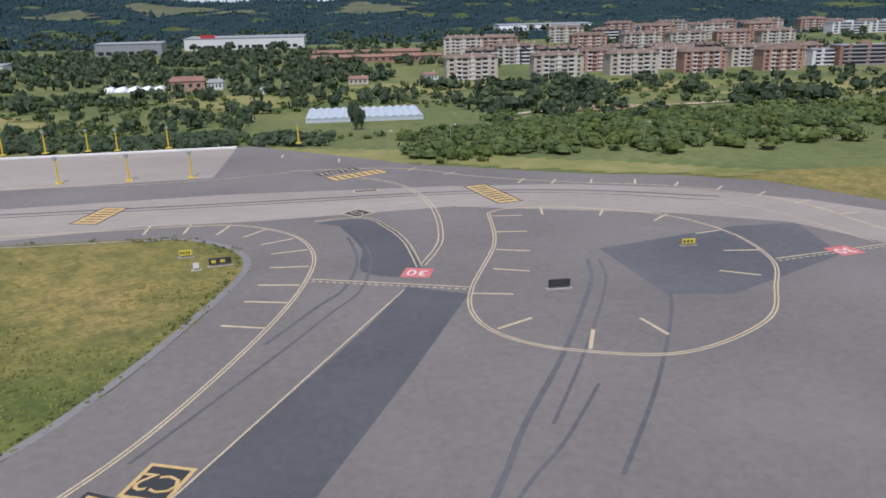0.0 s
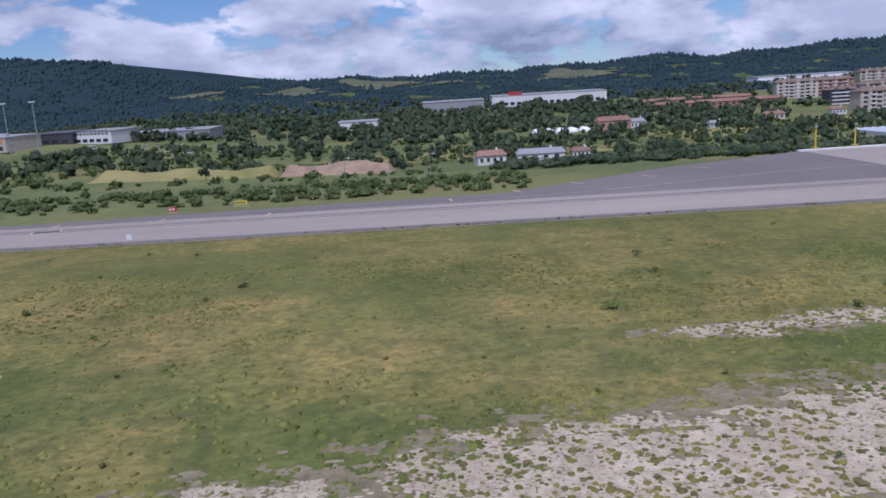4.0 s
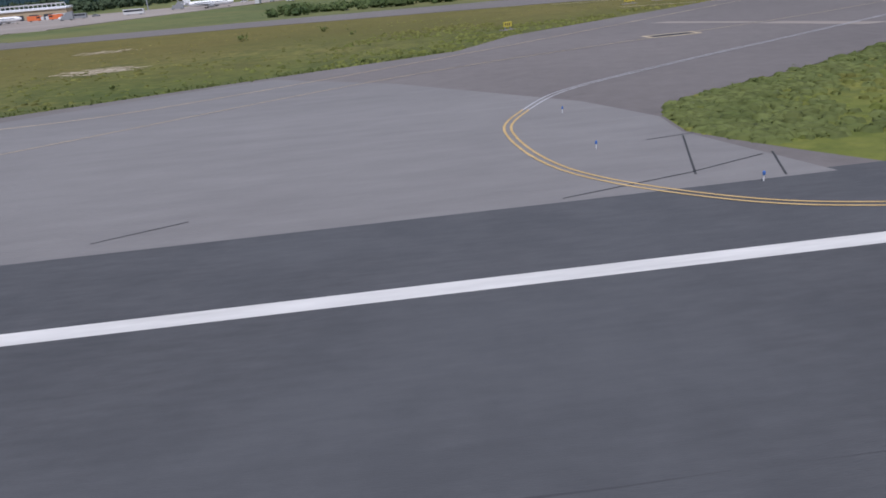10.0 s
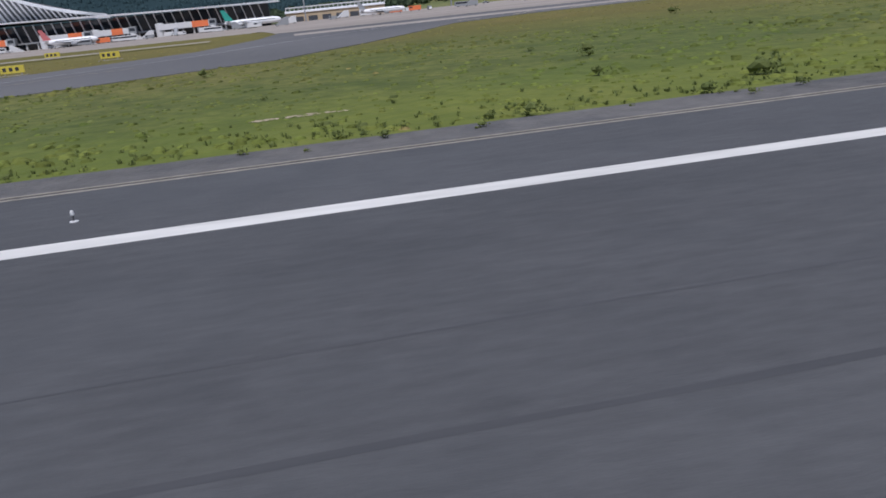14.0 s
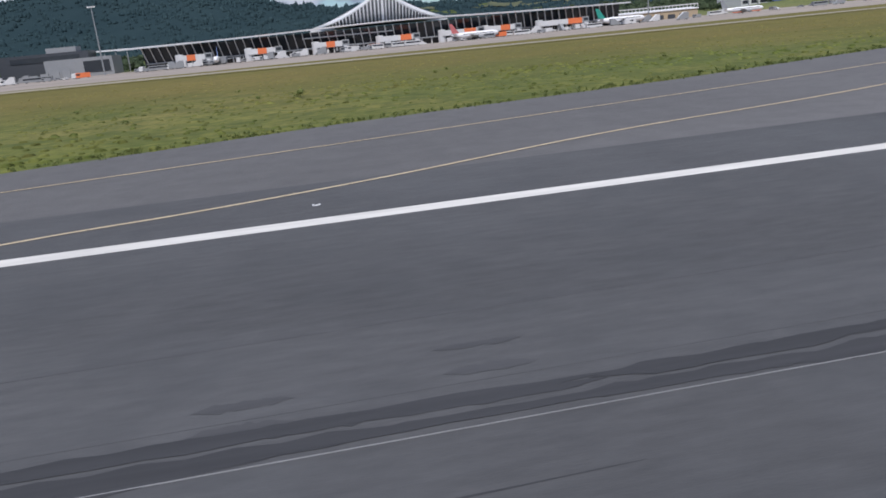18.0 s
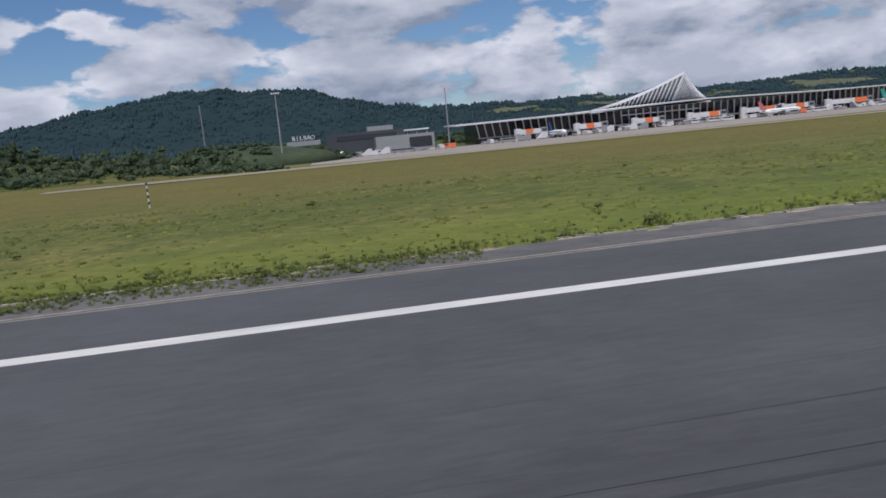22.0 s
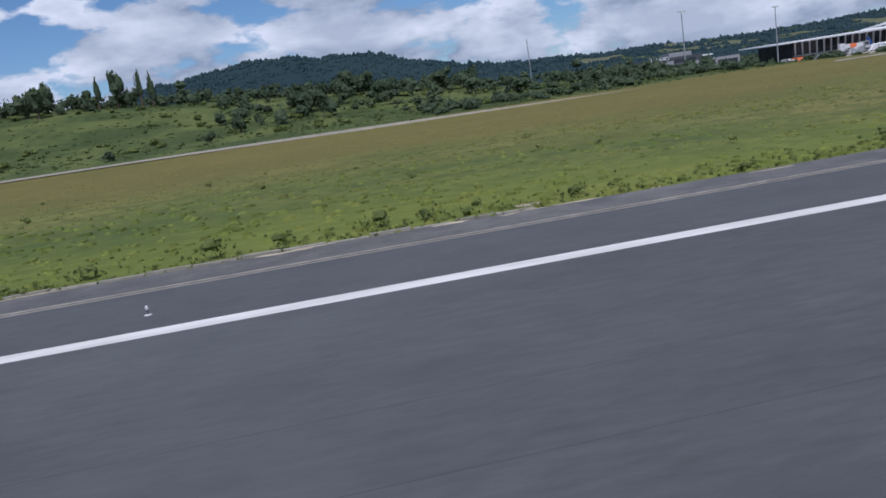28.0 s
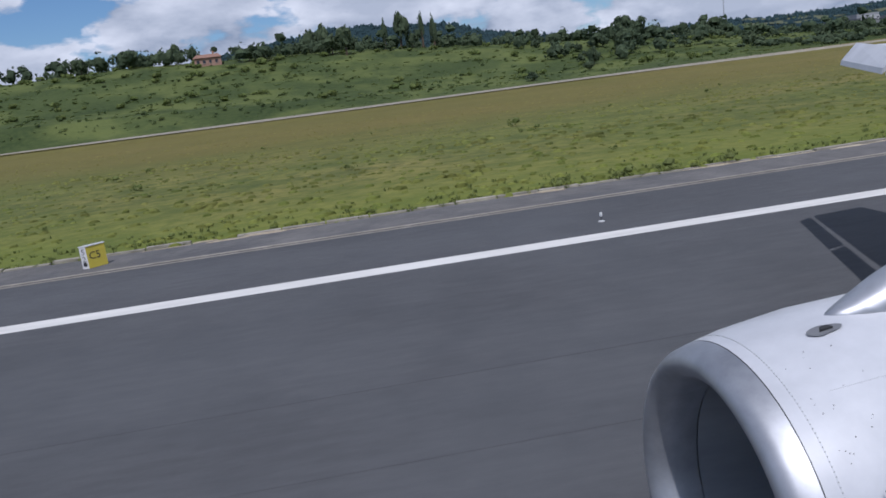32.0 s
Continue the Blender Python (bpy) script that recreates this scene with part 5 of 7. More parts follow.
gritty = []
for k, (x, y, rx, ry, cover) in enumerate((
        (-186, 29, 24, 11.5, 1.0), (-216, 27, 22, 11, 1.55), (-246, 25, 20, 9, 0.95), (-272, 21, 12, 6, 0.5),
        (-154, 32, 10, 8, 0.1), (-147.5, 26, 4.5, 4.5, 0.4), (-136, 30, 5.5, 7, 0.1), (-138, 23.5, 6, 3.4, 0.5), (-126, 32, 4.5, 4.5, 0.3), (-126, 22.5, 5.5, 3.6, 0.6), (-112, 28, 7, 8, -0.3),
        (-227, 54.6, 11, 2.6, 0.6), (-213, 57, 9, 3, 0.75), (-200, 57, 6, 1.4, 0.1),
        (-378.5, 17.2, 5.5, 2.6, 0.9), (-385.5, 18, 2.2, 1.5, 0.7), (-369.5, 17, 6, 3.2, 0.85), (-368, 22.3, 4, 1.6, 0.6), (-360.5, 19, 4.6, 3.4, 0.8), (-357.6, 26, 3.2, 0.8, 0.6), (-392, 16.5, 7, 2.4, 0.2), (-349.5, 54.4, 4, 1.4, 0.1), (-341, 55, 4, 1.2, 0.1), (-369, 53, 6, 2.4, -0.15), (-336, 40, 3, 1, 0.4), (-310, 52, 5, 1.0, 0.2),
        (-453, 30.8, 2.2, 0.9, 0.3), (-416, 19, 2.5, 0.7, 0.4), (-425, 46, 3, 0.9, 0.2), (-531, 19, 3, 0.9, 0.3), (-504.5, 21.5, 1.8, 0.5, 0.5), (-495, 14.3, 2.2, 0.6, 0.6),
        (-647, 76, 6, 4.4, 0.5), (-657, 110, 6, 4, 0.2), (-684, 90, 6, 3, 0.3), (-674, 69, 4, 2, 0.4), (-664, 54, 2.4, 1.0, 0.35), (-674, 54, 3, 1, 0.25), (-702, 100, 6, 3, 0.25), (-690, 122, 8, 4, 0.2), (-702, 74, 7, 3, 0.4), (-710, 71, 5, 2, 0.35), (-690, 46, 2.6, 0.9, 0.35), (-686, 76, 4, 1.4, 0.35), (-668, 64, 3, 1, 0.35), (-720, 80, 6, 2.4, 0.25),
        (-754, 64, 5, 1.6, 0.4), (-747, 69, 5, 1.4, 0.45), (-738, 75, 4, 1.4, 0.4), (-729, 77, 6, 1.2, 0.4), (-751, 60, 3, 0.8, 0.35), (-754, 33, 1.6, 0.5, 0.25),
        (-880, 20, 3, 0.6, 0.2), (-1668, 12.9, 1.6, 0.6, 0.7), (-1656, 12.8, 1.3, 0.5, 0.6), (-1590, 12.9, 1.4, 0.5, 0.6), (-1012, 14, 2.0, 0.8, 0.5), (-1004, 12.8, 2.6, 0.6, 0.5))):
    spread = bare(x, y, rx, ry, cover, 40 + k, 0.28 if rx > 4.5 else 0.2, 7.0 if rx > 9 else 3.5)
    if k < 22:
        gritty.append(spread)
        bare(x, y, rx * 1.25, ry * 1.3, cover + 0.1, 40 + k, 0.5, 7.0 if rx > 9 else 3.5, STONY, -0.013)

gritty = np.concatenate(gritty)
pick = gritty[rng.integers(0, len(gritty), 1900)] + rng.normal(0, 0.25, (1900, 2))
low = [tussock(180 + k) for k in range(5)]
pick = pick[pick[:, 1] > 12.5]
stuff("gravel_tufts", low, np.column_stack([pick, np.full(len(pick), -0.07)]), rng.gamma(2.0, 0.08, len(pick)) + 0.1, GRIT, "small olive tufts dotting the bare gravel", "grass")

# thin stony ground with dry tussocks between the stones
def stony(x, y, sx, sy, n, seed):
    r = random.Random(seed)
    g = Geo()
    for k in range(n):
        big = 0.12 + 0.16 * r.gammavariate(1.3, 1.0)
        px, py = x + r.gauss(0, sx), max(13.0, y + r.gauss(0, sy))
        g.prism(ragged(px, py, big * 1.5, big * 0.6, 900 * seed + k, 9), -0.2, -0.058 + 0.00006 * k)
    solid("stony_ground", g, STONY, "thin stony ground showing through dry grass", "bare patch", "bare patches", "stuff")
    m = int(n * 1.6)
    q = np.stack([rng.normal(x, sx * 1.2, m), np.maximum(13.0, rng.normal(y, sy * 1.2, m)), np.full(m, -0.05)], 1)
    stuff("dry_tussocks", rough, q, rng.uniform(0.18, 0.4, m), STRAW, "dry straw-coloured grass tussocks between stones", "grass")


for k, (x, y, sx, sy, n) in enumerate(((-507.5, 24.5, 6.0, 4.2, 620), (-512, 37, 4.5, 4, 160), (-493, 23.6, 3.4, 1.6, 150), (-497, 34, 5, 3, 120), (-530, 22, 5, 3, 160))):
    stony(x, y, sx, sy, n, 300 + k)
q = np.array([(-504.3, 11.2, -0.02), (-501.2, 12.2, -0.02), (-498.6, 10.6, -0.02), (-499.4, 10.8, -0.02), (-501.1, 7.8, -0.02), (-506.0, 7.7, -0.02), (-496.1, 7.6, -0.02), (-494.2, 10.9, -0.02), (-493.0, 8.4, -0.02)])
stuff("weeds", weeds, q, rng.uniform(0.22, 0.4, len(q)), WEED, "green weeds growing in the shoulder's cracks", "weeds")

# grass that has crept over the shoulder beside the yellow sign
n = 2200
px, py = rng.uniform(-1367, -1332, n), 8.2 + 4.6 * rng.uniform(0, 1, n) ** 0.8
stuff("verge_growth", rough, np.stack([px, py, np.full(n, -0.05)], 1), rng.uniform(0.12, 0.27, n), WEED, "fresh green grass creeping over the shoulder", "grass")
n = 26
stuff("weeds", weeds, np.stack([rng.uniform(-1368, -1332, n), rng.uniform(8.4, 10.8, n), np.full(n, -0.05)], 1), rng.uniform(0.2, 0.5, n), WEED, "green weeds rooted along the shoulder's kerb", "weeds")

# ---- airport buildings and things ----
WALL_WHITE = paint("white_panels", (0.62, 0.62, 0.62), 0.5)
ROOF_WHITE = paint("white_roof", (0.82, 0.82, 0.83), 0.45)
STEEL = paint("grey_steel", (0.32, 0.33, 0.34), 0.45, 0.4)
GREY_PANEL = paint("grey_cladding", (0.26, 0.27, 0.28), 0.6)
DARK_PANEL = paint("dark_cladding", (0.05, 0.055, 0.065), 0.5)
BLUE_PANEL = paint("blue_cladding", (0.10, 0.16, 0.34), 0.5)
ORANGE = paint("orange_paint", (0.72, 0.18, 0.06), 0.5)
PALE_RED = paint("dull_red_paint", (0.45, 0.13, 0.13), 0.45)
TEAL = paint("green_tail_paint", (0.03, 0.28, 0.22), 0.4)
RED_PAINT = paint("red_paint", (0.45, 0.04, 0.05), 0.45)
BLUE_PAINT = paint("blue_paint", (0.05, 0.14, 0.40), 0.4)
YELLOW_PAINT = paint("yellow_paint", (0.62, 0.45, 0.04), 0.5)
YELLOW_SIGN = paint("yellow_sign", (0.55, 0.45, 0.06), 0.5)
TYRE = paint("tyre", (0.02, 0.02, 0.02), 0.8)
SAND_WALL = paint("sand_wall", (0.42, 0.33, 0.22), 0.9)
BRICK_RED = material("red_facade", (0.20, 0.11, 0.085), (0.32, 0.19, 0.145), scale=0.6, rough=0.9)
TILE_ROOF = material("clay_tiles", (0.15, 0.085, 0.06), (0.30, 0.17, 0.125), scale=1.2, rough=0.9, coarse=0.1, per_piece=0.15)
BROWN_ROOF = material("brown_tiles", (0.10, 0.07, 0.055), (0.20, 0.15, 0.12), scale=1.2, rough=0.9, coarse=0.1, per_piece=0.15)
RENDER_PALE = material("pale_render", (0.34, 0.295, 0.25), (0.50, 0.45, 0.385), scale=0.5, rough=0.9, per_piece=0.15)
RENDER_PINK = material("brick_render", (0.27, 0.155, 0.115), (0.40, 0.255, 0.195), scale=0.5, rough=0.9, per_piece=0.15)


def glass(name, c, rough=0.12):
    return paint(name, c, rough, wear=0.3)


GLASS = glass("dark_glazing", (0.022, 0.028, 0.036))
PALE_GLASS = glass("pale_glazing", (0.16, 0.17, 0.18))
WINDOW = glass("window_glass", (0.035, 0.04, 0.05), 0.15)

AZ = -1.45      # level of the apron


def bend(x):
    return 18 * (x / 175) ** 2


term = thing("terminal_building", (-1060, 500, AZ), "long white airport terminal with slanted ribs and winged roof", "terminal")
part("glazed_front", Geo().tube([[(x, 2 + bend(x), 0), (x, 60, 0), (x, 60, 14), (x, -3 + bend(x), 14)] for x in [-165 + 16.5 * k for k in range(21)]]), GLASS, term, "dark glazing of the long front")
rings = []
for i in range(31):
    x = -180 + i * (352 / 30)
    t = 15.2 + 1.6 * math.exp(-(x / 70) ** 2) - 0.004 * abs(x)
    rings.append([(x, -8 + bend(x), t - 0.5), (x, 64, t + 0.6), (x, 64, t + 1.6), (x, -8.3 + bend(x), t + 0.5)])
part("roof", Geo().tube(rings), ROOF_WHITE, term, "thin white roof edge")
for i in range(61):
    x = -163 + i * 5.4
    b = bend(x)
    lean = 1.4 + 1.2 * abs(x) / 150
    part("rib", Geo().hexa([(x, b - 0.6, 4.2), (x + 0.55, b - 0.6, 4.2), (x + 0.55, b + 0.6, 4.2), (x, b + 0.6, 4.2)], [(x - lean, b - 4.6, 14.6), (x - lean + 0.6, b - 4.6, 14.6), (x - lean + 0.6, b - 3.2, 14.6), (x - lean, b - 3.2, 14.6)]), WALL_WHITE, term)
part("gallery", Geo().tube([[(x, -1.2 + bend(x), 3.6), (x, 1.8 + bend(x), 3.6), (x, 1.8 + bend(x), 4.6), (x, -1.2 + bend(x), 4.6)] for x in [-164 + 16.4 * k for k in range(21)]]), STEEL, term, "grey gallery floor")
part("gallery", Geo().box(-62, -2.6, 10.3, -2, 1, 11.0), WALL_WHITE, term)
for i in range(46):
    x = -148 + i * 6.6
    part("ground_bay", Geo().box(x, -0.3 + bend(x), 0, x + 0.8, 1.9 + bend(x), 3.6), WALL_WHITE if i % 3 else STEEL, term)
apex = Vector((-5, 14, 36.5))
left, right, mid = Vector((-52, 83, 16.2)), Vector((50, 82, 16.6)), Vector((-3, 40, 16.6))
for foot in (left, right):
    rings = []
    for i in range(13):
        p0 = foot.lerp(apex, i / 12) + Vector((0, 0, -2.6 * math.sin(math.pi * i / 12)))
        back = Vector((0, 46, -6)).lerp(Vector((0, 4, -1)), 1 - i / 12)
        rings.append([p0 + Vector((0, -1.5, 0)), p0 + back, p0 + back + Vector((0, 0, 1.3)), p0 + Vector((0, -1.5, 2.0))])
    part("peak_roof", Geo().tube(rings), ROOF_WHITE, term, "white pointed roof like raised wings")
part("peak_glazing", Geo().face([left, mid, apex]).face([mid, right, apex]), PALE_GLASS, term, "dark glazing under the pointed roof")
part("peak_sill", Geo().hexa([left + Vector((-2, -2, -1)), mid + Vector((0, -2, -1)), mid + Vector((0, 1, -1)), left + Vector((-2, 1, -1))], [left + Vector((-2, -2, 0.6)), mid + Vector((0, -2, 0.6)), mid + Vector((0, 1, 0.6)), left + Vector((-2, 1, 0.6))]), ROOF_WHITE, term)
part("peak_sill", Geo().hexa([mid + Vector((0, -2, -1)), right + Vector((2, -2, -1)), right + Vector((2, 1, -1)), mid + Vector((0, 1, -1))], [mid + Vector((0, -2, 0.6)), right + Vector((2, -2, 0.6)), right + Vector((2, 1, 0.6)), mid + Vector((0, 1, 0.6))]), ROOF_WHITE, term)
part("peak_mast", Geo().rod(mid + Vector((0, -0.6, 0)), apex + Vector((0, -0.4, 0)), 1.0, 0.7, 6), ROOF_WHITE, term, "white central rib")
for foot in (left, right):
    n = 20
    for i in range(1, n):
        t = i / n
        lo = mid.lerp(foot, t) + Vector((0, -0.3, 0))
        hi = apex.lerp(foot, t) + Vector((0, -0.3, -2.6 * math.sin(math.pi * (1 - t)) + 0.2))
        part("peak_rib", Geo().rod(lo, hi, 0.62, 0.5, 5), ROOF_WHITE, term)

control = thing("service_building", (-1273, 545, AZ), "grey boxy airport service building with dark glazing", "building")
part("lower_block", Geo().box(-22, 0, 0, 22, 30, 12.3), GREY_PANEL, control)
part("upper_block", Geo().box(-58, 22, 0, 2, 45, 17.5), DARK_PANEL, control, "dark upper storeys")
part("rooftop_block", Geo().box(-26, 24, 17, -6, 38, 21), GREY_PANEL, control)
part("dark_window", Geo().box(3, -0.3, 2.4, 20, 0.2, 10), WINDOW, control)
part("window_band", Geo().box(-50, 21.6, 12, -4, 22.1, 15.5), WINDOW, control)
for i in range(5):
    part("ramp_wall", Geo().box(-38 + i * 7, -6, 0, -33 + i * 7, -5, 3 + i * 0.6), GREY_PANEL, control)
letters = thing("hillside_letters", (-1347, 490, 12.2), "white standing letters spelling BILBAO on the slope", "sign")
for i, ch in enumerate("BILBAO"):
    g = text(ch, 4.2)
    th = Geo()
    for x, y, z in g.v:
        th.v.append((x + (i - 2.5) * 2.5, -z, y + 2.0))
    th.f = g.f
    part("letter", th, WALL_WHITE, letters)
part("plinth", Geo().box(-11, -0.5, -3, 11, 0.8, 0.1), GREY_PANEL, letters)
mound = solid("green_mound", Geo().tube([[(-1412 + 26 * math.cos(a) * k + 18 * k, 500 + 45 * math.sin(a) * k, AZ + h) for a in [2 * math.pi * i / 20 for i in range(20)]] for k, h in ((2.2, 0), (1.8, 7), (1.2, 12), (0.6, 13.5))]), LEAF_DARK, "grassy mound carrying the standing letters", "mound", kind="structure", smooth=True)


def bridge(x, span, band):
    b = thing("jet_bridge", (x, 494, AZ), "white boarding bridge with orange band at the terminal", "boarding bridge", "boarding bridges")
    part("rotunda", Geo().lathe([(2.6, 0), (2.6, 8), (0, 8.3)], 14), WALL_WHITE, b)
    part("tunnel", Geo().box(0, -3.2, 4.0, span, 0, 7.4), WALL_WHITE, b)
    part("orange_band", Geo().box(span * band, -3.4, 3.9, span * (band + 0.33), 0.1, 7.5), ORANGE, b, "orange panel")
    cab = part("cab", Geo().box(span, -4, 3.6, span + 4.5, 0.8, 7.9), GREY_PANEL, b)
    part("cab_window", Geo().box(span + 0.6, -4.06, 5.2, span + 3.9, -3.9, 7.0), WINDOW, cab)
    part("leg", Geo().box(span * 0.75, -2.8, 0.8, span * 0.75 + 1.2, -0.4, 4), STEEL, b)
    part("wheel", Geo().rod((span * 0.75 + 0.6, -3, 0.6), (span * 0.75 + 0.6, 0, 0.6), 0.6, k=12), TYRE, b)
    part("stairs", Geo().hexa([(span + 1, -5, 0), (span + 9, -5, 0), (span + 9, -4, 0), (span + 1, -4, 0)], [(span + 1, -5, 4.2), (span + 2.5, -5, 4.2), (span + 2.5, -4, 4.2), (span + 1, -4, 4.2)]), WALL_WHITE, b)
    part("drive_box", Geo().box(2.5, -4.5, 0.2, 8, -1.5, 2.6), WALL_WHITE, b)
    return b


for x, span, band in ((-1200, 16, 0.3), (-1157, 17, 0.35), (-1114, 17, 0.4), (-1072, 22, 0.62), (-1030, 24, 0.62), (-962, 30, 0.66), (-1000, 20, 0.5)):
    bridge(x, span, band)


def airliner(x, y, turn, tail, label):
    a = thing("airliner", (x, y, AZ), label, "aircraft", "parked airliners", turn=turn)
    prof = [(0.0, -22), (1.0, -21.3), (1.9, -19.5), (2.35, -16.5), (2.4, 8), (2.1, 13), (1.3, 18), (0.45, 22)]
    rings = [[(h, r * math.cos(2 * math.pi * i / 18), 4.2 + r * math.sin(2 * math.pi * i / 18) + (0.5 if h > 12 else 0) * (h - 12) / 8) for i in range(18)] for r, h in prof]
    part("fuselage", Geo().tube(rings), ROOF_WHITE, a, smooth=True)
    for s in (-1, 1):
        part("wing", Geo().hexa([(-4, s * 2, 3.0), (4, s * 2, 3.0), (8.5, s * 20, 4.3), (6.5, s * 20, 4.3)], [(-3.6, s * 2, 3.7), (3.8, s * 2, 3.4), (8.4, s * 20, 4.5), (6.6, s * 20, 4.5)]), STEEL, a)
        part("tailplane", Geo().hexa([(16, s * 0.8, 5.4), (20, s * 0.8, 5.4), (22, s * 7.5, 6.0), (20.5, s * 7.5, 6.0)], [(16, s * 0.8, 5.7), (20, s * 0.8, 5.6), (22, s * 7.5, 6.15), (20.5, s * 7.5, 6.15)]), ROOF_WHITE, a)
        e = part("engine", Geo().lathe([(1.1, -6.5), (1.35, -5.8), (1.35, -3.8), (0.8, -1.8)], 14, "x"), GREY_PANEL, a)
        e.location = (0, s * 6.5 * S, 2.1 * S)
        part("intake_lip", Geo().lathe([(0.95, -6.3), (1.0, -6.62), (1.16, -6.6), (1.2, -6.3)], 14, "x"), STEEL, e)
        part("main_wheel", Geo().rod((2, s * 3.4, 0.7), (2, s * 4.4, 0.7), 0.7, k=12), TYRE, a)
    part("fin", Geo().hexa([(14.5, -0.25, 6.2), (21, -0.25, 6.2), (21, 0.25, 6.2), (14.5, 0.25, 6.2)], [(20.5, -0.12, 14), (23.5, -0.12, 14), (23.5, 0.12, 14), (20.5, 0.12, 14)]), tail, a, "painted tail fin")
    part("window_stripe", Geo().box(-17, -2.42, 4.75, 11, 2.42, 5.15), WINDOW, a)
    part("nose_wheel", Geo().rod((-17, -0.4, 0.5), (-17, 0.4, 0.5), 0.5, k=10), TYRE, a)
    return a


airliner(-1011, 478, 178, PALE_RED, "white airliner with red tail at the terminal").scale = (0.72, 0.72, 0.78)
airliner(-905, 488, 182, TEAL, "white and green airliner at the end gate").scale = (0.8, 0.8, 0.85)
airliner(-1176, 480, 92, BLUE_PAINT, "white airliner with blue tail, nose to the terminal").scale = (0.72, 0.72, 0.78)
airliner(-826, 468, 170, STEEL, "small white airliner parked on the far apron").scale = (0.65, 0.65, 0.65)
airliner(-700, 440, 175, WALL_WHITE, "white airliner parked on the far apron").scale = (0.65, 0.65, 0.65)


def vehicle(kind_of, x, y, turn, body, label):
    v = thing(kind_of, (x, y, AZ), label, "vehicle", "apron vehicles", turn=turn)
    L, H = {"bus": (11, 3.1), "van": (5.2, 2.2), "truck": (8, 3.2), "car": (4.4, 1.5), "steps": (8, 4.6)}[kind_of]
    if kind_of == "steps":
        part("stairway", Geo().hexa([(-4, -1, 0.5), (4, -1, 0.5), (4, 1, 0.5), (-4, 1, 0.5)], [(1.5, -1, 4.6), (4, -1, 4.6), (4, 1, 4.6), (1.5, 1, 4.6)]), body, v)
    elif kind_of == "car":
        part("body", Geo().box(-L / 2, -0.9, 0.35, L / 2, 0.9, 0.9).hexa([(-1.6, -0.85, 0.9), (1.4, -0.85, 0.9), (1.4, 0.85, 0.9), (-1.6, 0.85, 0.9)], [(-1.0, -0.75, H), (0.9, -0.75, H), (0.9, 0.75, H), (-1.0, 0.75, H)]), body, v)
        part("window_band", Geo().box(-1.1, -0.87, 0.98, 0.95, 0.87, 1.35), WINDOW, v)
    else:
        part("body", Geo().box(-L / 2, -1.2, 0.45, L / 2, 1.2, H), body, v)
        part("window_band", Geo().box(-L * 0.46, -1.23, H * 0.55, L * 0.46 if kind_of == "bus" else -L * 0.2, 1.23, H * 0.85), WINDOW, v)
        if kind_of == "truck":
            part("cab", Geo().box(-L / 2 - 1.9, -1.15, 0.45, -L / 2 - 0.1, 1.15, 2.4), WALL_WHITE, v)
    for wx in (-L * 0.32, L * 0.32):
        for wy in (-1.0, 1.0):
            wheel = part("wheel", Geo().rod((wx, wy - 0.12, 0.42), (wx, wy + 0.12, 0.42), 0.42, k=10), TYRE, v)
            part("hub", Geo().rod((wx, wy - 0.14, 0.42), (wx, wy + 0.14, 0.42), 0.22, k=8), STEEL, wheel)
    return v


masters = {}
r = random.Random(11)
fleet = [(k, b) for k in ("bus", "van", "truck", "car", "steps") for b in (WALL_WHITE, GREY_PANEL if k != "truck" else ORANGE)]
words = {"bus": "airport bus", "van": "service van", "truck": "box truck", "car": "small car", "steps": "mobile boarding steps"}
for i in range(124):
    k, b = fleet[r.randrange(len(fleet))]
    if i < 26:
        x, y = -1388 + 5.4 * i, r.uniform(470, 486)
    elif i < 52 or i >= 78:
        x, y = r.uniform(-1225, -905), r.uniform(476, 492)
    else:
        x, y = r.uniform(-890, -640), r.uniform(430, 520)
    turn = r.choice((0, 180, 90, 12, -15))
    if (k, b) in masters:
        copy_thing(masters[k, b], put((x, y, AZ), turn))
    else:
        masters[k, b] = vehicle(k, x, y, turn, b, {WALL_WHITE: "white ", GREY_PANEL: "grey ", ORANGE: "orange "}[b] + words[k] + " parked on the apron")


def mast(x, y, h, z=AZ):
    m = thing("light_mast", (x, y, z), "tall grey floodlight mast on the apron", "light mast", "floodlight masts")
    part("pole", Geo().rod((0, 0, 0), (0, 0, h), 0.55, 0.28, 8), STEEL, m)
    part("head", Geo().box(-2.6, -0.5, h, 2.6, 0.5, h + 0.5), STEEL, m)
    for k in range(4):
        part("floodlight", Geo().box(-2.3 + k * 1.3, -1.0, h - 0.5, -1.4 + k * 1.3, -0.5, h + 0.3), WALL_WHITE, m)
    return m


first = mast(-1247.6, 500.5, 41.5)
for x, y, z in ((-1359, 430, AZ), (-872, 515, AZ), (-764, 560, AZ), (-746, 575, AZ), (-592, 555, -2), (-566, 548, -2)):
    copy_thing(first, put((x, y, z)))
n = 260
a, k = rng.uniform(0, 6.28, n), 2.25 * np.sqrt(rng.uniform(0, 1, n))
q = np.stack([-1412 + 26 * np.cos(a) * k + 18 * k, 500 + 45 * np.sin(a) * k, AZ + np.interp(k, [0.6, 1.2, 1.8, 2.2], [13.3, 11.7, 6.6, -0.3])], 1)
q = q[~((np.abs(q[:, 0] + 1347) < 18) & (q[:, 1] < 496))]
stuff("mound_shrubs", shrubs, q, rng.uniform(1.5, 3.8, len(q)), LEAF_DARK, "dark shrubs over the mound beside the apron", "shrubs")
lattice = thing("radio_mast", (-1420, 560, 8), "slim lattice radio mast on the wooded slope", "radio mast")
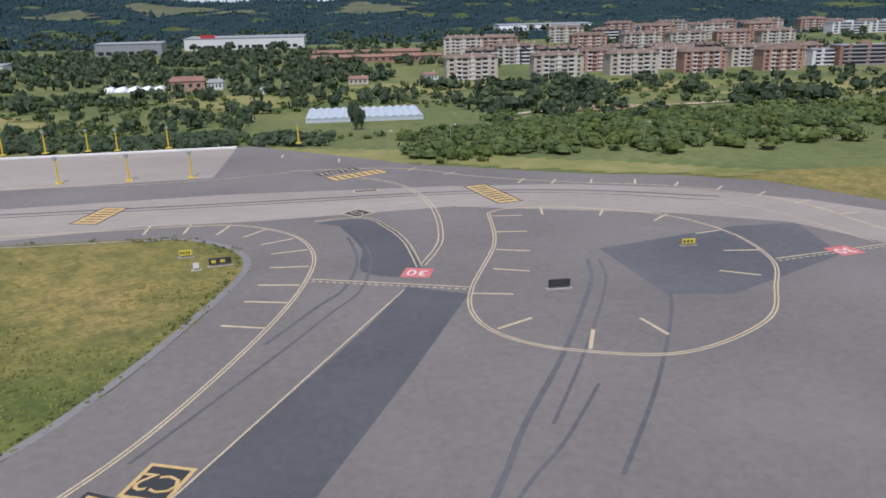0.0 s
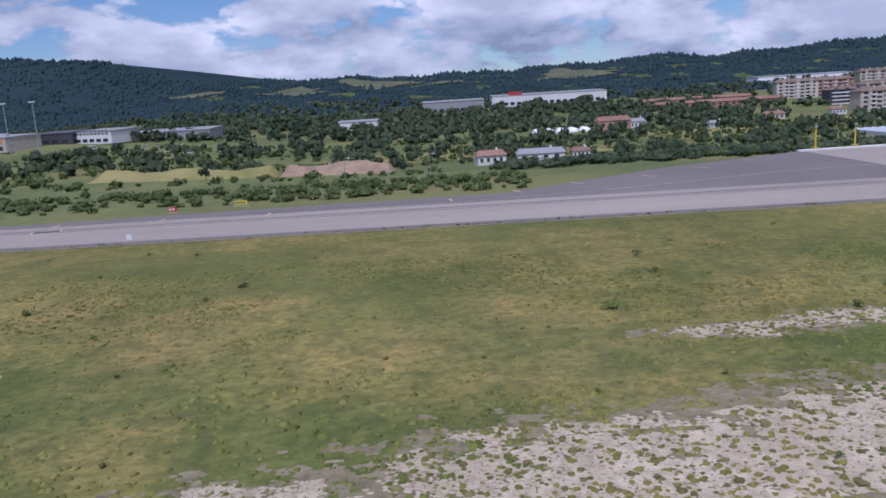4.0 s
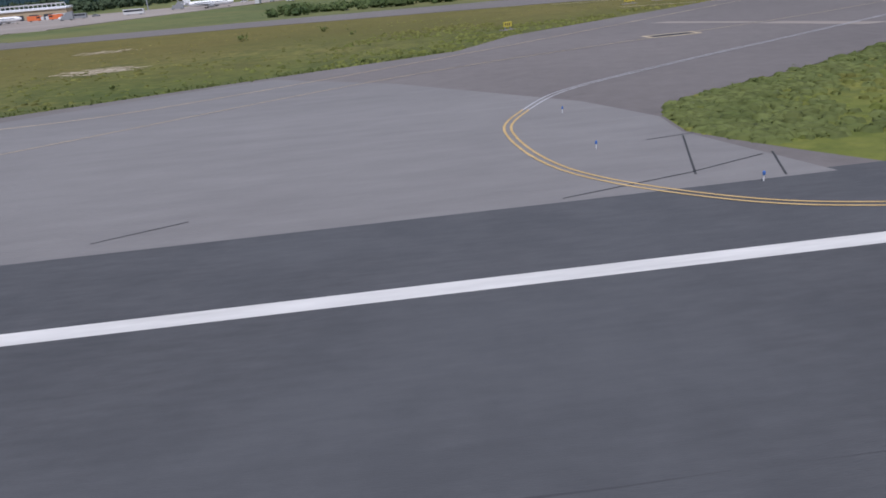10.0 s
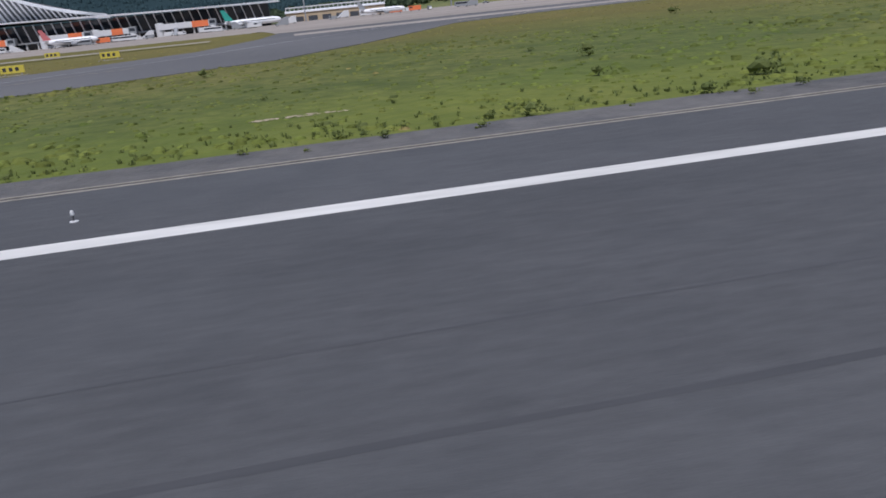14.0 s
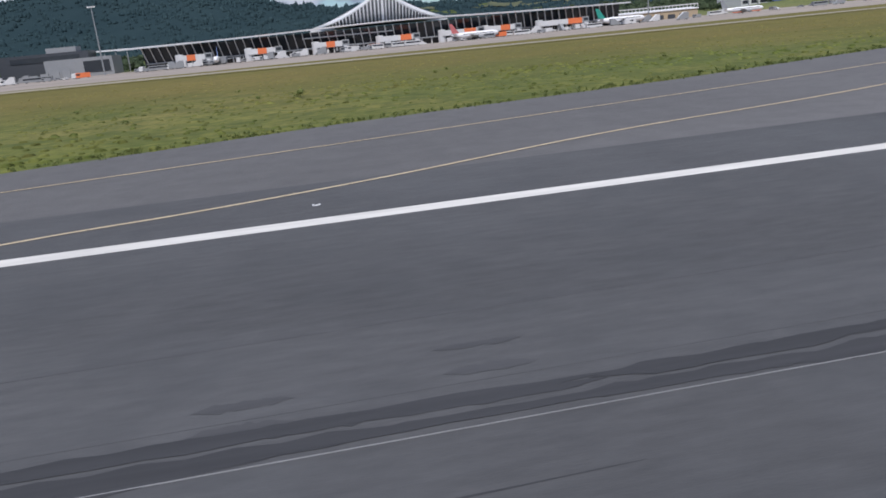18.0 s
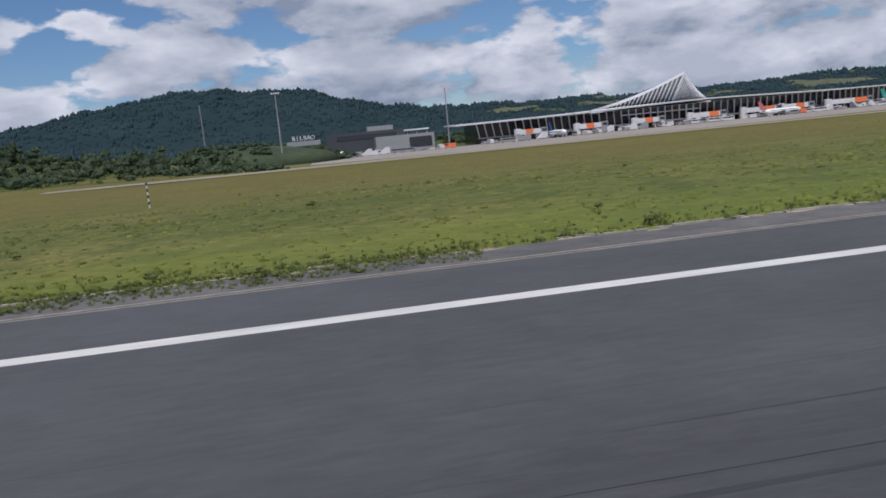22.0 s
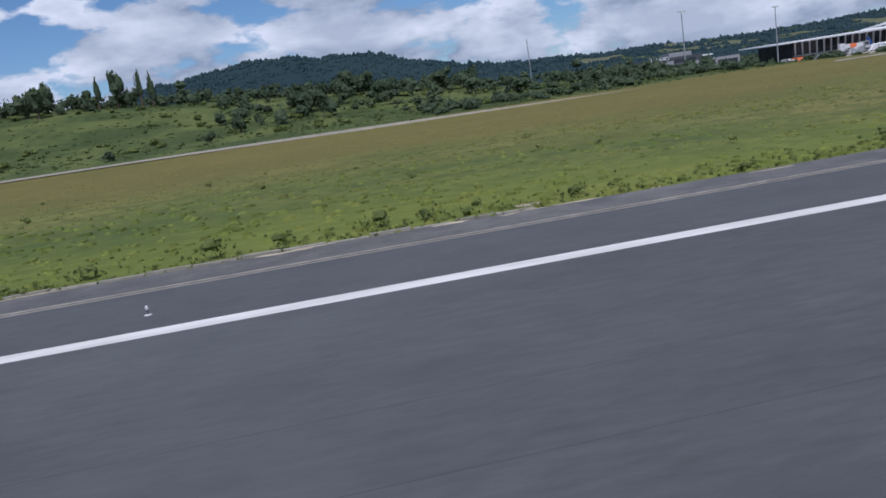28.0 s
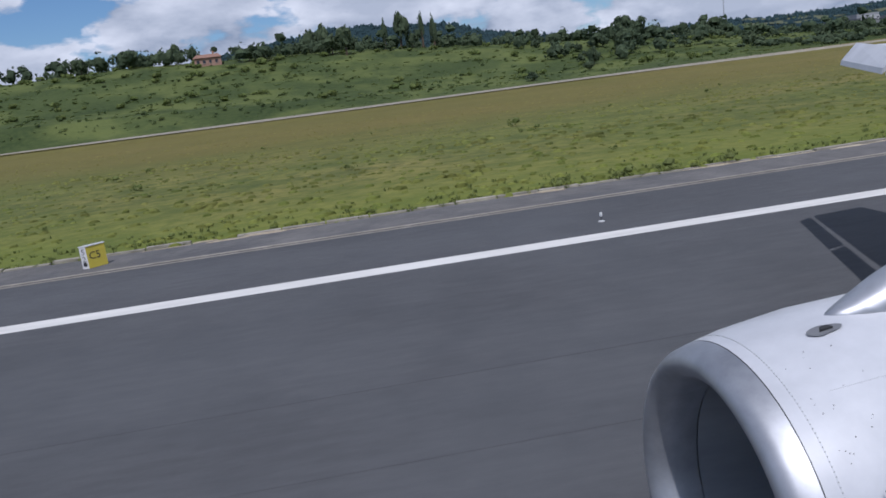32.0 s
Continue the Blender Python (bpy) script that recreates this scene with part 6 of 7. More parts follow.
for dx, dy in ((0, 0), (1.2, 0), (0.6, 1)):
    part("leg", Geo().rod((dx, dy, 0), (dx * 0.4, dy * 0.4, 38), 0.16, 0.1, 5), STEEL, lattice)
for k in range(16):
    part("brace", Geo().rod((0, 0, 2.3 * k), (1.1 - 0.04 * k, 0, 2.3 * k + 2.3), 0.09, k=4), STEEL, lattice)
for x, y, w, d, h, m, lab in ((-850, 548, 70, 12, 6, SAND_WALL, "long sand-coloured wall with white roof rail"),):
    hgr = thing("hangar", (x, y, AZ), lab, "hangar", "apron sheds")
    part("wall", Geo().box(-w / 2, 0, 0, w / 2, d, h), m, hgr)
    part("roof", Geo().hexa([(-w / 2 - 0.6, -0.8, h), (w / 2 + 0.6, -0.8, h), (w / 2 + 0.6, d, h), (-w / 2 - 0.6, d, h)], [(-w / 2 - 0.6, -0.8, h + 0.7), (w / 2 + 0.6, -0.8, h + 0.7), (w / 2 + 0.6, d, h + 1.5), (-w / 2 - 0.6, d, h + 1.5)]), ROOF_WHITE, hgr)
    for k in range(6):
        part("door", Geo().box(-w * 0.42 + k * w * 0.14, -0.15, 0, -w * 0.42 + k * w * 0.14 + w * 0.09, 0.1, h * 0.55), DARK_PANEL, hgr)
    if h < 8:
        for k in range(24):
            part("roof_post", Geo().box(-w / 2 + k * w / 23, -0.2, h + 1.5, -w / 2 + k * w / 23 + 0.5, 0.3, h + 3.2), WALL_WHITE, hgr)
        part("roof_rail", Geo().box(-w / 2, -0.4, h + 3.2, w / 2, 0.5, h + 4), WALL_WHITE, hgr)
    hgr["group"] = "apron sheds"
far_roof = thing("canopy_building", (-1262, 590, AZ), "low white canopy roof behind the terminal", "building")
part("roof", Geo().box(-14, 0, 15.6, 14, 20, 16.6), ROOF_WHITE, far_roof)
for k in range(4):
    part("column", Geo().box(-12 + k * 8, 1, 0, -11.2 + k * 8, 1.8, 15.6), STEEL, far_roof)

# ---- lights, signs and posts by the runway ----
lamp = thing("runway_light", (-1726.2, 2.3, 0), "white elevated runway edge light on a stalk", "runway light", "runway edge lights")
lamp.scale = (0.72, 0.72, 0.76)
part("base", Geo().lathe([(0.17, 0), (0.17, 0.03), (0.05, 0.05)], 12), WALL_WHITE, lamp)
part("stalk", Geo().rod((0, 0, 0.04), (0, 0, 0.24), 0.03, k=8), INSET, lamp)
part("head", Geo().lathe([(0.06, 0.24), (0.08, 0.29), (0.07, 0.40), (0.03, 0.44)], 12), WALL_WHITE, lamp)
for n in range(1, 30):
    x = -1726.2 + 60 * n
    if x < 40 and not (-760 < x < -640) and not (-1190 < x < -1040):
        copy_thing(lamp, put((x + {8: -2.0, 7: -1.0, 6: 1.8, 5: 1.0}.get(n, 0.0), 2.6, 0)))
flush = thing("flush_light", (-1188.7, 2.6, 0), "flat pale runway light set flush in the asphalt", "runway light", "flush runway lights")
part("rim", Geo().lathe([(0.15, 0), (0.15, 0.02), (0.10, 0.03), (0, 0.03)], 14), WALL_WHITE, flush)
part("lens", Geo().box(-0.08, -0.05, 0.03, 0.08, 0.05, 0.045), INSET, flush)
for x in (-1129.2, -1068.2):
    copy_thing(flush, put((x, 2.6, 0)))
blue = thing("taxiway_light", (-602.9, 6.1, 0), "small blue taxiway light on a white stalk", "taxiway light", "taxiway lights")
blue.scale = (0.46, 0.46, 0.52)
part("stalk", Geo().rod((0, 0, 0), (0, 0, 0.42), 0.06, k=8), WALL_WHITE, blue)
part("lens", Geo().lathe([(0.09, 0.42), (0.12, 0.5), (0.10, 0.66), (0.03, 0.72)], 10), BLUE_PAINT, blue)
for x, y in ((-605.9, 22), (-606.7, 13.2), (-752, 9.5), (-803.5, 3.6), (-1031, 17), (-1020, 26), (-26.7, 112), (-22, 96), (22, 84), (60, 58), (20, 108), (48, 133), (72, 98), (-14, 105)):
    copy_thing(blue, put((x, y, 0)))


def marker(name, x, y, turn, digits, label):
    m = thing(name, (x, y, -0.06), label, "marker board", "marker boards", turn=turn)
    m.scale = (0.54, 0.54, 0.54)
    part("footing", Geo().box(-0.8, -0.9, 0, 0.9, 0.7, 0.08), KERB, m)
    part("board", Geo().box(-0.55, -0.1, 0.1, -0.05, 0.1, 1.75), WALL_WHITE, m)
    for i, ch in enumerate(digits):
        g = text(ch, 0.62)
        th = Geo()
        th.v = [(x0 - 0.3, -0.106 - z0, y0 + 1.35 - i * 0.55) for x0, y0, z0 in g.v]
        th.f = g.f
        part("digit", th, BLACK, m)
    return m


m53 = marker("distance_marker", -1357.9, 9.7, -8, "53", "white marker board with 53 joined to a yellow sign")
part("yellow_board", Geo().hexa([(-1.12, 1.2, 0.1), (-0.56, -0.1, 0.1), (-0.46, -0.02, 0.1), (-1.0, 1.26, 0.1)], [(-1.12, 1.2, 1.75), (-0.56, -0.1, 1.75), (-0.46, -0.02, 1.75), (-1.0, 1.26, 1.75)]), YELLOW_SIGN, m53, "yellow board with black C4")
g = text("C4", 0.75)
th = Geo()
for x0, y0, z0 in g.v:
    u = x0 + 0.85
    th.v.append((-1.12 + u * 0.396 - 0.013, 1.2 - u * 0.918 - 0.006, y0 + 0.9))
th.f = g.f
part("sign_letters", th, BLACK, m53)
part("arrow_bar", Geo().hexa([(-1.115 + 0.04, 1.2 - 0.1, 0.9), (-1.115 + 0.07, 1.2 - 0.16, 0.9), (-1.105 + 0.07, 1.2 - 0.16, 0.9), (-1.105 + 0.04, 1.2 - 0.1, 0.9)], [(-1.135 + 0.04, 1.2 - 0.1, 1.3), (-1.135 + 0.07, 1.2 - 0.16, 1.3), (-1.105 + 0.07, 1.2 - 0.16, 1.3), (-1.105 + 0.04, 1.2 - 0.1, 1.3)]), BLACK, m53)
part("cap", Geo().hexa([(-1.16, 1.2, 1.75), (-0.58, -0.14, 1.75), (-0.02, -0.14, 1.75), (-0.95, 1.28, 1.75)], [(-1.16, 1.2, 1.83), (-0.58, -0.14, 1.83), (-0.02, -0.14, 1.83), (-0.95, 1.28, 1.83)]), WALL_WHITE, m53)
m52 = marker("distance_marker", -1745.5, 8.6, -12, "52", "white marker board with 52 joined to a yellow sign")
part("black_dot", Geo().lathe([(0.17, 0), (0.17, 0.01)], 16, "x"), BLACK, m52).matrix_local = pose(-0.3 * S, -0.105 * S, 0.42 * S, 0, 0, 90)
part("yellow_board", Geo().hexa([(-0.05, -0.1, 0.1), (0.75, 1.2, 0.1), (0.62, 1.3, 0.1), (-0.15, 0.06, 0.1)], [(-0.05, -0.1, 1.75), (0.75, 1.2, 1.75), (0.62, 1.3, 1.75), (-0.15, 0.06, 1.75)]), YELLOW_SIGN, m52, "yellow board with black C5")
g = text("C5", 0.8)
th = Geo()
for x0, y0, z0 in g.v:
    u = x0 + 0.62
    th.v.append((-0.05 + u * 0.524 + 0.014, -0.1 + u * 0.852 - 0.010, y0 + 1.0))
th.f = g.f
part("sign_letters", th, BLACK, m52)
part("cap", Geo().hexa([(-0.6, -0.14, 1.75), (-0.02, -0.14, 1.75), (0.8, 1.22, 1.75), (0.55, 1.34, 1.75)], [(-0.6, -0.14, 1.83), (-0.02, -0.14, 1.83), (0.8, 1.22, 1.83), (0.55, 1.34, 1.83)]), WALL_WHITE, m52)


def board(x, y, w, h, face, turn, label, bars=0, bar_mat=BLACK, z=0.0):
    b = thing("taxiway_sign", (x, y, z), label, "sign", "airfield signs", turn=turn)
    part("panel", Geo().box(-w / 2, -0.15, 0.35, w / 2, 0.15, 0.35 + h), face, b)
    for s in (-1, 1):
        part("leg", Geo().box(s * w * 0.35 - 0.06, -0.06, 0, s * w * 0.35 + 0.06, 0.06, 0.35), STEEL, b)
    part("slab", Geo().box(-w / 2 - 0.4, -0.6, -0.06, w / 2 + 0.4, 0.6, 0.02), KERB, b)
    for i in range(bars):
        part("legend_bar", Geo().box(-w * 0.4 + i * w * 0.8 / bars, -0.16, 0.35 + h * 0.25, -w * 0.4 + (i + 0.55) * w * 0.8 / bars, -0.15, 0.35 + h * 0.75), bar_mat, b)
    return b


board(-1027, 70.7, 1.0, 0.65, YELLOW_SIGN, 8, "yellow airfield sign with a black legend", 4)
board(-597.7, 81.1, 1.1, 0.6, YELLOW_SIGN, 20, "yellow airfield sign with a black legend", 3)
board(-564.9, 114.6, 1.4, 1.0, WALL_WHITE, 20, "plain white airfield board")
board(-571, 112, 1.9, 0.8, YELLOW_SIGN, 15, "yellow and black airfield sign", 3)
board(-494.7, 115.4, 1.6, 1.0, WALL_WHITE, 20, "plain white airfield board")
board(-316, 183, 3.4, 1.1, YELLOW_SIGN, 0, "yellow airfield sign with a black legend", 4)
board(-333, 177, 2.2, 1.1, RED_PAINT, 0, "red airfield sign with a white legend", 2, WALL_WHITE)
board(-26.7, 108.7, 4.2, 1.2, BLACK, 10, "black and yellow airfield sign", 2, YELLOW_SIGN)
board(-30.9, 106.7, 1.1, 1.0, WALL_WHITE, 10, "small white equipment cabinet board")
board(-34.5, 115.5, 2.6, 1.1, YELLOW_SIGN, 5, "yellow airfield sign with a black legend", 4)
board(66.6, 104.7, 2.8, 1.0, YELLOW_SIGN, 0, "yellow and black airfield sign", 3)
board(34.3, 85.0, 3.8, 1.3, BLACK, 0, "black airfield sign seen from behind", 0)
board(-45.7, 45.4, 3.0, 1.1, BLACK, -15, "black airfield sign on a pale slab", 0)
board(-327, 134, 1.2, 1.2, WALL_WHITE, 0, "small white airfield board")
for x, y in ((-936.8, 179.6), (-913.1, 131.0), (-922.0, 107.4)):
    board(x, y, 3.4, 1.1, YELLOW_SIGN, 0, "yellow airfield sign beside the perimeter road", 3)
fly = thing("marker_pole", (-1361.4, 80.7, 0), "black and white banded marker pole in the grass", "marker pole")
for k in range(8):
    part("band", Geo().rod((0, 0, k * 0.42), (0, 0, (k + 1) * 0.42), 0.11, k=8), BLACK if k % 2 else WALL_WHITE, fly)
approach = thing("approach_light", (-125.4, 196.2, 0), "yellow approach light post on a footing", "approach light", "approach light posts")
part("post", Geo().rod((0, 0, 0.2), (0, 0, 7.2), 0.32, 0.22, 8), YELLOW_PAINT, approach)
part("head", Geo().box(-0.5, -0.5, 7.2, 0.5, 0.3, 8.0), GREY_PANEL, approach)
part("footing", Geo().box(-1, -1, 0, 1, 1, 0.25), YELLOW_PAINT, approach)
for x, y in ((-107, 196), (-86.5, 196), (-66.5, 196), (-48.5, 196.5), (-125, 252.5), (-110.5, 253), (-96, 254), (-85.4, 253), (-67.5, 254), (-20, 254)):
    copy_thing(approach, put((x, y, 0)))
for x, y, h in ((-296, 250, 8), (-265, 250, 8), (12, 225, 8), (36, 240, 8), (100, 215, 9)):
    lp = thing("street_lamp", (x, y, float(height(x, y))), "thin grey street lamp behind the shrubs", "street lamp", "street lamps")
    part("pole", Geo().rod((0, 0, 0), (0, 0, h), 0.14, 0.08, 6), STEEL, lp)
    part("arm", Geo().rod((0, 0, h), (1.4, 0, h + 0.2), 0.07, k=5), STEEL, lp)
    part("lantern", Geo().box(1.2, -0.2, h + 0.1, 2.0, 0.2, h + 0.35), WALL_WHITE, lp)

# ---- the town and the farms beyond the airfield ----
def apartment(kind_of, x, y, turn):
    z = float(height(x, y)) - 1
    wall, roofm, floors, w, d, lab = {"cream": (RENDER_PALE, BROWN_ROOF, 5, 44, 16, "cream apartment block with loggias and brown tiled roof"), "pink": (RENDER_PINK, BROWN_ROOF, 5, 40, 16, "pinkish apartment block with balconies and tiled roof"), "dark": (DARK_PANEL, BROWN_ROOF, 4, 34, 16, "dark apartment block with white balcony bands"), "white": (WALL_WHITE, GREY_PANEL, 4, 60, 18, "long white modern apartment block"), "brick": (BRICK_RED, GREY_PANEL, 5, 56, 18, "red brick apartment block with flat roof")}[kind_of]
    b = thing("apartment_building", (x, y, z), lab, "apartment building", "apartment blocks", turn=turn)
    H = floors * 3.6 + 1
    part("wall", Geo().box(-w / 2, 0, 0, w / 2, d, H), wall, b)
    if roofm is BROWN_ROOF:
        part("roof", Geo().hexa([(-w / 2 - 1, -1, H), (w / 2 + 1, -1, H), (w / 2 + 1, d + 1, H), (-w / 2 - 1, d + 1, H)], [(-w / 2 + 5, d * 0.45, H + 3.4), (w / 2 - 5, d * 0.45, H + 3.4), (w / 2 - 5, d * 0.55, H + 3.4), (-w / 2 + 5, d * 0.55, H + 3.4)]), roofm, b)
        for k in range(5):
            part("chimney", Geo().box(-w * 0.4 + k * w * 0.2, d * 0.3, H + 1, -w * 0.4 + k * w * 0.2 + 1.2, d * 0.3 + 1.2, H + 4.2), wall, b)
    else:
        part("roof", Geo().box(-w / 2 - 0.5, -0.5, H, w / 2 + 0.5, d + 0.5, H + 0.8), roofm, b)
        part("roof_hut", Geo().box(-w * 0.1, d * 0.3, H + 0.8, w * 0.1, d * 0.7, H + 3), wall, b)
    for f in range(floors):
        z0 = 1.2 + f * 3.6
        if kind_of in ("dark", "white", "brick"):
            part("balcony_band", Geo().box(-w * 0.44, -1.1, z0 - 0.1, w * 0.44, 0, z0 + 1.1), WALL_WHITE if kind_of != "brick" else GREY_PANEL, b)
            part("window_strip", Geo().box(-w * 0.44, -0.12, z0 + 1.2, w * 0.44, 0.1, z0 + 2.7), WINDOW, b)
        else:
            n = 7
            for k in range(n):
                x0 = -w * 0.45 + k * w * 0.9 / n
                if k % 2:
                    part("balcony", Geo().box(x0, -1.2, z0 - 0.1, x0 + w * 0.11, 0, z0 + 1.0), WALL_WHITE, b)
                part("window", Geo().box(x0 + 0.3, -0.12, z0 + (1.0 if k % 2 else 0.9), x0 + w * 0.1, 0.1, z0 + 2.6), WINDOW, b)
    for s in (-0.33, 0.0, 0.33):
        part("stair_tower", Geo().box(s * w - 1.6, -0.7, 0, s * w + 1.6, 0.1, H + 1.6), wall, b)
    return b


def along(px):
    return 0.287 + (px - 1000) * 0.000804


first = {}
r = random.Random(5)


def block(kind_of, px, y, turn=0.0):
    x = along(px) * (y + 30)
    if kind_of in first:
        return copy_thing(first[kind_of], put((x, y, float(height(x, y)) - 1), turn))
    first[kind_of] = apartment(kind_of, x, y, turn)


for px, k in ((990, "cream"), (1120, "cream"), (1245, "pink"), (1385, "pink"), (845, "cream")):
    block(k, px, 612, r.uniform(-4, 4))
for px, k in ((1060, "pink"), (1190, "cream"), (1330, "cream"), (1420, "pink")):
    block(k, px, 660, r.uniform(-4, 4))
for px, k in ((865, "dark"), (950, "dark"), (1005, "dark"), (1095, "dark"), (1170, "dark"), (1240, "dark"), (920, "cream")):
    block(k, px, 740, r.uniform(-5, 5))
for px, k in ((830, "cream"), (890, "pink"), (1040, "pink"), (1130, "cream"), (1210, "cream"), (1290, "pink"), (1370, "cream")):
    block(k, px, 830, r.uniform(-6, 6))
for px, k in ((1000, "cream"), (1070, "dark"), (1160, "pink"), (1250, "cream"), (1340, "pink")):
    block(k, px, 940, r.uniform(-6, 6))
for px, k in ((1090, "pink"), (1180, "cream"), (1270, "pink"), (1350, "cream"), (1430, "pink")):
    block(k, px, 1060, r.uniform(-6, 6))
for px, y, k in ((1500, 980, "white"), (1570, 990, "white"), (1640, 1000, "white"), (1540, 640, "brick"), (1490, 650, "white"), (1640, 660, "brick")):
    block(k, px, y, r.uniform(-3, 3))


def house(x, y, turn, w, d, h, wall, roofm, label, name="house"):
    b = thing(name, (x, y, float(height(x, y)) - 0.5), label, "house", "valley houses", turn=turn)
    part("wall", Geo().box(-w / 2, 0, 0, w / 2, d, h), wall, b)
    part("roof", Geo().hexa([(-w / 2 - 0.7, -0.7, h), (w / 2 + 0.7, -0.7, h), (w / 2 + 0.7, d + 0.7, h), (-w / 2 - 0.7, d + 0.7, h)], [(-w / 2 + 1, d * 0.47, h + d * 0.24), (w / 2 - 1, d * 0.47, h + d * 0.24), (w / 2 - 1, d * 0.53, h + d * 0.24), (-w / 2 + 1, d * 0.53, h + d * 0.24)]), roofm, b)
    for k in range(4):
        x0 = -w * 0.42 + k * w * 0.23
        window = part("window", Geo().box(x0, -0.12, h * 0.42, x0 + w * 0.1, 0.1, h * 0.75), WINDOW, b)
        part("sill", Geo().box(x0 - 0.1, -0.25, h * 0.42 - 0.2, x0 + w * 0.1 + 0.1, 0.1, h * 0.42), KERB, window)
    part("chimney", Geo().box(w * 0.2, d * 0.4, h, w * 0.2 + 0.9, d * 0.4 + 0.9, h + d * 0.24 + 1.2), wall, b)
    return b


house(-125, 586, 4, 26, 14, 8, RENDER_PINK, TILE_ROOF, "large farmhouse with pink walls and clay-tiled roof")
house(-105, 592, 0, 12, 10, 6, WALL_WHITE, GREY_PANEL, "small white outbuilding beside the farmhouse")
house(-237, 347, 8, 14, 10, 5, WALL_WHITE, TILE_ROOF, "white cottage with a clay-tiled roof")
house(-211, 362, 0, 24, 10, 4, WALL_WHITE, GREY_PANEL, "low white workshop with flat roof")
house(-190, 366, 0, 9, 7, 4, WALL_WHITE, TILE_ROOF, "small white house among shrubs")
house(-60, 540, -5, 10, 8, 4, WALL_WHITE, GREY_PANEL, "small white shed in the meadow")
house(8, 600, 0, 16, 9, 5, RENDER_PALE, TILE_ROOF, "pale farmhouse with tiled roof")
house(70, 620, 0, 12, 9, 5, WALL_WHITE, TILE_ROOF, "white farmhouse with tiled roof")
house(-1792, 380, 8, 13, 8, 4.5, RENDER_PINK, TILE_ROOF, "low house with orange tiled roof on the crest")
house(-1925, 400, 0, 14, 8, 4.5, RENDER_PINK, TILE_ROOF, "low house with orange tiled roof on the crest")
for k in range(11):
    x = along(610 + (k % 6) * 32) * (830 + 45 * (k // 6))
    row = house(x, 790 + 45 * (k // 6), r.uniform(-5, 5), 30, 11, 6, BRICK_RED, TILE_ROOF, "row of red-brick houses with clay-tiled roofs", "row_houses")
for k in range(9):
    house(along(1120 + k * 48) * 1230, 1190 + r.uniform(-25, 25), r.uniform(-8, 8), 34, 12, 9, RENDER_PALE, BROWN_ROOF, "pale houses with brown roofs at the edge of town", "row_houses")
for k in range(5):
    t = thing("polytunnel", (-186 + k * 9.5, 585, float(height(-170, 585)) - 0.3), "white arched polytunnel beside the farmhouse", "polytunnel", "polytunnels")
    arch = [[(4 * math.cos(a), yy, 4.2 * math.sin(a)) for a in [math.pi * i / 10 for i in range(11)]] for yy in (0, 16)]
    part("cover", Geo().tube(arch), ROOF_WHITE, t, smooth=True)
PANES = paint("whitened_panes", (0.46, 0.51, 0.56), 0.35)
gh = thing("greenhouse", (6, 375, float(height(6, 375)) - 0.5), "wide pale greenhouse with low ridged roof", "greenhouse")
for k in range(14):
    x0 = -30 + k * 4.5
    part("roof_bay", Geo().hexa([(x0, 0, 2.6), (x0 + 4.4, 0, 2.6), (x0 + 4.4, 44, 2.6), (x0, 44, 2.6)], [(x0 + 2.1, 0, 3.5), (x0 + 2.3, 0, 3.5), (x0 + 2.3, 44, 3.5), (x0 + 2.1, 44, 3.5)]), PANES, gh)
part("wall", Geo().box(-30, 0.2, 0, 33, 43.8, 2.6), PANES, gh)


def shed(x, y, w, d, h, wall, label, turn=0.0, sign=None):
    b = thing("industrial_shed", (x, y, float(height(x, y)) - 0.6), label, "industrial building", "industrial sheds", turn=turn)
    part("wall", Geo().box(-w / 2, 0, 0, w / 2, d, h), wall, b)
    part("roof", Geo().hexa([(-w / 2 - 0.5, -0.5, h), (w / 2 + 0.5, -0.5, h), (w / 2 + 0.5, d, h), (-w / 2 - 0.5, d, h)], [(-w / 2 - 0.5, -0.5, h + 0.6), (w / 2 + 0.5, -0.5, h + 0.6), (w / 2 + 0.5, d, h + 2), (-w / 2 - 0.5, d, h + 2)]), GREY_PANEL if wall is not DARK_PANEL else DARK_PANEL, b)
    n = max(3, int(w / 9))
    for k in range(n):
        x0 = -w * 0.46 + k * w * 0.92 / n
        part("window", Geo().box(x0, -0.15, h * 0.15, x0 + w * 0.62 / n, 0.1, h * 0.42), WINDOW, b)
    if sign:
        part("sign_panel", Geo().box(-w * 0.36, -0.4, h + 0.2, -w * 0.24, 0.3, h + 4.5), sign, b, "coloured sign block on the roof")
    return b


shed(-126, 963, 146, 60, 14, WALL_WHITE, "huge white distribution hall with a red roof sign", 0, RED_PAINT)
shed(-250, 905, 74, 26, 14, GREY_PANEL, "grey office slab among trees")
for x, y, w, wall, label, turn, sign in ((-708, 638, 35, WALL_WHITE, "white and pale blue industrial hall with dark loading bays", 14, None), (-674, 647, 38, BLUE_PANEL, "dark blue industrial hall", 14, None), (-623, 582, 41, RENDER_PALE, "pale industrial hall with an orange sign panel", -28, None), (-589, 612, 38, DARK_PANEL, "dark grey industrial hall", -8, None), (-551.5, 605.5, 45, WALL_WHITE, "white office building with window rows", -27, None)):
    hall = shed(x, y, w, 30, 14.2 - float(height(x, y)), wall, label, turn, sign)
    if wall is RENDER_PALE:
        part("sign_panel", Geo().box(8, -0.45, 7.5, 16, 0, 10.2), ORANGE, hall, "faded orange sign panel")
    if turn == -27:
        for k in range(9):
            for f in (0.62, 0.82):
                part("window", Geo().box(-20 + 4.5 * k, -0.15, f * 12, -17.2 + 4.5 * k, 0.1, f * 12 + 1.3), WINDOW, hall)
shed(-500, 640, 70, 40, 8, GREY_PANEL, "long low grey hall behind the trees")
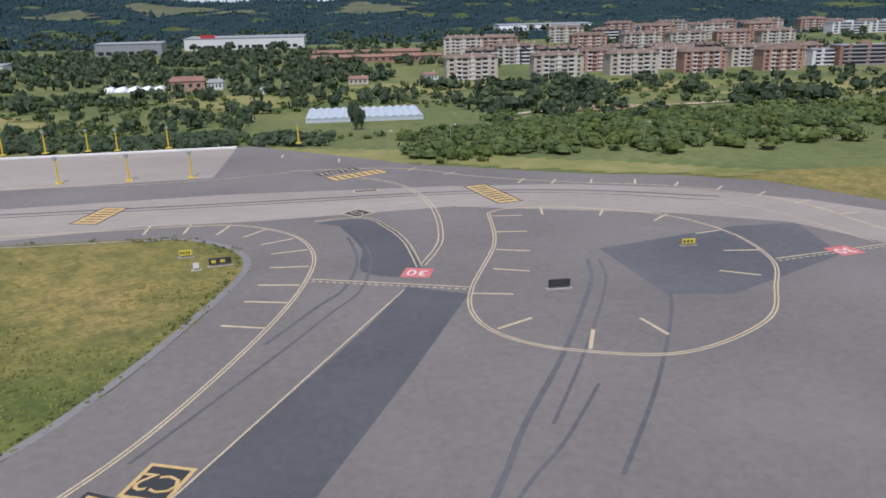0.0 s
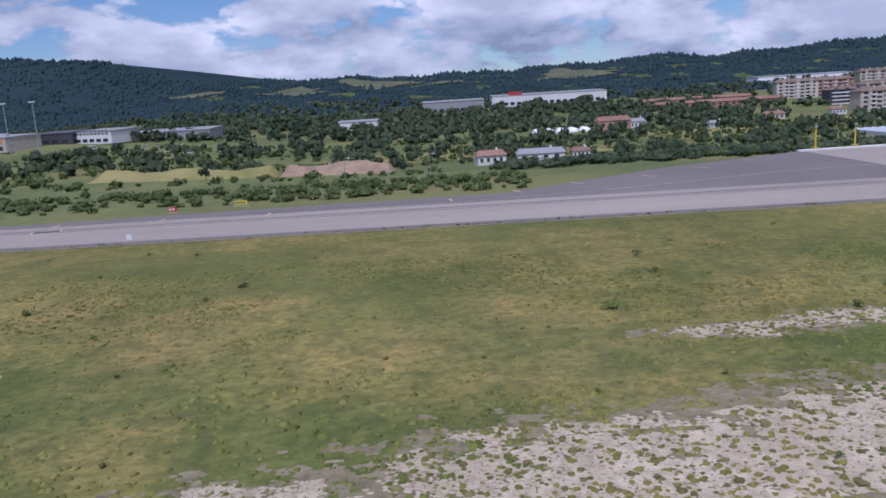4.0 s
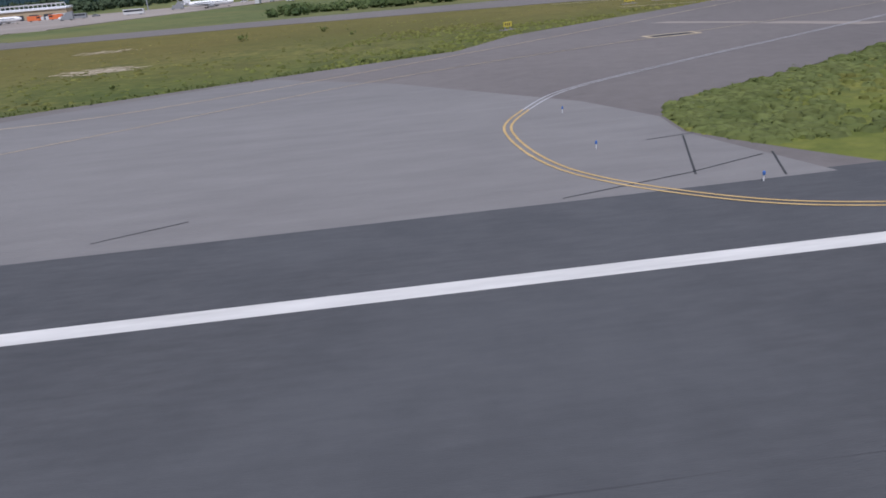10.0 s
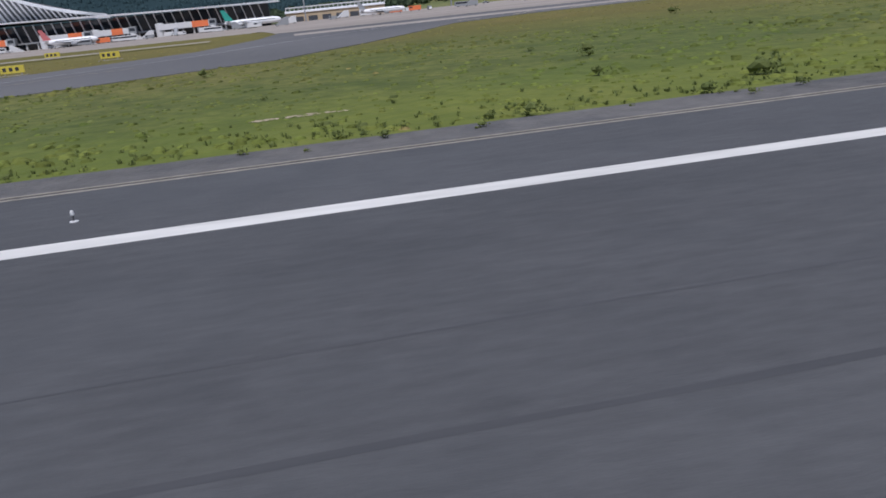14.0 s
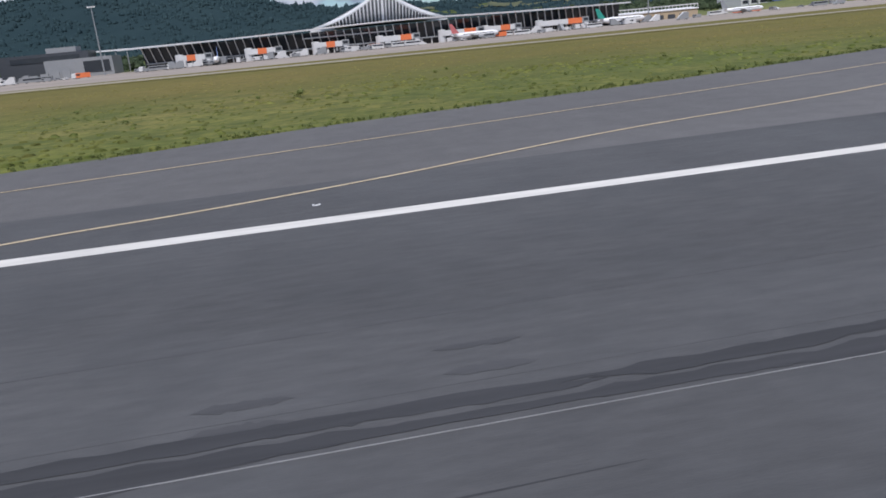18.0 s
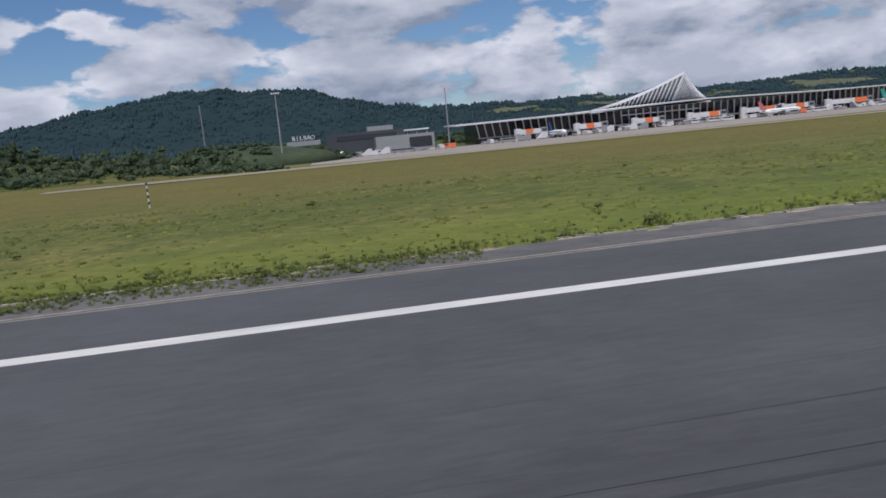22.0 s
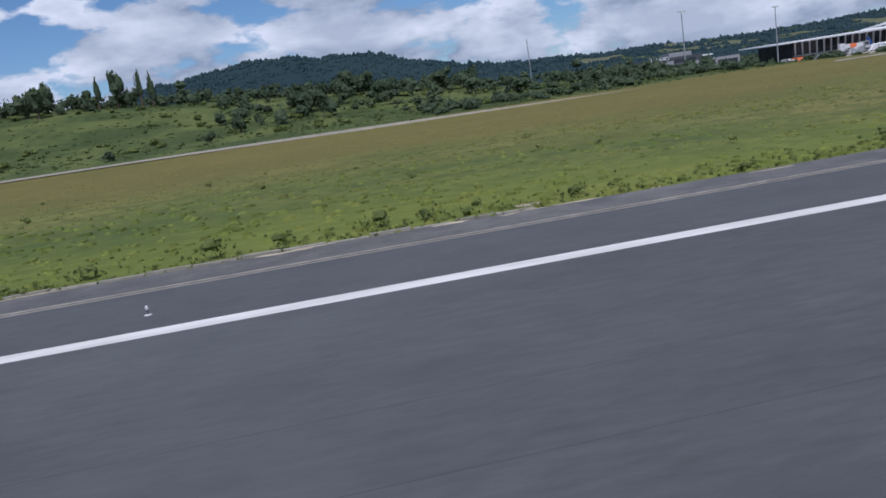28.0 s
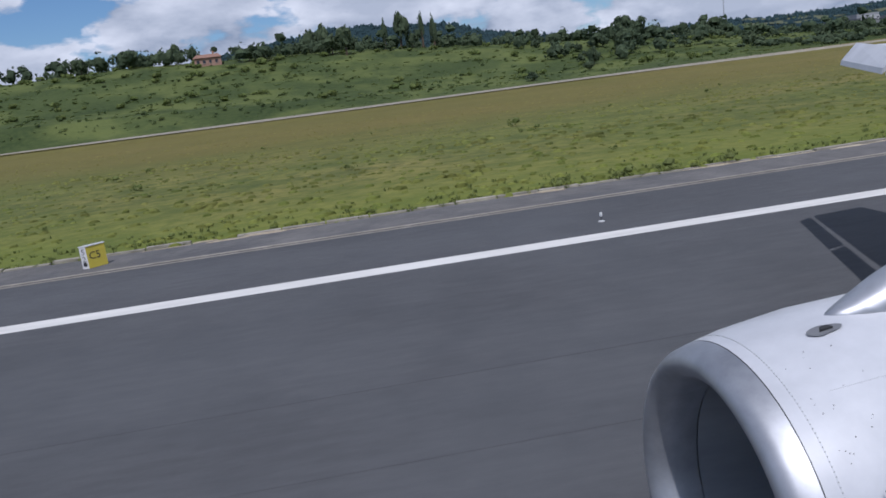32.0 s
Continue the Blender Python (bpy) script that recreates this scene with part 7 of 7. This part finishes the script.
shed(-350, 760, 40, 20, 8, WALL_WHITE, "white hall at the wood's edge")
shed(330, 1240, 160, 50, 9, ROOF_WHITE, "long white glasshouse halls behind the town")
for k in range(34):
    x, y = r.uniform(-720, -430), r.uniform(520, 590)
    if k < 2:
        car = thing("parked_car", (x, y, float(height(x, y))), "pale car parked before the industrial halls", "car", "parked cars", turn=r.uniform(-20, 20))
        part("body", Geo().box(-2.3, -0.9, 0.35, 2.3, 0.9, 0.95), WALL_WHITE if k else GREY_PANEL, car)
        part("cabin", Geo().hexa([(-1.5, -0.85, 0.95), (1.3, -0.85, 0.95), (1.3, 0.85, 0.95), (-1.5, 0.85, 0.95)], [(-0.9, -0.7, 1.6), (0.8, -0.7, 1.6), (0.8, 0.7, 1.6), (-0.9, 0.7, 1.6)]), WINDOW, car)
        for wx, wy in ((-1.4, -0.9), (1.4, -0.9), (-1.4, 0.9), (1.4, 0.9)):
            wheel = part("wheel", Geo().rod((wx, wy - 0.1, 0.35), (wx, wy + 0.1, 0.35), 0.35, k=8), TYRE, car)
            part("hub", Geo().rod((wx, wy - 0.12, 0.35), (wx, wy + 0.12, 0.35), 0.18, k=8), STEEL, wheel)
        cars = car
    else:
        copy_thing(cars, put((x, y, float(height(x, y))), r.uniform(-20, 20)))


def draped(name, outline, mat, label, category, lift=0.25):
    """A flat patch of land cover that follows the ground, cut into strips."""
    xs = [p[0] for p in outline]; ys = [p[1] for p in outline]
    gxx = np.linspace(min(xs), max(xs), 28); gyy = np.linspace(min(ys), max(ys), 28)
    g = Geo()
    for a0, a1 in zip(gxx, gxx[1:]):
        for b0, b1 in zip(gyy, gyy[1:]):
            if inside(np.array([(a0 + a1) / 2]), np.array([(b0 + b1) / 2]), outline)[0]:
                g.face([(x, y, float(height(x, y)) + lift) for x, y in ((a0, b0), (a1, b0), (a1, b1), (a0, b1))])
    return solid(name, g, mat, label, category, kind="structure")


def mound(name, x0, x1, top, mat, label, category):
    """A long low bank rising from the valley floor, steep in front, with an uneven face."""
    g = Geo()
    nu, nw = 40, 9
    pts = []
    for i in range(nu + 1):
        x = x0 + (x1 - x0) * i / nu
        rise = top * min(1, 6 * math.sin(math.pi * i / nu)) * (0.82 + 0.18 * math.sin(x * 0.16))
        row = []
        for j in range(nw + 1):
            u = j / nw
            wave = 0.7 * math.sin(x * 0.55 + 3 * u) + 0.5 * math.sin(x * 1.3 + 7 * u)
            up = min(1, u / 0.6) if u < 0.85 else (1 - u) / 0.15
            y = 326 + 20 * u + wave * 1.2
            row.append((x, y, float(height(x, y)) + rise * up - (0.6 if j in (0, nw) else 0) + 0.25 * wave * up))
        pts.append(row)
    for i in range(nu):
        for j in range(nw):
            g.face([pts[i][j], pts[i + 1][j], pts[i + 1][j + 1], pts[i][j + 1]])
    return solid(name, g, mat, label, category, kind="structure")


mound("meadow_bank", -428, -339, 5.0, FIELD, "sloping pale yellow-green meadow", "meadow")
mound("earth_bank", -338, -284, 6.0, EARTH, "bare dull-brown earth bank below a meadow", "earth bank")
draped("earth_bank", ragged(150, 395, 34, 12, 8), EARTH, "bare pale earth heap beside a track", "earth bank", 0.6)
for field in HILL_FIELDS:
    draped("meadow", field, CLEARING, "pale clearing on the wooded hillside", "meadow", 1.5)
draped("meadow", ragged(-250, 420, 80, 40, 12), FIELD, "pale yellow-green meadow", "meadow")
draped("meadow", ragged(-60, 500, 70, 46, 14), FIELD, "pale yellow-green meadow", "meadow")
draped("meadow", ragged(60, 560, 60, 40, 15), FIELD, "pale yellow-green meadow", "meadow")
draped("meadow", ragged(230, 520, 60, 40, 16), FIELD, "pale yellow meadow", "meadow")
draped("meadow", ragged(330, 450, 80, 46, 17), FIELD, "pale yellow meadow", "meadow")
draped("verge", [(-20, 205), (20, 205), (70, 180), (110, 165), (120, 172), (60, 205), (20, 235), (-30, 262), (-36, 250)], FIELD, "strip of yellow grass beside the taxiway", "grass verge", 0.05)
track = Geo().band(curve([(90, 380), (140, 400), (200, 398), (280, 420)]), 6, 0)
track.v = [(x, y, float(height(x, y)) + 0.5) for x, y, z in track.v]
solid("farm_track", track, GRAVEL, "pale gravel farm track", "track", kind="structure")

# ---- kerb slabs along the grass edge, the nearest as single pieces ----
def kerb_run(x0, x1, y, step, limit, gap, wide):
    slab = mesh("kerb_slab", Geo().box(-0.48 * step, -wide, -0.1, 0.48 * step, wide, 0.045), KERB)
    run = thing("kerb", (x0, y, 0), "line of pale concrete kerb slabs half hidden by grass", "kerb", kind="structure")
    rr = random.Random(int(-x0))
    n = int((x1 - x0) / step)
    for i in range(min(n, limit)):
        hidden = math.sin(i * 0.31) + 0.8 * math.sin(i * 0.117 + 2) + rr.uniform(-0.6, 0.6)
        if hidden > 1.6 - 3.2 * gap:
            continue
        ob = part("kerb_slab", slab, KERB, run)
        ob.location = ((i + 0.5) * step * S, rr.uniform(-0.12, 0.12) * S, rr.uniform(-0.05, 0.02) * S)
        ob.rotation_euler = (rr.uniform(-0.03, 0.03), rr.uniform(-0.01, 0.01), rr.uniform(-0.02, 0.02))


kerb_run(-594, -330, 11.55, 1.5, 180, 0.1, 0.26)
kerb_run(-1790, -1200, 11.45, 2.0, 295, 0.36, 0.15)
edge = [(-47, 129), (-38, 128.6), (-26, 118.4), (-22.5, 104), (-28, 80), (-34.7, 58.3), (-42.2, 42.4), (-54, 30)]
part("kerb_ribbon", Geo().band([(x + 0.9, y) for x, y in curve(edge)], 1.5, 0.02), MOUTH, thing("kerb", (0, 0, 0), "grey broken kerb curving round the grass", "kerb", kind="structure"))
part("kerb_ribbon", Geo().band([(-440, 130.6), (-47, 129.2)], 0.6, 0.03), KERB, thing("kerb", (0, 0, 0), "straight pale concrete kerb along the taxiway grass", "kerb", kind="structure"))
weed_edge = np.array([p for p in curve(edge, 40)])
q = np.concatenate([weed_edge[rng.integers(0, len(weed_edge), 220)] + rng.normal(0, 0.8, (220, 2)) + (-0.9, 0), np.stack([rng.uniform(-440, -45, 160), rng.normal(131.2, 0.5, 160)], 1)])
stuff("kerb_weeds", weeds, np.column_stack([q, np.full(len(q), -0.05)]), rng.uniform(0.15, 0.45, len(q)), WEED, "weeds growing along the curved kerb", "weeds")

# ---- the jet's own engine and wing, as they stand at the end of the roll ----
METAL = material("polished_lip", (0.30, 0.31, 0.335), (0.56, 0.57, 0.60), scale=2.6, rough=0.5, metal=0.85, coarse=0.4)
COWL = material("white_cowl", (0.40, 0.41, 0.435), (0.55, 0.56, 0.585), scale=2.4, rough=0.38, coarse=0.3)
LINER = material("intake_liner", (0.26, 0.27, 0.29), (0.42, 0.43, 0.45), scale=2.2, rough=0.55, metal=0.3, stretch=(0.3, 1.5, 1.5))
eng = thing("jet_engine", (-1732.66, -18.22, 1.92), "white jet engine with polished metal intake lip hung under the wing", "jet engine")


def turned(profile, k=64, squash=1.0):
    return Geo().tube([[(h, r * math.cos(2 * math.pi * i / k), r * math.sin(2 * math.pi * i / k) * squash) for i in range(k)] for r, h in profile], cap=False)


part("intake_lip", turned([(1.02, 0.42), (1.035, 0.22), (1.09, 0.07), (1.16, 0.01), (1.20, 0.0), (1.25, 0.03), (1.30, 0.10), (1.335, 0.223)]), METAL, eng, "polished bare metal lip", smooth=True)
part("fan_cowl", turned([(1.335, 0.225), (1.40, 0.5), (1.47, 1.0), (1.50, 1.6), (1.50, 2.3), (1.46, 2.5)]), COWL, eng, "white painted cowl", smooth=True)
part("rear_cowl", turned([(1.462, 2.52), (1.42, 3.0), (1.30, 3.8), (1.12, 4.6), (1.05, 4.62), (0.6, 4.5)]), COWL, eng, smooth=True)
part("intake_liner", turned([(1.02, 0.43), (1.0, 0.8), (1.02, 1.3), (1.04, 1.6), (0.3, 1.62), (0.02, 1.62)]), LINER, eng, "grey intake liner", smooth=True)
part("spinner", Geo().lathe([(0.02, 0.95), (0.14, 1.08), (0.27, 1.35), (0.34, 1.62)], 24, "x"), BLACK, eng, "dark pointed fan hub", smooth=True)
for i in range(24):
    a = 2 * math.pi * i / 24
    ca, sa = math.cos(a), math.sin(a)
    cb, sb = math.cos(a + 0.16), math.sin(a + 0.16)
    part("fan_blade", Geo().face([(1.40, 0.3 * ca, 0.3 * sa), (1.36, 1.0 * ca, 1.0 * sa), (1.55, 1.0 * cb, 1.0 * sb), (1.55, 0.3 * cb, 0.3 * sb)]), STEEL, eng)
seam = turned([(1.3352, 0.221), (1.3365, 0.224), (1.3375, 0.228)])
part("panel_seam", seam, BLACK, eng)
part("panel_seam", turned([(1.502, 2.30), (1.503, 2.315)]), BLACK, eng)
for i in range(110):
    a = radians(60 + i * 1.3)
    r0 = 1.362
    part("rivet", Geo().rod((0.325, (r0 - 0.012) * math.cos(a), (r0 - 0.012) * math.sin(a)), (0.325, (r0 + 0.001) * math.cos(a), (r0 + 0.001) * math.sin(a)), 0.0042, k=6), STEEL, eng)
def skin_at(x, a, lift=0.004):
    """A point just above the cowl's skin."""
    rr = float(np.interp(x, [0.225, 0.5, 1.0, 1.6, 2.3], [1.335, 1.40, 1.47, 1.50, 1.50])) + lift
    return (x, rr * math.cos(a), rr * math.sin(a))


va = radians(98)
DUCT = paint("duct_grey", (0.15, 0.155, 0.165), 0.5)
ring = [(0.84 + 0.13 * math.cos(t), va + 0.045 * math.sin(t) * (1 if math.cos(t) < 0 else 0.75)) for t in [2 * math.pi * i / 20 for i in range(20)]]
part("vent_duct", Geo().face([skin_at(x, b, 0.012) for x, b in ring]), DUCT, eng, "flush grey vent duct")
part("vent_slot", Geo().hexa([skin_at(0.79, va + 0.012), skin_at(0.90, va + 0.012), skin_at(0.87, va - 0.02), skin_at(0.82, va - 0.02)], [skin_at(0.80, va + 0.01, 0.03), skin_at(0.89, va + 0.01, 0.03), skin_at(0.87, va - 0.015, 0.03), skin_at(0.82, va - 0.015, 0.03)]), BLACK, eng, "dark vent opening")
r = random.Random(9)
for k in range(26):
    a0, x0 = radians(r.uniform(100, 140)), r.uniform(0.4, 1.05)
    part("fastener", Geo().rod(skin_at(x0, a0, -0.01), skin_at(x0, a0, 0.002), r.uniform(0.002, 0.005), k=6), BLACK, eng)
for k in range(40):
    x0, a0 = 0.55 + 0.014 * k, radians(119)
    part("fastener", Geo().rod(skin_at(x0, a0, -0.01), skin_at(x0, a0, 0.001), 0.0028, k=6), STEEL, eng)
words = text("HOIST POINT", 0.085)
th = Geo()
for x0, y0, z0 in words.v:
    b = radians(152) - (y0 + 0.12) / 1.42
    th.v.append((0.78 + x0, 1.452 * math.cos(b), 1.452 * math.sin(b)))
th.f = words.f
part("stencil", th, BLACK, eng, "small black stencilled words HOIST POINT")
pyl = Geo()
pyl.tube([[(x, -w, z), (x, w, z), (x, w * 0.8, z + h * 0.8), (x, 0, z + h), (x, -w * 0.8, z + h * 0.8)] for x, z, w, h in ((0.98, 1.42, 0.03, 0.05), (1.08, 1.42, 0.09, 0.09), (1.22, 1.42, 0.15, 0.15), (1.45, 1.42, 0.20, 0.28), (1.8, 1.40, 0.24, 0.48), (2.6, 1.36, 0.28, 0.9), (4.4, 1.1, 0.34, 1.5), (6.5, 1.0, 0.34, 1.8))])
part("pylon", pyl, METAL, eng, "bare metal pylon fairing", smooth=True)
wing = thing("wing", (-1728.2, -18.2, 4.3), "white swept wing with drooped leading-edge slats", "wing")
part("wing_box", Geo().hexa([(1.0, -1.5, -0.25), (7.5, -1.5, -0.1), (8.5, 13.6, 0.55), (6.7, 13.4, 0.45)], [(1.2, -1.5, 0.35), (7.4, -1.5, 0.1), (8.5, 13.6, 0.65), (6.8, 13.4, 0.7)]), COWL, wing)
for k in range(4):
    t0, t1 = k / 4 + 0.008, (k + 1) / 4 - 0.008
    at = lambda t, dx, dz: (0.35 + 5.75 * t + dx, -0.5 + 13.8 * t, -0.42 + 0.72 * t + dz)
    part("slat", Geo().hexa([at(t0, 0, 0), at(t0, 0.75 - 0.3 * t0, 0.28), at(t1, 0.75 - 0.3 * t1, 0.28), at(t1, 0, 0)], [at(t0, 0.04, 0.12), at(t0, 0.75 - 0.3 * t0, 0.5), at(t1, 0.75 - 0.3 * t1, 0.5), at(t1, 0.04, 0.12)]), COWL, wing, "white drooped slat")
